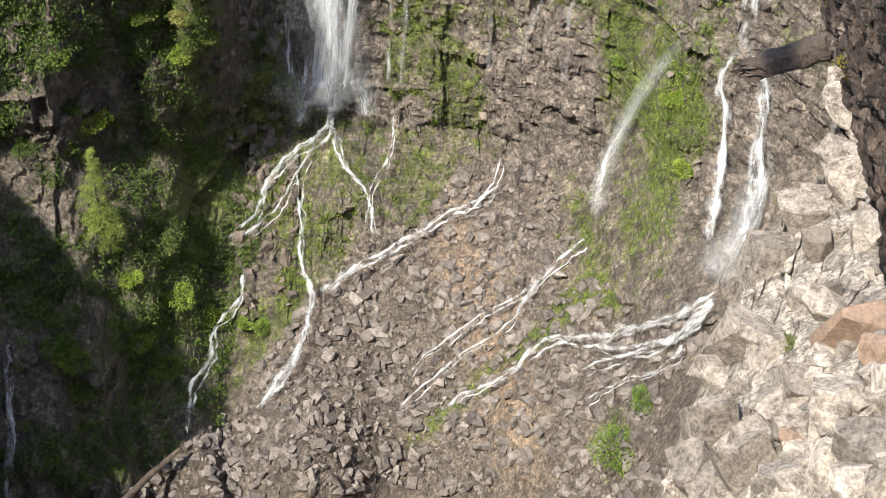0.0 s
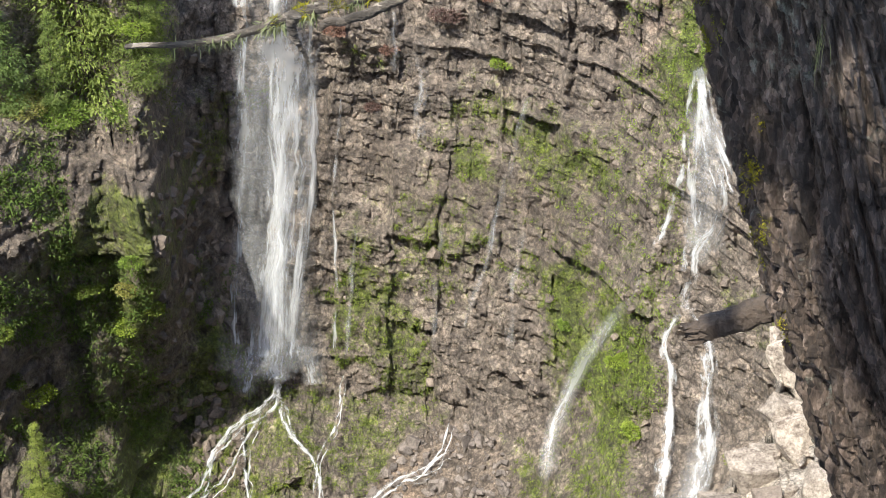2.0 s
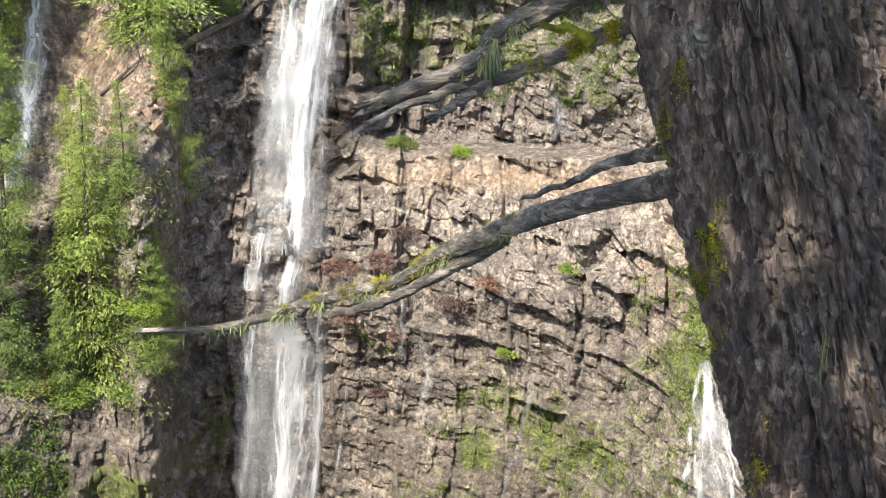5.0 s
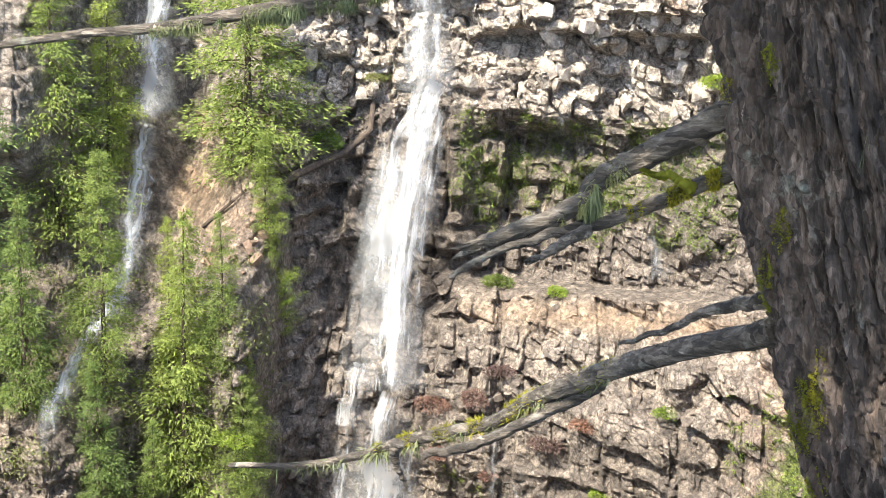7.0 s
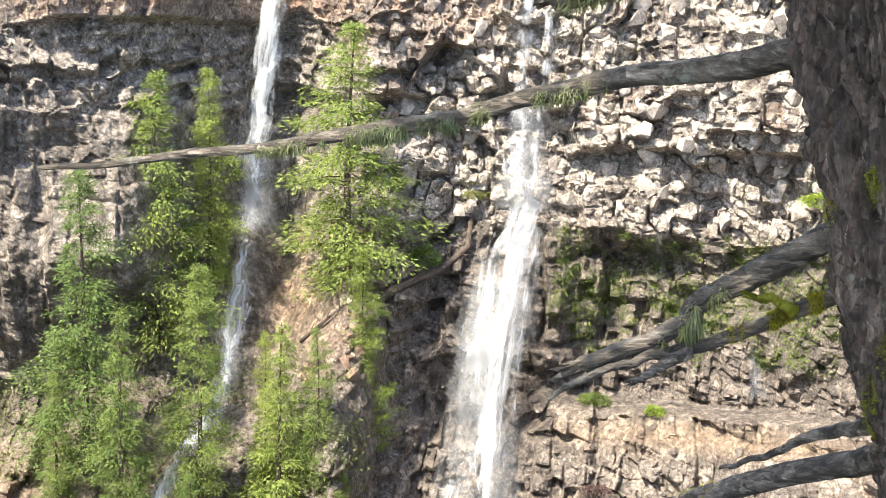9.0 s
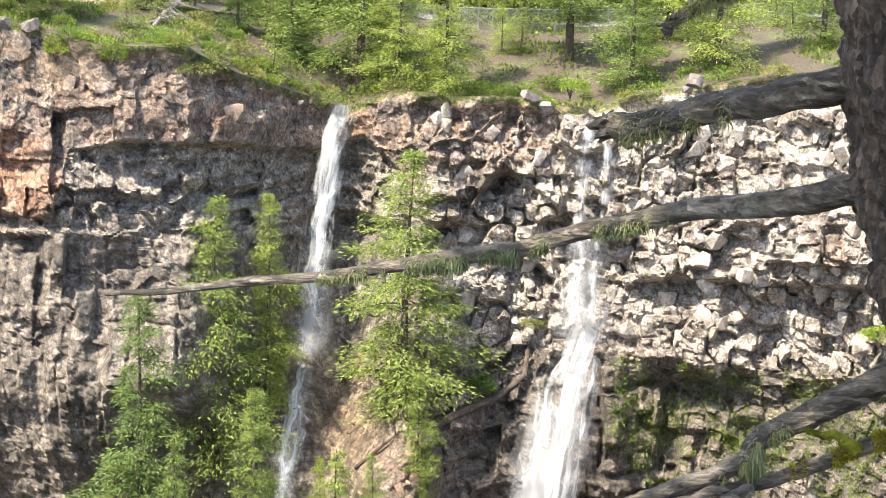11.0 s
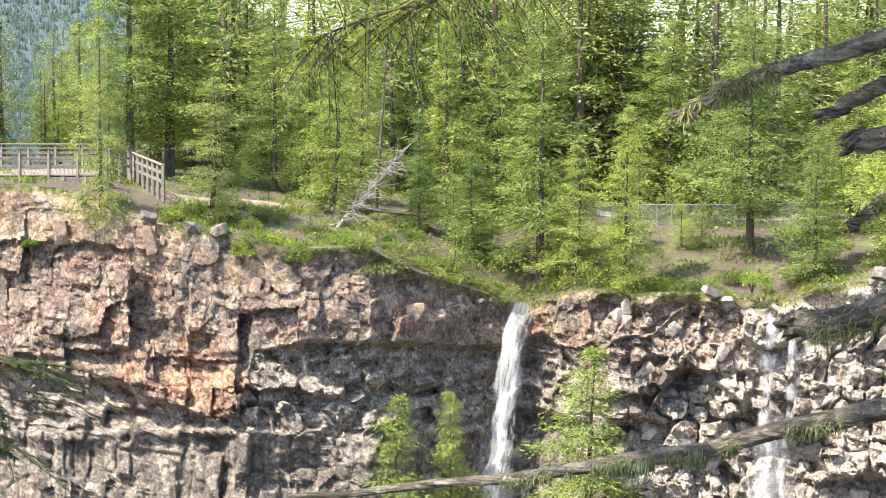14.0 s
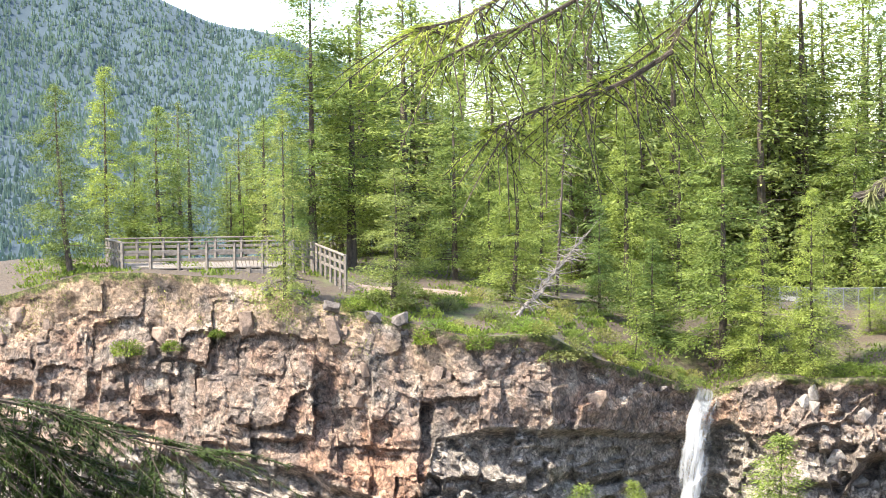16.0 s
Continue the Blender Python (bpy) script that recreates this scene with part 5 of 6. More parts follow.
DEAD_L = "grey dead branch with peeling bark, moss and lichen"
p, r, o = dead_branch(((11.3, -21.9), (10.32, -22.2), (7.46, -23.03), (4.77, -24.05), (2.46, -25.11), (0.75, -26.02), (-1.86, -26.63), (-3.17, -27.01), (-5.36, -27.55), (-9.03, -27.69)), 0.092, 0.018, 5.2, DEAD_L, 1, t=3.5)
lichen(p, r, 0.3, 0.8, 2700, 0.035, YELLOW_MOSS, o, 1, "moss", -0.6)
lichen(p, r, 0.3, 0.95, 780, 0.06, MOSS, o, 2)
dead_branch(((5.0, -24.3), (4.0, -24.95), (2.05, -25.95), (0.11, -26.85), (-1.64, -27.21)), 0.05, 0.025, 4.85, DEAD_L, 2, h0=4.82, t=3.5)
dead_branch(((10.6, -20.9), (9.99, -21.1), (8.58, -21.52), (7.40, -22.27), (5.65, -22.9)), 0.055, 0.012, 4.75, DEAD_L, 3, t=3.5)
dead_branch(((-2.6, -26.8), (-2.75, -27.3), (-2.4, -27.9), (-2.1, -28.5)), 0.05, 0.008, 4.9, DEAD_L, 4, h0=4.9, t=3.5)
p, r, o = dead_branch(((9.4, -14.6), (8.24, -15.24), (6.16, -16.47), (4.43, -17.57), (3.89, -18.4), (2.09, -19.29), (-0.25, -20.19)), 0.085, 0.045, 4.4, DEAD_L, 5, 0.5)
lichen(p, r, 0.4, 0.75, 2700, 0.03, MOSS, o, 3)
lichen(p, r, 0.51, 0.57, 1500, 0.09, MOSS, o, 31, under=2.0, loose=0.5)
p, r, o = dead_branch(((9.9, -16.5), (8.83, -17.02), (6.91, -17.96), (4.95, -18.90), (3.34, -19.40), (2.13, -19.8), (0.3, -20.5), (-0.8, -21.2)), 0.06, 0.012, 4.3, DEAD_L, 6)
lichen(p, r, 0.08, 0.38, 7800, 0.022, YELLOW_MOSS, o, 4, "yellow_moss", -0.2)
dead_branch(((7.75, -17.6), (7.04, -17.21), (6.34, -17.23)), 0.035, 0.012, 4.45, "short spur covered in yellow moss", 7, 0.3, YELLOW_MOSS, 4.5)
dead_branch(((4.1, -19.3), (3.37, -19.79), (2.28, -20.45)), 0.04, 0.02, 4.3, DEAD_L, 8, 0.3, None, 4.4)
p, r, o = dead_branch(((8.4, -8.6), (7.13, -8.92), (4.71, -9.64), (2.21, -9.98), (-0.30, -10.59), (-3.04, -11.38), (-5.80, -12.06), (-8.59, -12.52), (-10.97, -12.94), (-13.54, -13.14), (-16.47, -13.51), (-18.87, -13.65)), 0.1, 0.016, 5.2, DEAD_L, 9, t=9.0)
lichen(p, r, 0.3, 0.75, 5200, 0.032, MOSS, o, 5)
lichen(p, r, 0.5, 0.66, 2600, 0.045, MOSS, o, 6, under=1.2)
p, r, o = dead_branch(((9.5, -5.0), (7.19, -5.52), (4.13, -6.35), (2.06, -6.74), (-0.01, -7.45), (-1.66, -7.65)), 0.11, 0.075, 4.9, "thick grey dead branch with a broken splintered end", 10, 0.6, t=11.5)
lichen(p, r, 0.5, 0.95, 900, 0.05, MOSS, o, 7)
p, r, o = dead_branch(((7.6, -0.6), (5.4, -1.2), (3.84, -2.08), (2.78, -2.77), (1.52, -3.37), (0.62, -4.16)), 0.06, 0.022, 4.6, DEAD_L, 11, 0.4, t=13.0)
lichen(p, r, 0.3, 0.95, 3000, 0.035, MOSS, o, 8)
dead_branch(((7.6, 0.2), (5.55, -0.38), (3.21, -1.07), (1.62, -1.38), (0.14, -1.56)), 0.075, 0.06, 4.6, "dark dead branch with a broken end", 12, 0.6, t=13.0)
dead_branch(((7.6, 2.3), (5.45, 1.64), (3.12, 0.98), (0.99, 0.21), (-0.46, -0.57)), 0.075, 0.04, 4.6, "dark dead branch with a broken end", 13, 0.6, t=13.0)
p, r, o = dead_branch(((6.4, 3.4), (3.9, 2.7), (1.31, 1.96), (-1.05, 1.23), (-2.65, 0.66), (-4.12, 0.09), (-5.24, -0.58)), 0.07, 0.028, 4.7, DEAD_L, 14, 0.4, t=14.5)
lichen(p, r, 0.6, 0.98, 1500, 0.05, MOSS, o, 9)
dead_branch(((18.8, -35.1), (17.67, -35.54), (16.16, -36.24), (14.15, -37.03)), 0.1, 0.08, 4.5, "dark broken stub of a branch", 15, 0.6, BARK, t=2.5)


def needle_branch(name, pts, far, seed, twigs=26, spread=0.32, label="", parent=None, density=190):
    """A living branch close to the lookout: a thin stem with side twigs set with needles."""
    rng = np.random.default_rng(seed)
    ae = smooth_path(pts, 10 * len(pts))
    path = np.array([near_point(a, e, far, 16.0) for a, e in ae])
    n = len(path)
    chunks = [tube(path, np.linspace(0.006, 0.0015, n), 6)]
    quads = []
    d = unit(np.gradient(path, axis=0))
    for k in range(twigs + 1):
        if k == twigs:
            line = path[-8:]
        else:
            i = int(rng.uniform(0.12, 0.97) * (n - 1))
            q = rng.uniform(0, 6.28)
            out = unit(d[i] * rng.uniform(0.3, 0.9) + np.array((math.cos(q), 0.6 * math.sin(q), -0.35 + 0.4 * math.sin(q))))
            ln = spread * rng.uniform(0.35, 1.0)
            s = np.linspace(0, 1, 6)[:, None]
            line = path[i] + out * ln * s + np.array((0, 0, -1.0)) * ln * 0.2 * s ** 2
            chunks.append(tube(line, np.linspace(0.0022, 0.001, 6), 4))
        m = int(density * (0.8 if k < twigs else 1))
        t = rng.uniform(0.1, 1, m) * (len(line) - 1)
        i0 = np.clip(t.astype(int), 0, len(line) - 2)
        f = (t - i0)[:, None]
        base = line[i0] * (1 - f) + line[i0 + 1] * f
        dd = unit(line[i0 + 1] - line[i0])
        flat = unit(np.cross(dd, unit(np.array((0.2, 0.3, 1.0)) + rng.normal(0, 0.25, (1, 3)))))
        way = unit(dd * 0.55 + flat * rng.choice((-1.0, 1.0), (m, 1)) + rng.normal(0, 0.22, (m, 3)))
        ln2 = 0.021 * rng.uniform(0.6, 1.2, m)
        quads.append(sprays(base, way, ln2, np.full(m, 0.0013), rng))
    br = empty(name)
    br.parent = parent
    link_mesh("stem", *join(chunks), BARK, br)
    soup("needles", np.concatenate(quads), NEEDLES if parent is old_fir else NEEDLES_SHADED, br)
    if label:
        br["label"] = label
    return br
TOP = "green needle branch hanging from the old fir"
for n_, (pts, far, twigs) in enumerate((
        (((-9.7, 7.6), (-9.93, 6.46), (-10.50, 4.77), (-10.22, 3.04)), 3.6, 8), (((-9.9, 7.6), (-10.40, 6.47), (-11.55, 4.98), (-13.09, 3.87), (-14.25, 3.31)), 3.6, 44),
        (((-12.6, 7.6), (-14.23, 6.57), (-16.37, 5.46), (-18.13, 4.91), (-19.69, 4.15)), 3.4, 48), (((-11.6, 4.4), (-13.48, 3.30), (-15.42, 2.75), (-16.98, 2.18), (-18.16, 1.71)), 3.5, 44),
        (((-15.2, 8.0), (-17.4, 6.4), (-18.9, 5.6), (-20.5, 5.3)), 3.5, 50))):
    needle_branch("needle_branch", pts, far, n_ + 400, twigs, 0.24 if n_ else 0.08, TOP, old_fir, 105)
LOW = "shaded needle branch reaching up from below the lookout"
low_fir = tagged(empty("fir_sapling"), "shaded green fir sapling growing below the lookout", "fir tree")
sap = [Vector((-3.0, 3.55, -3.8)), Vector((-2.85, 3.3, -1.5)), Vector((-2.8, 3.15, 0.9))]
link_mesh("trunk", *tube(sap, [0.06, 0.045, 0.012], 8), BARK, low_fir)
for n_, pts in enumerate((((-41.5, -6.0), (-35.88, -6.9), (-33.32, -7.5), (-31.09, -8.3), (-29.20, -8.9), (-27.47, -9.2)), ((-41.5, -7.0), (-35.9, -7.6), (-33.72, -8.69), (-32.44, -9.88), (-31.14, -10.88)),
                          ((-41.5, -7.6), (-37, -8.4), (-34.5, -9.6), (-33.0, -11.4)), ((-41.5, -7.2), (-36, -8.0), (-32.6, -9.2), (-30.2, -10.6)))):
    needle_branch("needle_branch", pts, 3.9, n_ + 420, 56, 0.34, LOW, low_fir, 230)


def shade_crown():
    """Unseen living crown above the dead branches, its limbs aimed to shade the trunk."""
    rng = np.random.default_rng(510)
    quads, chunks = [], []
    for k in range(120):
        z = rng.uniform(3.7, 13.0)
        q = radians((-106, -124)[k % 2]) + rng.normal(0, 0.3) if z < 7.5 else rng.uniform(0, 6.28)
        m = 34
        reach_ = ((4.4, 3.6)[k % 2] if z < 7.5 else 2.4) * rng.uniform(0.5, 1.0) * (1 - max(0, z - 7.5) / 8)
        out = np.array((math.cos(q), math.sin(q), 0))
        p0 = np.array((0.75 - 0.045 * (z - 4.6), 4.55, z))
        line = p0 + out * np.linspace(0, reach_, 5)[:, None] + np.array((0, 0, 1)) * (np.linspace(0, 1, 5) ** 2 * -0.1 * reach_)[:, None]
        chunks.append(tube(line, np.linspace(0.05, 0.012, 5), 5))
        t = rng.uniform(0.15, 1, m)
        base = p0 + out * (t * reach_)[:, None] + rng.normal(0, 0.25, (m, 3)) + np.array((0, 0, 1)) * (t ** 2 * -0.1 * reach_)[:, None]
        base[:, 2] = np.maximum(base[:, 2], 3.2)
        way = unit(out + rng.normal(0, 0.6, (m, 3)))
        quads.append(sprays(base, way, rng.uniform(0.3, 0.7, m), rng.uniform(0.08, 0.18, m), rng))
    link_mesh("limb", *join(chunks), BARK, old_fir)
    soup("crown", np.concatenate(quads), NEEDLES, old_fir)


shade_crown()


# ---- loose rock ----
def stone_material(name, dark, light, rough=0.08):
    m, nt, bsdf = material(name)
    geo = nt.nodes.new("ShaderNodeNewGeometry")
    info = nt.nodes.new("ShaderNodeObjectInfo").outputs["Random"]
    n = noise_tex(nt, geo.outputs["Position"], 2.6, 8, 0.7)
    fine = noise_tex(nt, geo.outputs["Position"], 9.0, 8, 0.75)
    vary = maths(nt, "FRACT", maths(nt, "ADD", info, geo.outputs["Random Per Island"]))
    col = ramp(nt, maths(nt, "ADD", maths(nt, "MULTIPLY", n, 0.5), maths(nt, "MULTIPLY", fine, 0.5)), [(0.4, dark), (0.6, light)])
    col = mix(nt, 0.8, col, ramp(nt, vary, [(0.0, (0.5, 0.47, 0.45)), (0.45, (0.95, 0.9, 0.86)), (0.8, (1.05, 1.0, 0.95)), (1.0, (1.45, 1.4, 1.35))]), "MULTIPLY")
    nt.links.new(col, bsdf.inputs["Base Color"])
    bsdf.inputs["Roughness"].default_value = 0.9
    bump(nt, bsdf, maths(nt, "ADD", n, maths(nt, "MULTIPLY", fine, 0.6)), 0.9, rough)
    return m


def stone_shape(seed):
    """A small angular stone, one metre across."""
    rng = np.random.default_rng(seed)
    bm = bmesh.new()
    for k in range(15):
        p = Vector(rng.uniform(-1, 1, 3))
        p = p / max(abs(p.x), abs(p.y), abs(p.z)) * rng.uniform(0.36, 0.56)
        bm.verts.new(p)
    made = bmesh.ops.convex_hull(bm, input=bm.verts[:])
    bmesh.ops.delete(bm, geom=[v for v in bm.verts if not v.link_faces], context="VERTS")
    return bm


STONE = stone_material("scree_stone", (0.08, 0.069, 0.063), (0.255, 0.225, 0.205))
PALE_STONE = stone_material("bleached_rock", (0.17, 0.145, 0.12), (0.52, 0.48, 0.43))
RUST_STONE = stone_material("rusty_rock", (0.13, 0.095, 0.075), (0.38, 0.285, 0.22))
OUT_STONE = stone_material("bleached_outcrop", (0.13, 0.105, 0.088), (0.6, 0.54, 0.47), 0.2)
DARK_STONE = stone_material("dark_wet_rock", (0.07, 0.058, 0.05), (0.22, 0.185, 0.155))


def block_shape(seed, cuts):
    """A broken block of rock, one metre across: flat broken faces and chipped edges."""
    rng = np.random.default_rng(seed)
    bm = bmesh.new()
    bmesh.ops.create_cube(bm, size=1.0, matrix=Matrix.Diagonal((1.0, rng.uniform(0.7, 1.0), rng.uniform(0.75, 1.1), 1)))
    for k in range(cuts):
        way = Vector(rng.normal(0, 1, 3)).normalized()
        geom = bm.verts[:] + bm.edges[:] + bm.faces[:]
        cut = bmesh.ops.bisect_plane(bm, geom=geom, plane_co=way * rng.uniform(0.36, 0.52), plane_no=way, clear_outer=True)
        edges = [g for g in cut["geom_cut"] if isinstance(g, bmesh.types.BMEdge)]
        if edges:
            bmesh.ops.contextual_create(bm, geom=edges)
    bmesh.ops.bevel(bm, geom=bm.edges[:], offset=0.025, segments=1, affect="EDGES")
    for v in bm.verts:
        v.co += Vector(rng.normal(0, 0.012, 3))
    bmesh.ops.triangulate(bm, faces=bm.faces[:])
    me = bpy.data.meshes.new("block")
    bm.to_mesh(me)
    bm.free()
    return me


BLOCKS = [block_shape(640 + k, 7) for k in range(9)]
SHAPES = []
for k in range(12):
    bm = stone_shape(600 + k)
    me = bpy.data.meshes.new("stone")
    bm.to_mesh(me)
    bm.free()
    SHAPES.append(me)


def scatter(name, a, e, size, mat, parent, seed, single=0, flat=(1, 1, 0.75), sink=0.25, label="", tumble=3.0, worn=False, exact=False):
    """Stones at bearings and angles: the first as objects of their own, the rest joined."""
    rng = np.random.default_rng(seed)
    at = seen_face(a, e, 0.1) if exact else on_face(a, e) + np.array((0, 0, 0.16)) * np.asarray(size)[:, None]
    n = len(a)
    meshes = {}
    verts, faces = [], []
    data = [(np.array([v.co[:] for v in me.vertices]), [tuple(p.vertices) for p in me.polygons]) for me in SHAPES]
    count = 0
    for k in range(n):
        turn = Euler(rng.normal(0, tumble, 3)).to_matrix()
        squash = Matrix.Diagonal([f * size[k] * rng.uniform(0.75, 1.25) for f in flat])
        i = int(rng.integers(len(SHAPES)))
        if k < single:
            if worn:
                i = int(rng.integers(len(BLOCKS)))
            if i not in meshes:
                meshes[i] = (BLOCKS if worn else SHAPES)[i].copy()
                meshes[i].materials.append(mat)
            ob = new(name, meshes[i])
            ob.parent = parent
            ob.matrix_basis = Matrix.Translation(at[k]) @ (turn @ squash).to_4x4()
        else:
            v = data[i][0] @ np.array((turn @ squash).transposed()) + at[k]
            verts.append(v)
            faces += [tuple(x + count for x in f) for f in data[i][1]]
            count += len(v)
    if verts:
        ob = link_mesh(name + "s", np.concatenate(verts).tolist(), faces, mat, parent)
        ob["kind"] = "stuff"
        if label:
            ob["label"] = label


def pick(n, a0, a1, e0, e1, keep, seed):
    rng = np.random.default_rng(seed)
    a, e = rng.uniform(a0, a1, n), rng.uniform(e0, e1, n)
    k = keep(a, e)
    return a[k], e[k]


def inside_outcrop(a, e):
    return (a - outcrop_edge(e) > 0.35) & (e < -36.6)


rng = np.random.default_rng(900)
a, e = pick(5600, -17, 17.5, -52.5, -40.5, lambda a, e: (talus_mask(a, e) > 0.6) & (fbm(a * 0.35, e * 0.5, 77) + 0.25 * (a < 4) > 0.47), 901)
size = 0.13 + 0.5 * rng.random(len(a)) ** 2.6
order = np.argsort(-size)
a, e, size = a[order], e[order], size[order]
scatter("stone", a, e, size, STONE, cliff, 902, 300, label="grey brown scree stones")
a, e = pick(230, 12.5, 27, -53, -36.5, inside_outcrop, 903)
size = 0.25 + 1.1 * rng.random(len(a)) ** 2.2
order = np.argsort(-size)
a, e, size = a[order], e[order], size[order]
scatter("boulder", a, e, size, OUT_STONE, cliff, 904, 300, (1, 0.9, 1.25), tumble=0.4, worn=True)
ORANGE = stone_material("orange_rock", (0.15, 0.105, 0.08), (0.34, 0.24, 0.175))
# bearing, slope angle, size of the large blocks
for n_, (name, mat, places) in enumerate((
        ("boulder", OUT_STONE, ((16.9, -43.3, 2.2), (16.5, -45.9, 1.9), (15.6, -49.2, 2.1), (19.2, -47.8, 1.8), (18.0, -50.2, 2.2), (23.5, -48.7, 1.7), (21.5, -47.8, 1.0), (20.0, -46.1, 0.9), (18.4, -37.4, 1.3), (19.6, -39.5, 1.7), (20.8, -41.6, 1.6), (15.5, -50.7, 1.6))),
        ("orange_boulder", ORANGE, ((21.3, -44.7, 1.9), (22.8, -45.5, 1.1), (19.7, -48.9, 0.7))),
        ("mossy_boulder", DARK_STONE, ((18.7, -42.4, 1.1), (19.7, -43.8, 0.9), (20.6, -46.9, 0.7))))):
    a, e, size = np.array(places).T
    scatter(name, a, e, size, mat, cliff, 905 + n_, len(a), (0.85, 0.75, 1.15), tumble=0.25, worn=True, exact=True)
a, e = pick(400, -7.5, 12, -15.2, -6.8, lambda a, e: (e < rim_angle(a) - 0.4) & ~((np.abs(a + 2) < 1.0)), 905)
size = 0.18 + 0.75 * rng.random(len(a)) ** 3.5
order = np.argsort(-size)
a, e, size = a[order], e[order], size[order]
scatter("rock_block", a, e, size, PALE_STONE, cliff, 906, 140, (0.9, 0.7, 1.1), tumble=0.35)
a, e = pick(120, -36, -9, -11.2, -3.0, lambda a, e: (e < rim_angle(a) - 0.5) & (e > cap_angle(a)), 907)
size = 0.16 + 0.7 * rng.random(len(a)) ** 3.5
order = np.argsort(-size)
a, e, size = a[order], e[order], size[order]
scatter("cap_rock", a, e, size, RUST_STONE, cliff, 908, 160, (0.9, 0.7, 1.2), tumble=0.14, worn=True)
a, e = pick(700, -9, 16, -41, -21.5, lambda a, e: (talus_mask(a, e) < 0.3) & (fbm(a * 0.5, e * 0.7, 78) > 0.45), 909)
size = 0.14 + 0.4 * rng.random(len(a)) ** 3
order = np.argsort(-size)
a, e, size = a[order], e[order], size[order]
scatter("ledge_stone", a, e, size, DARK_STONE, cliff, 910, 200, (1, 0.8, 1), tumble=0.5)

a, e = pick(420, -8.8, -5.6, -46, -30, lambda a, e: (talus_mask(a, e) < 0.2) & (fbm(a * 0.6, e * 0.5, 87) > 0.4), 911)
size = 0.18 + 0.45 * rng.random(len(a)) ** 2.5
order = np.argsort(-size)
a, e, size = a[order], e[order], size[order]
scatter("wet_rock", a, e, size, DARK_STONE, cliff, 912, 120, (1, 0.9, 1.2), tumble=0.4)

a, e = pick(300, -30, 9, -8, -2.5, lambda a, e: (e > rim_angle(a) - 0.5) & (e < rim_angle(a) - 0.02) & (fbm(a * 0.8, e * 0, 88) > 0.4) & (np.abs(a + 9.8) > 1.6), 913)
size = 0.25 + 0.6 * rng.random(len(a)) ** 2
scatter("rim_rock", a, e, size, STONE, cliff, 914, 120, (1, 0.9, 0.7), tumble=0.4, worn=True)

a, e = pick(70, -10.4, -7.4, -21.2, -15.6, lambda a, e: fbm(a * 0.9, e * 0.9, 90) > 0.42, 917)
size = 0.2 + 0.5 * rng.random(len(a)) ** 2.5
scatter("slope_rock", a, e, size, ORANGE, cliff, 918, 80, (1, 0.9, 0.8), tumble=0.5, worn=True)



# ---- ferns, moss tufts and grass ----
def tufts(name, a, e, per, length, mat, label, seed, hang=0.0, spread=0.8):
    rng = np.random.default_rng(seed)
    at = np.repeat(on_face(a, e, 0.05), per, 0) + rng.normal(0, length * spread, (len(a) * per, 3)) * (1, 0.6, 1)
    out = -unit(at * (1, 1, 0))
    way = unit(out * 0.5 + rng.normal(0, 0.7, at.shape) + np.array((0, 0, 0.35 - hang)))
    ln = length * rng.uniform(0.5, 1.3, len(at))
    ob = soup(name, spikes(at, way, ln, ln * rng.uniform(0.1, 0.2, len(at)), rng), mat)
    tagged(ob, label, "plants", kind="stuff")


def moss_at(a, e):
    return rock_kinds(a, e, reach(a, e))[0][..., 1]


a, e = pick(9000, -7, 16, -46, -15, lambda a, e: (moss_at(a, e) * 1.1 + fbm(a * 1.3, e * 1.6, 79) > 1.0) & (np.abs(a - 14.3) > 1.0), 921)
tufts("moss", a, e, 30, 0.1, FERN, "bright green moss and small ferns on wet rock", 922, 0.4)
a, e = pick(1500, 8.4, 13.4, -42.5, -24.0, lambda a, e: (fbm(a * 1.1, e * 0.8, 93) > 0.46) & (a > 10.2 + 0.28 * np.abs(e + 31.5) * np.where(e > -31.5, -0.1, -0.25)) & (talus_mask(a, e) < 0.2), 933)
tufts("moss", a, e, 22, 0.1, LEAVES, "lime green moss curtain beside the waterfall", 934, 0.5, 1.2)
a, e = pick(5200, -26, -5.2, -51, -30, lambda a, e: (fbm(a * 0.5, e * 0.5, 80) > 0.43) & (talus_mask(a, e) < 0.2) & ((e < -34.5) | (a < -12)) & (a < -5.8 - 0.5 * np.maximum(0, -40 - e)), 923)
tufts("ferns", a, e, 40, 0.2, FERN, "dark green ferns and brush covering the shaded wall", 924, 0.1, 1.0)
a, e = pick(900, -0.8, 9.5, -19.6, -15.4, lambda a, e: fbm(a * 0.8, e * 0.9, 86) > 0.42, 931)
tufts("ferns", a, e, 26, 0.15, FERN, "dark green ferns on the wet wall under the blocks", 932, 0.3, 1.0)
a, e = pick(1600, -26, -7.5, -30.5, -20.5, lambda a, e: fbm(a * 0.7, e * 0.7, 81) > 0.45, 925)
tufts("brush", a, e, 26, 0.22, GRASS, "pale green brush and grass on the slope under the trees", 926, 0.0, 1.2)
a, e = pick(1500, -36, 8, -8.0, -2.6, lambda a, e: (e < rim_angle(a) - 0.02) & (e > rim_angle(a) - 0.35 - 1.2 * (a < -22)) & (fbm(a * 0.9, e * 2, 82) > 0.42), 927)
tufts("grass", a, e, 18, 0.16, GRASS, "dry yellow green grass along the rim", 928, -0.4, 1.2)
rng = np.random.default_rng(930)
a = rng.uniform(-34, 9, 8200)
h = np.array([wall_line(x) for x in a]) + 0.4 + 24 * rng.random(8200) ** 1.4
keep = fbm(a * 0.8, h * 0.3, 85) > 0.52
a, h = a[keep], h[keep]
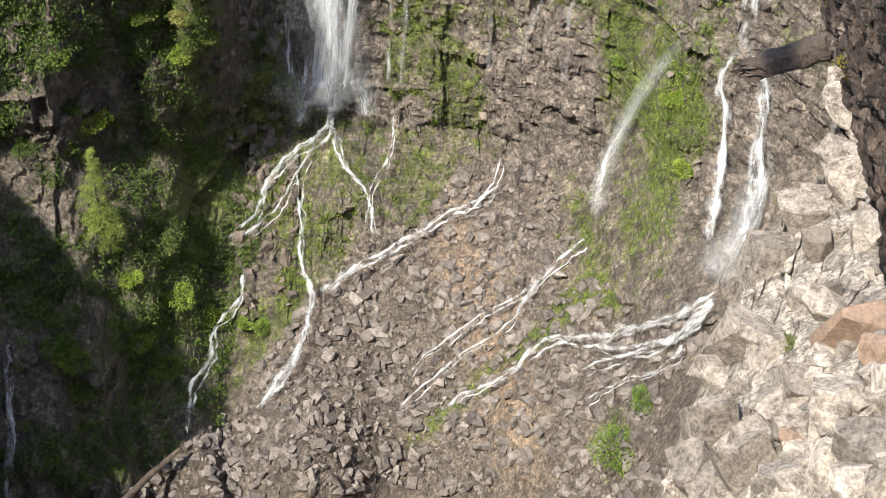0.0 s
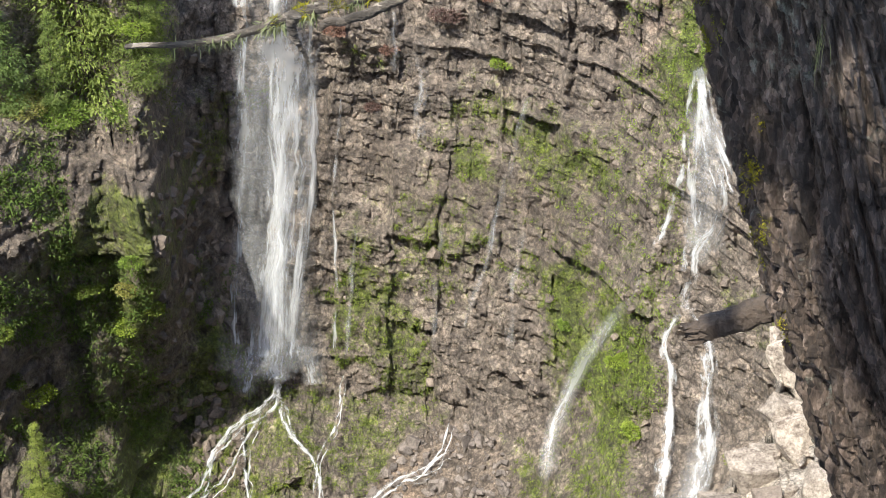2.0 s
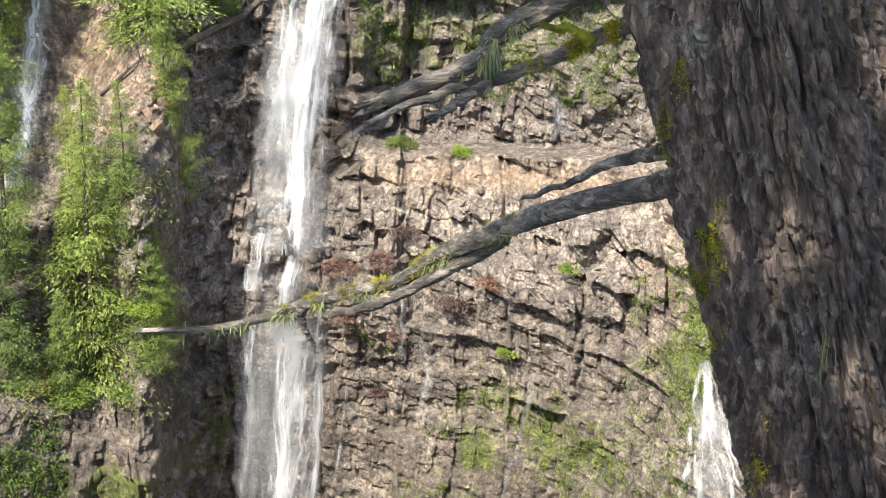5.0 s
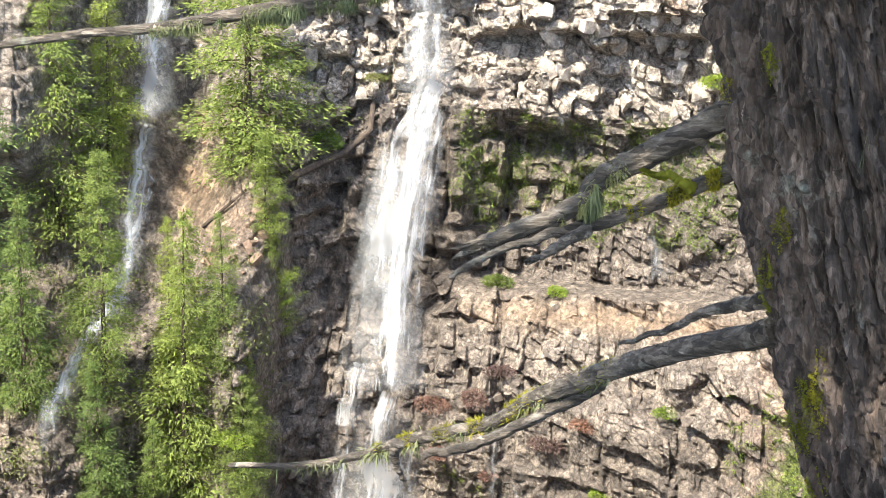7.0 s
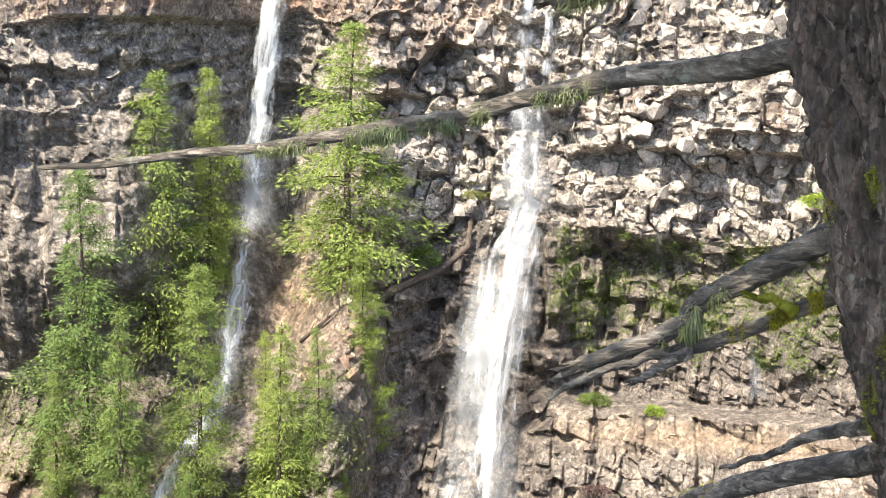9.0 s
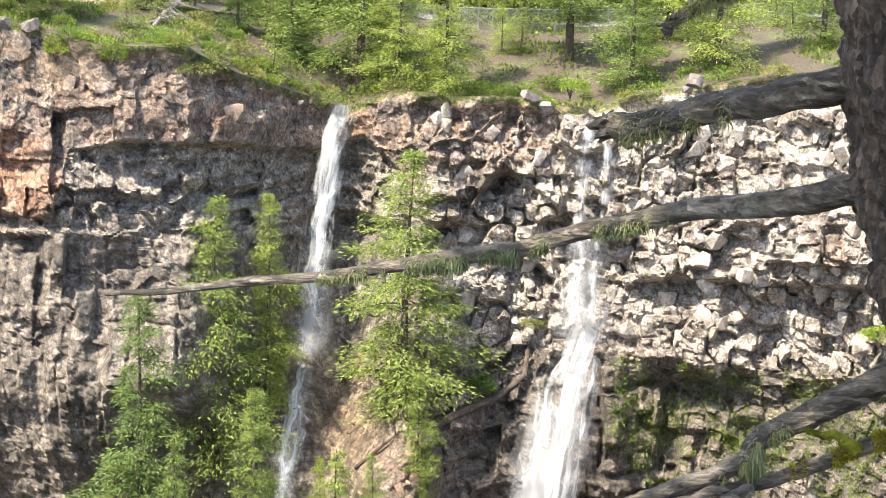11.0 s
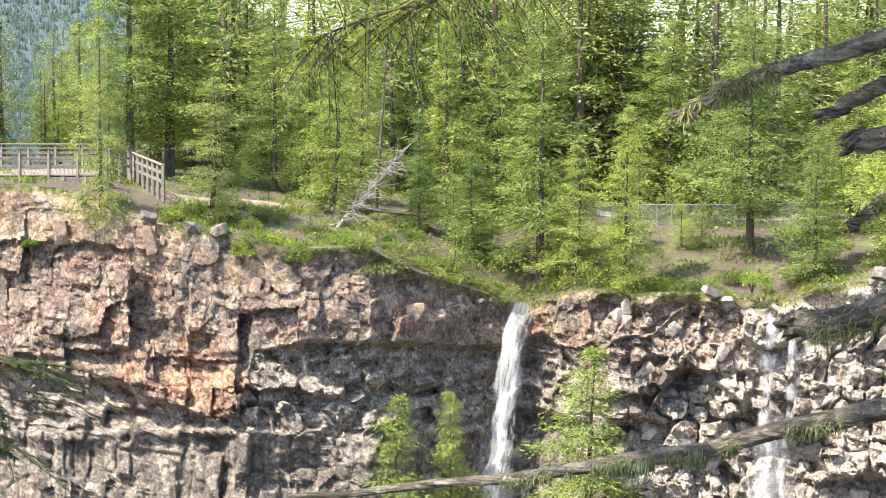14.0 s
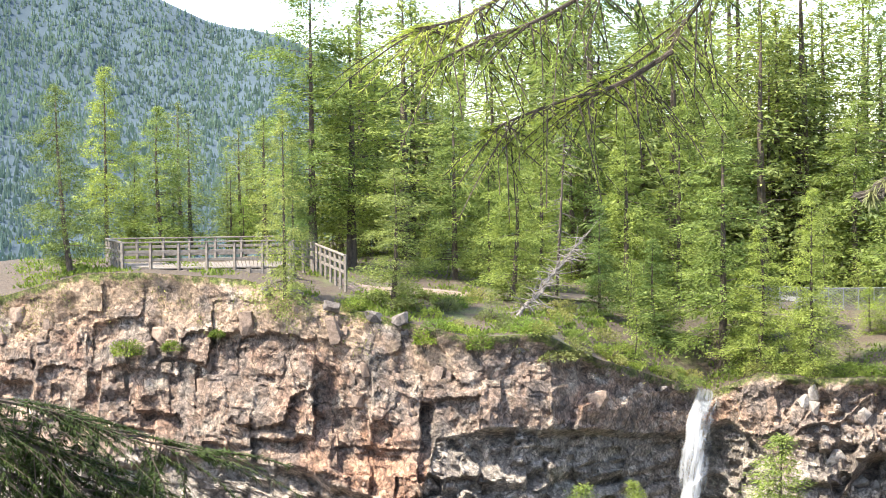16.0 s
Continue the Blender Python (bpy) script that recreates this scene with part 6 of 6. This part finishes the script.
z = np.array([floor_height(x, y) for x, y in zip(a, h)])
at = np.repeat(np.stack([h * np.sin(np.radians(a)), h * np.cos(np.radians(a)), z], 1), 9, 0)
at = at + rng.normal(0, 0.3, at.shape) * (1, 1, 0)
way = unit(rng.normal(0, 0.5, at.shape) + np.array((0, 0, 1.0)))
ln = rng.uniform(0.08, 0.28, len(at))
tagged(soup("undergrowth", spikes(at, way, ln, ln * 0.22, rng), FERN), "low green undergrowth and grass on the forest floor", "plants", kind="stuff")

# left wall: sunlit bushes get paler leaves, shaded ones darker, light put into colour
for n_, (a, e, r, mat, lab) in enumerate((
        (-15.7, -5.9, 1.9, GRASS, "spreading yellow green bush hanging over the rim"), (-30.6, -5.6, 1.0, FERN, "green bush growing on the cliff edge"),
        (-29.1, -5.5, 0.9, FERN, "green bush growing on the cliff edge"), (-27.5, -5.1, 0.5, FERN, "small green bush on the cliff edge"), (-20.4, -5.4, 1.0, FERN, "green bush growing on the cliff edge"),
        (-18.6, -5.6, 1.1, FERN, "green bush growing on the cliff edge"), (-5.7, -16.7, 1.2, LEAVES, "bright green bush growing beside the waterfall"), (-3.6, -14.4, 0.7, GRASS, "pale bush growing beside the waterfall"),
        (8.4, -13.9, 0.9, LEAVES, "green grassy bush on a ledge"), (3.2, -21.5, 0.5, LEAVES, "small green bush on a ledge"), (1.0, -21.3, 0.8, FERN, "low green bush on a ledge"),
        (7.6, -25.3, 0.6, LEAVES, "small green bush on the rock wall"), (1.2, -24.3, 0.8, DRY, "reddish dry bush on a ledge"), (-1.2, -25.6, 0.9, DRY, "reddish dry bush beside the waterfall"), (3.2, -26.8, 0.8, DRY, "reddish dry bush on the rock wall"), (0.2, -25.4, 0.9, DRY, "reddish dry bush beside the waterfall"), (2.2, -25.6, 0.7, DRY, "reddish dry bush on the rock wall"), (4.6, -26.0, 0.7, DRY, "reddish dry bush on the rock wall"), (0.9, -27.9, 0.6, DRY, "reddish dry bush on the rock wall"), (-0.9, -27.3, 0.7, DRY, "reddish dry bush beside the waterfall"), (5.4, -28.3, 0.6, LEAVES, "small green bush on the rock wall"), (0.4, -29.9, 0.5, DRY, "reddish dry bush on the rock wall"),
        (-9.4, -29.7, 1.0, LEAVES, "bright green bush above the shaded wall"), (-11.6, -29.7, 1.3, LEAVES, "bright green bush above the shaded wall"), (-13.3, -29.2, 1.2, GRASS, "pale bush above the shaded wall"), (-8.8, -26.9, 1.0, LEAVES, "bright green bush at the foot of a fir"),
        (17.0, -41.0, 0.7, GRASS, "pale green grass tuft on top of the bleached rock"), (18.2, -45.8, 0.4, GRASS, "grass tuft in a crack of the bleached rock"), (17.2, -46.0, 0.4, GRASS, "grass tuft in a crack of the bleached rock"),
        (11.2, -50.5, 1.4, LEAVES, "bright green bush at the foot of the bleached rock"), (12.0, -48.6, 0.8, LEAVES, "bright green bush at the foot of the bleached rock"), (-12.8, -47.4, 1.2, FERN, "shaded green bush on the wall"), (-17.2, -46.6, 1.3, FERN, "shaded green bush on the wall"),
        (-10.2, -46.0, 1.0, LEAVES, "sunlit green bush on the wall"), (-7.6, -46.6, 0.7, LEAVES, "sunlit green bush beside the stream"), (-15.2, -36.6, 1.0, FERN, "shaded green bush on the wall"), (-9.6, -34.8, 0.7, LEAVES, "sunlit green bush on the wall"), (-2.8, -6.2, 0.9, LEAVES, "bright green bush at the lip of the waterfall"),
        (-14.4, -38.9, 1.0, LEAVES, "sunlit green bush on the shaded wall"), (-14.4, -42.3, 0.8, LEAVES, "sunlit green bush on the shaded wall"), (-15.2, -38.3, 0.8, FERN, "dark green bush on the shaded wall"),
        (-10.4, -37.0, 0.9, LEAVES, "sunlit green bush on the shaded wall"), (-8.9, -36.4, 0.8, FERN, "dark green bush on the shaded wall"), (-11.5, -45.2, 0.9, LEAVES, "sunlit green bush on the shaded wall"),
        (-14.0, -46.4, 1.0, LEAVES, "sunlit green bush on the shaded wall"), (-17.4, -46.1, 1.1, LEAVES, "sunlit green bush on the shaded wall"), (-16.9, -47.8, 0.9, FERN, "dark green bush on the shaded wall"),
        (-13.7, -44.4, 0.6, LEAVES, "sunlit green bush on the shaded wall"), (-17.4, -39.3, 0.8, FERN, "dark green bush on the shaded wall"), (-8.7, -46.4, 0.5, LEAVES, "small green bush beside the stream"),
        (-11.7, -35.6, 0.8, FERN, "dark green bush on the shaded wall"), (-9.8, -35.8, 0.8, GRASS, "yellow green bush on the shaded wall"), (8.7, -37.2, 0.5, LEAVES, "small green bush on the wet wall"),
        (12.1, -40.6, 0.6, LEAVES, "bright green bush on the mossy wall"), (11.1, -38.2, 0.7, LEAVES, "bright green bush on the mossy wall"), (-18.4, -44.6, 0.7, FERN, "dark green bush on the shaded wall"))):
    p = Vector(seen_face([a], [e], 0.1)[0])
    p.z -= 0.2 * r
    shrub("bush", p, r, int(1500 * r + 350), 0.07 + 0.03 * r, mat, lab, 940 + n_, 0.75)

rng = np.random.default_rng(1490)
for n_ in range(16):
    a = rng.uniform(-16.5, -11.2) if n_ < 11 else rng.uniform(-9.6, -4.0)
    h = float(wall_line(np.float64(a))) + rng.uniform(0.1, 2.4)
    r = rng.uniform(0.5, 0.95)
    shrub("bush", polar(a, h, floor_height(a, h) - 0.15), r, int(1100 * r + 200), 0.085, (FERN, GRASS, NEEDLES)[n_ % 3], ("green bush on the bank above the lip", "dry yellow green bush on the bank above the lip", "low fir scrub on the bank above the lip")[n_ % 3], 1460 + n_, 0.8)
rng = np.random.default_rng(1500)
for n_ in range(70):
    a = rng.uniform(-23, 8)
    if -11.6 < a < -9.6 or -3.0 < a < -1.2:
        continue
    h = float(wall_line(np.float64(a))) + 0.3 + 7 * rng.random() ** 1.5
    r = rng.uniform(0.5, 1.2)
    shrub("bush", polar(a, h, floor_height(a, h) - 0.15), r, int(1000 * r + 200), 0.09, (GRASS, LEAVES, FERN)[n_ % 3], ("dry yellow green bush on the rim", "bright green bush on the rim", "dark green bush on the rim")[n_ % 3], 1501 + n_, 0.75)


# ---- the far mountain ----
def mountain():
    # the blue haze of distance is mixed into both base colours
    mat = plain_material("hazy_far_forest", (0.034, 0.054, 0.07), (0.055, 0.08, 0.096), 0.02, 0.95, 0, 1.0)
    cone = leaf_material("hazy_far_trees", (0.13, 0.18, 0.215), (0.2, 0.265, 0.25), 0.5, 0.004)
    bear = np.linspace(-78, -8, 90)
    ridge = np.interp(bear, (-78, -50, -40, -34.5, -29.5, -27.4, -25.1, -22.2, -18, -12, -8), (7, 9.5, 9.0, 7.8, 6.4, 5.5, 5.0, 3.8, 1.6, -1.0, -3))
    ridge = ridge + 0.25 * (fbm(bear * 0.9, bear * 0, 333) - 0.5)
    rows = []
    for k in np.linspace(0, 1, 24):
        el = -11 + (ridge + 11) * k
        h = 1700 + 1500 * k + 160 * (fbm(bear * 0.35 + 3 * k, np.full_like(bear, k * 5), 334) - 0.5)
        rows.append(np.stack([h * np.sin(np.radians(bear)), h * np.cos(np.radians(bear)), EYE + h * np.tan(np.radians(el))], -1))
    rows = np.array(rows)
    rows = np.concatenate([rows, rows[-1:] * (1.15, 1.15, 0.6)])
    tagged(grid_mesh("mountain", rows, mat, smooth=True), "distant wooded mountain slope tinted with blue haze", "mountain", kind="structure")
    rng = np.random.default_rng(335)
    quads = []
    n = 30000
    i, j = rng.uniform(8, 22.9, n), rng.uniform(45, 82, n)
    i0, j0 = i.astype(int), j.astype(int)
    fi, fj = (i - i0)[:, None], (j - j0)[:, None]
    base = (rows[i0, j0] * (1 - fi) + rows[i0 + 1, j0] * fi) * (1 - fj) + (rows[i0, j0 + 1] * (1 - fi) + rows[i0 + 1, j0 + 1] * fi) * fj
    hgt = rng.uniform(6, 15, n)
    for q in (0.0, 1.57):
        side = np.stack([np.cos(q + hgt), np.sin(q + hgt), hgt * 0], 1) * (hgt * 0.24)[:, None]
        quads.append(np.stack([base - side, base + side, base + np.stack([hgt * 0, hgt * 0, hgt], 1)], 1))
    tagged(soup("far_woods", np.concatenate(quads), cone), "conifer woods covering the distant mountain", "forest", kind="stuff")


mountain()


# ---- viewing platform, rails, paths and fence ----
def box(bm, a, b, w, t):
    """A bar from a to b, w wide and t thick."""
    a, b = Vector(a), Vector(b)
    d = (b - a)
    m = Matrix.Translation((a + b) / 2) @ d.to_track_quat("X", "Z").to_matrix().to_4x4() @ Matrix.Diagonal((d.length, w, t, 1))
    bmesh.ops.create_cube(bm, size=1.0, matrix=m)


def bar(name, a, b, w, t, mat, parent, bevel=0.008):
    bm = bmesh.new()
    box(bm, a, b, w, t)
    bmesh.ops.bevel(bm, geom=bm.edges[:], offset=bevel, segments=1, affect="EDGES")
    return part(name, bm, mat, parent)


def railing(parent, p, q, height=1.1, gap=1.25, rails=(0.72, 0.36), thick=0.09, first=0):
    p, q = Vector(p), Vector(q)
    n = max(1, round((q - p).length / gap))
    up = Vector((0, 0, 1))
    for i in range(first, n + 1):
        f = p.lerp(q, i / n)
        bar("post", f - up * 0.5, f + up * height, thick * 1.3, thick * 1.3, TIMBER, parent)
    bar("handrail", p + up * (height + 0.03), q + up * (height + 0.03), 0.16, 0.06, TIMBER, parent)
    for r_ in rails:
        bar("rail", p + up * r_, q + up * r_, 0.05, 0.13, TIMBER, parent)


def platform():
    deck = tagged(empty("viewing_platform"), "weathered timber viewing platform with post and rail fence on the rim", "platform")
    z = EYE + 74 * math.tan(radians(-2.75))
    A, B, C, D = polar(-30.7, 73, z), polar(-25.0, 73, z), polar(-24.9, 79, z), polar(-31.2, 79, z)
    n = 46
    for i in range(n):
        f0, f1 = (i + 0.04) / n, (i + 0.96) / n
        mid0, mid1 = A.lerp(B, (f0 + f1) / 2), D.lerp(C, (f0 + f1) / 2)
        bar("plank", mid0, mid1, (B - A).length / n * 0.93, 0.05, TIMBER, deck)
    for p, q in ((A, B), (A + (D - A) * 0.03, D), (D + (C - D) * 0.02, C)):
        railing(deck, p + Vector((0, 0, 0.03)), q + Vector((0, 0, 0.03)), first=0 if p is A else 1)
    for f in np.linspace(0, 1, 9):
        p = A.lerp(B, f)
        bar("footing", p - Vector((0, 0, 2.2)), p - Vector((0, 0, 0.45)), 0.34, 0.34, CONCRETE, deck)
        bar("support", p - Vector((0, 0, 0.46)), p - Vector((0, 0, 0.05)), 0.2, 0.2, TIMBER, deck)
    bar("beam", A - Vector((0, 0, 0.2)), B - Vector((0, 0, 0.2)), 0.12, 0.25, TIMBER, deck)
    ramp = tagged(empty("ramp_railing"), "weathered timber railing beside the trail", "railing")
    railing(ramp, polar(-24.4, 78, EYE + 78 * math.tan(radians(-2.7))), polar(-23.1, 71.5, EYE + 71.5 * math.tan(radians(-3.3))), 1.05, 0.8)
    railing(ramp, polar(-24.9, 75, z), polar(-24.2, 76, z - 0.1), 1.05, 0.8)


platform()


def strip(name, line, width, mat, label, lift=0.07):
    """A path laid on the forest floor along bearings and distances."""
    pts = smooth_path(line, 12 * len(line))
    rows = []
    for c in np.linspace(-1, 1, 5):
        row = []
        for k, (a, h) in enumerate(pts):
            hh = h + c * width / 2
            row.append(polar(a, hh, floor_height(a, hh) + lift - 0.05 * c * c))
        rows.append(row)
    ob = grid_mesh(name, np.array(rows), mat)
    return tagged(ob, label, "path", kind="structure")


TRAIL = plain_material("trail_earth", (0.15, 0.105, 0.08), (0.27, 0.2, 0.16), 0.8, 0.95, 0, 0.03)
strip("trail", ((-24.3, 80), (-23.3, 75), (-22.4, 73), (-20.8, 74), (-19.0, 75), (-17.0, 77), (-14.6, 80), (-12, 84)), 2.6, TRAIL, "reddish brown earth trail along the rim")
strip("path", ((-12, 90), (-8, 88), (-6.4, 86), (-4.2, 86), (0, 88), (5, 88), (10, 88)), 2.4, CONCRETE, "pale paved path behind a wire fence")


def wire_fence():
    f = tagged(empty("wire_fence"), "galvanised chain link fence along the path", "fence")
    line = [(-9.5, 83.5), (-6.9, 83), (-4.2, 83), (-1, 84), (2.5, 84), (5, 84), (9, 84)]
    pts = smooth_path(line, 33)
    at = [polar(a, h, floor_height(a, h)) for a, h in pts]
    up = Vector((0, 0, 1))
    for p in at:
        bar("post", p - up * 0.2, p + up * 1.15, 0.06, 0.06, STEEL, f, 0.01)
    for p, q in zip(at[:-1], at[1:]):
        bar("top_rail", p + up * 1.12, q + up * 1.12, 0.045, 0.045, STEEL, f, 0.01)
        bm = bmesh.new()
        n = 12
        for i in range(-7, n):
            for s in (1, -1):
                lo, hi = i / n, (i + 7) / n
                x0, x1 = max(lo, 0), min(hi, 1)
                if x1 <= x0:
                    continue
                z0, z1 = (x0 - lo) / (hi - lo), (x1 - lo) / (hi - lo)
                if s < 0:
                    z0, z1 = 1 - z0, 1 - z1
                box(bm, p.lerp(q, x0) + up * (0.05 + 1.05 * z0), p.lerp(q, x1) + up * (0.05 + 1.05 * z1), 0.008, 0.008)
        part("wire_mesh", bm, STEEL, f)


wire_fence()


def fallen_snag():
    snag = tagged(empty("fallen_snag"), "silvery dead tree leaning with a tangle of bare branches", "dead tree")
    rng = np.random.default_rng(777)
    base, tip = polar(-17.2, 70, floor_height(-17.2, 70)), polar(-14.1, 76, EYE + 76 * math.tan(radians(-1.0)))
    n = 9
    line = [base.lerp(tip, k / (n - 1)) + Vector(rng.normal(0, 0.06, 3)) for k in range(n)]
    link_mesh("trunk", *tube(line, np.linspace(0.09, 0.02, n), 7, 0.06, rng), SNAG, snag)
    chunks = []
    for k in range(130):
        f = rng.uniform(0.03, 0.75)
        p = base.lerp(tip, f)
        d = Vector((rng.normal(0, 1), rng.normal(0, 0.8), rng.normal(-0.1, 0.6))).normalized()
        ln = rng.uniform(0.4, 1.9) * (1 - 0.6 * f)
        chunks.append(tube([p, p + d * ln * 0.5 + Vector(rng.normal(0, 0.06, 3)), p + d * ln], [0.03, 0.018, 0.006], 4))
    link_mesh("branch_tangle", *join(chunks), SNAG, snag)["kind"] = "stuff"
    bare = tagged(empty("dead_tree"), "thin bare grey dead tree standing on the rim", "dead tree")
    b, t = polar(-15.8, 78, floor_height(-15.8, 78) - 0.3), polar(-15.4, 78, EYE + 78 * math.tan(radians(2.9)))
    line = [b.lerp(t, k / 7) for k in range(8)]
    link_mesh("trunk", *tube(line, np.linspace(0.09, 0.02, 8), 7, 0.05, rng), BARK, bare)
    chunks = []
    for k in range(60):
        p = b.lerp(t, rng.uniform(0.25, 0.98))
        q = rng.uniform(0, 6.28)
        ln = rng.uniform(0.4, 1.3)
        d = Vector((math.cos(q), math.sin(q), -0.25))
        chunks.append(tube([p, p + d * ln * 0.5, p + d * ln - Vector((0, 0, 0.1))], [0.02, 0.012, 0.005], 4))
    link_mesh("twig_tangle", *join(chunks), SNAG, bare)["kind"] = "stuff"


fallen_snag()


def fallen_log(pts, r0, r1, label, seed, off=0.5):
    rng = np.random.default_rng(seed)
    line = [spot(a, e, off) for a, e in pts]
    log = tagged(empty("log"), label, "log")
    link_mesh("trunk", *tube(line, np.linspace(r0, r1, len(line)), 8, 0.08, rng), BARK, log)
    chunks = []
    for k in range(9):
        i = int(rng.integers(0, len(line) - 1))
        p = line[i].lerp(line[i + 1], rng.uniform(0, 1))
        d = Vector(rng.normal(0, 1, 3)).normalized()
        chunks.append(tube([p, p + d * 0.5], [0.03, 0.008], 5))
    link_mesh("stub", *join(chunks), BARK, log)["kind"] = "stuff"


fallen_log(((-7.2, -18.1), (-5.9, -17.5), (-4.8, -17.0), (-3.9, -16.2), (-3.8, -15.0)), 0.2, 0.1, "dark wet fallen log wedged beside the waterfall", 5)
fallen_log(((-9.9, -19.6), (-8.8, -18.7), (-7.8, -17.9)), 0.08, 0.04, "thin grey fallen log on the rocks", 6)
fallen_log(((-16.3, -51.8), (-14.4, -51.0), (-12.6, -50.3)), 0.16, 0.1, "dark wet fallen log at the foot of the scree", 7, 0.9)


def trunk_moss():
    """Yellow green moss cushions on the bark of the old fir, and pale hanging strands."""
    rng = np.random.default_rng(1200)
    trunk = next(o for o in old_fir.children if o.name.startswith("trunk"))
    co = np.zeros(len(trunk.data.vertices) * 3, np.float32)
    trunk.data.vertices.foreach_get("co", co)
    co = co.reshape(-1, 3)
    way = unit(co - np.array((0, 0, EYE)))
    a, e = np.degrees(np.arctan2(way[:, 0], way[:, 1])), np.degrees(np.arcsin(way[:, 2]))
    facing = np.hypot(co[:, 0], co[:, 1]) < 4.62
    for k, (ca, ce, ra, re, n) in enumerate(((12.9, -24.6, 0.35, 0.9, 500), (13.4, -26.6, 0.3, 0.5, 260), (10.6, -20.4, 0.25, 1.3, 420), (11.0, -18.2, 0.25, 0.6, 180), (12.4, -24.6, 0.3, 1.2, 420), (15.6, -31.0, 0.35, 1.5, 380),
                                             (16.4, -33.6, 0.4, 0.9, 260), (12.9, -23.0, 0.2, 0.8, 160), (9.9, -12.6, 0.2, 0.6, 120), (18.0, -36.6, 0.3, 0.8, 160), (8.6, -14.0, 0.2, 0.8, 90))):
        near = np.flatnonzero(facing & (((a - ca) / ra) ** 2 + ((e - ce) / re) ** 2 < 1.6))
        if not len(near):
            continue
        n *= 6
        cushion = co[rng.choice(near, max(6, n // 90))]
        base = cushion[rng.integers(len(cushion), size=n)] + rng.normal(0, 0.016, (n, 3))
        base = co[near[np.argmin(np.linalg.norm(co[near][None] - base[:, None], axis=2), axis=1)]] + rng.normal(0, 0.004, (n, 3))
        out = unit(np.array((0.0, 0.0, EYE)) - base)
        w = unit(out + rng.normal(0, 0.7, (n, 3)))
        ln = rng.uniform(0.005, 0.013, n)
        soup("moss", spikes(base, w, ln, ln * 0.2, rng), YELLOW_MOSS, old_fir, "yellow green moss cushion on the bark")["kind"] = "stuff"
    for k, (ca, ce, n, ln0) in enumerate(((17.4, -25.9, 26, 0.14), (13.6, -15.0, 12, 0.06))):
        near = np.flatnonzero(facing & (((a - ca) / 0.15) ** 2 + ((e - ce) / 0.4) ** 2 < 1.6))
        if not len(near):
            continue
        base = co[rng.choice(near, n)]
        out = unit(np.array((0.0, 0.0, EYE)) - base)
        w = unit(out * 0.25 + rng.normal(0, 0.12, (n, 3)) + np.array((0, 0, -1.0)))
        ln = ln0 * rng.uniform(0.5, 1.1, n)
        soup("lichen", sprays(base, w, ln, np.full(n, 0.0007), rng), MOSS, old_fir, "pale hanging lichen strands")["kind"] = "stuff"


trunk_moss()
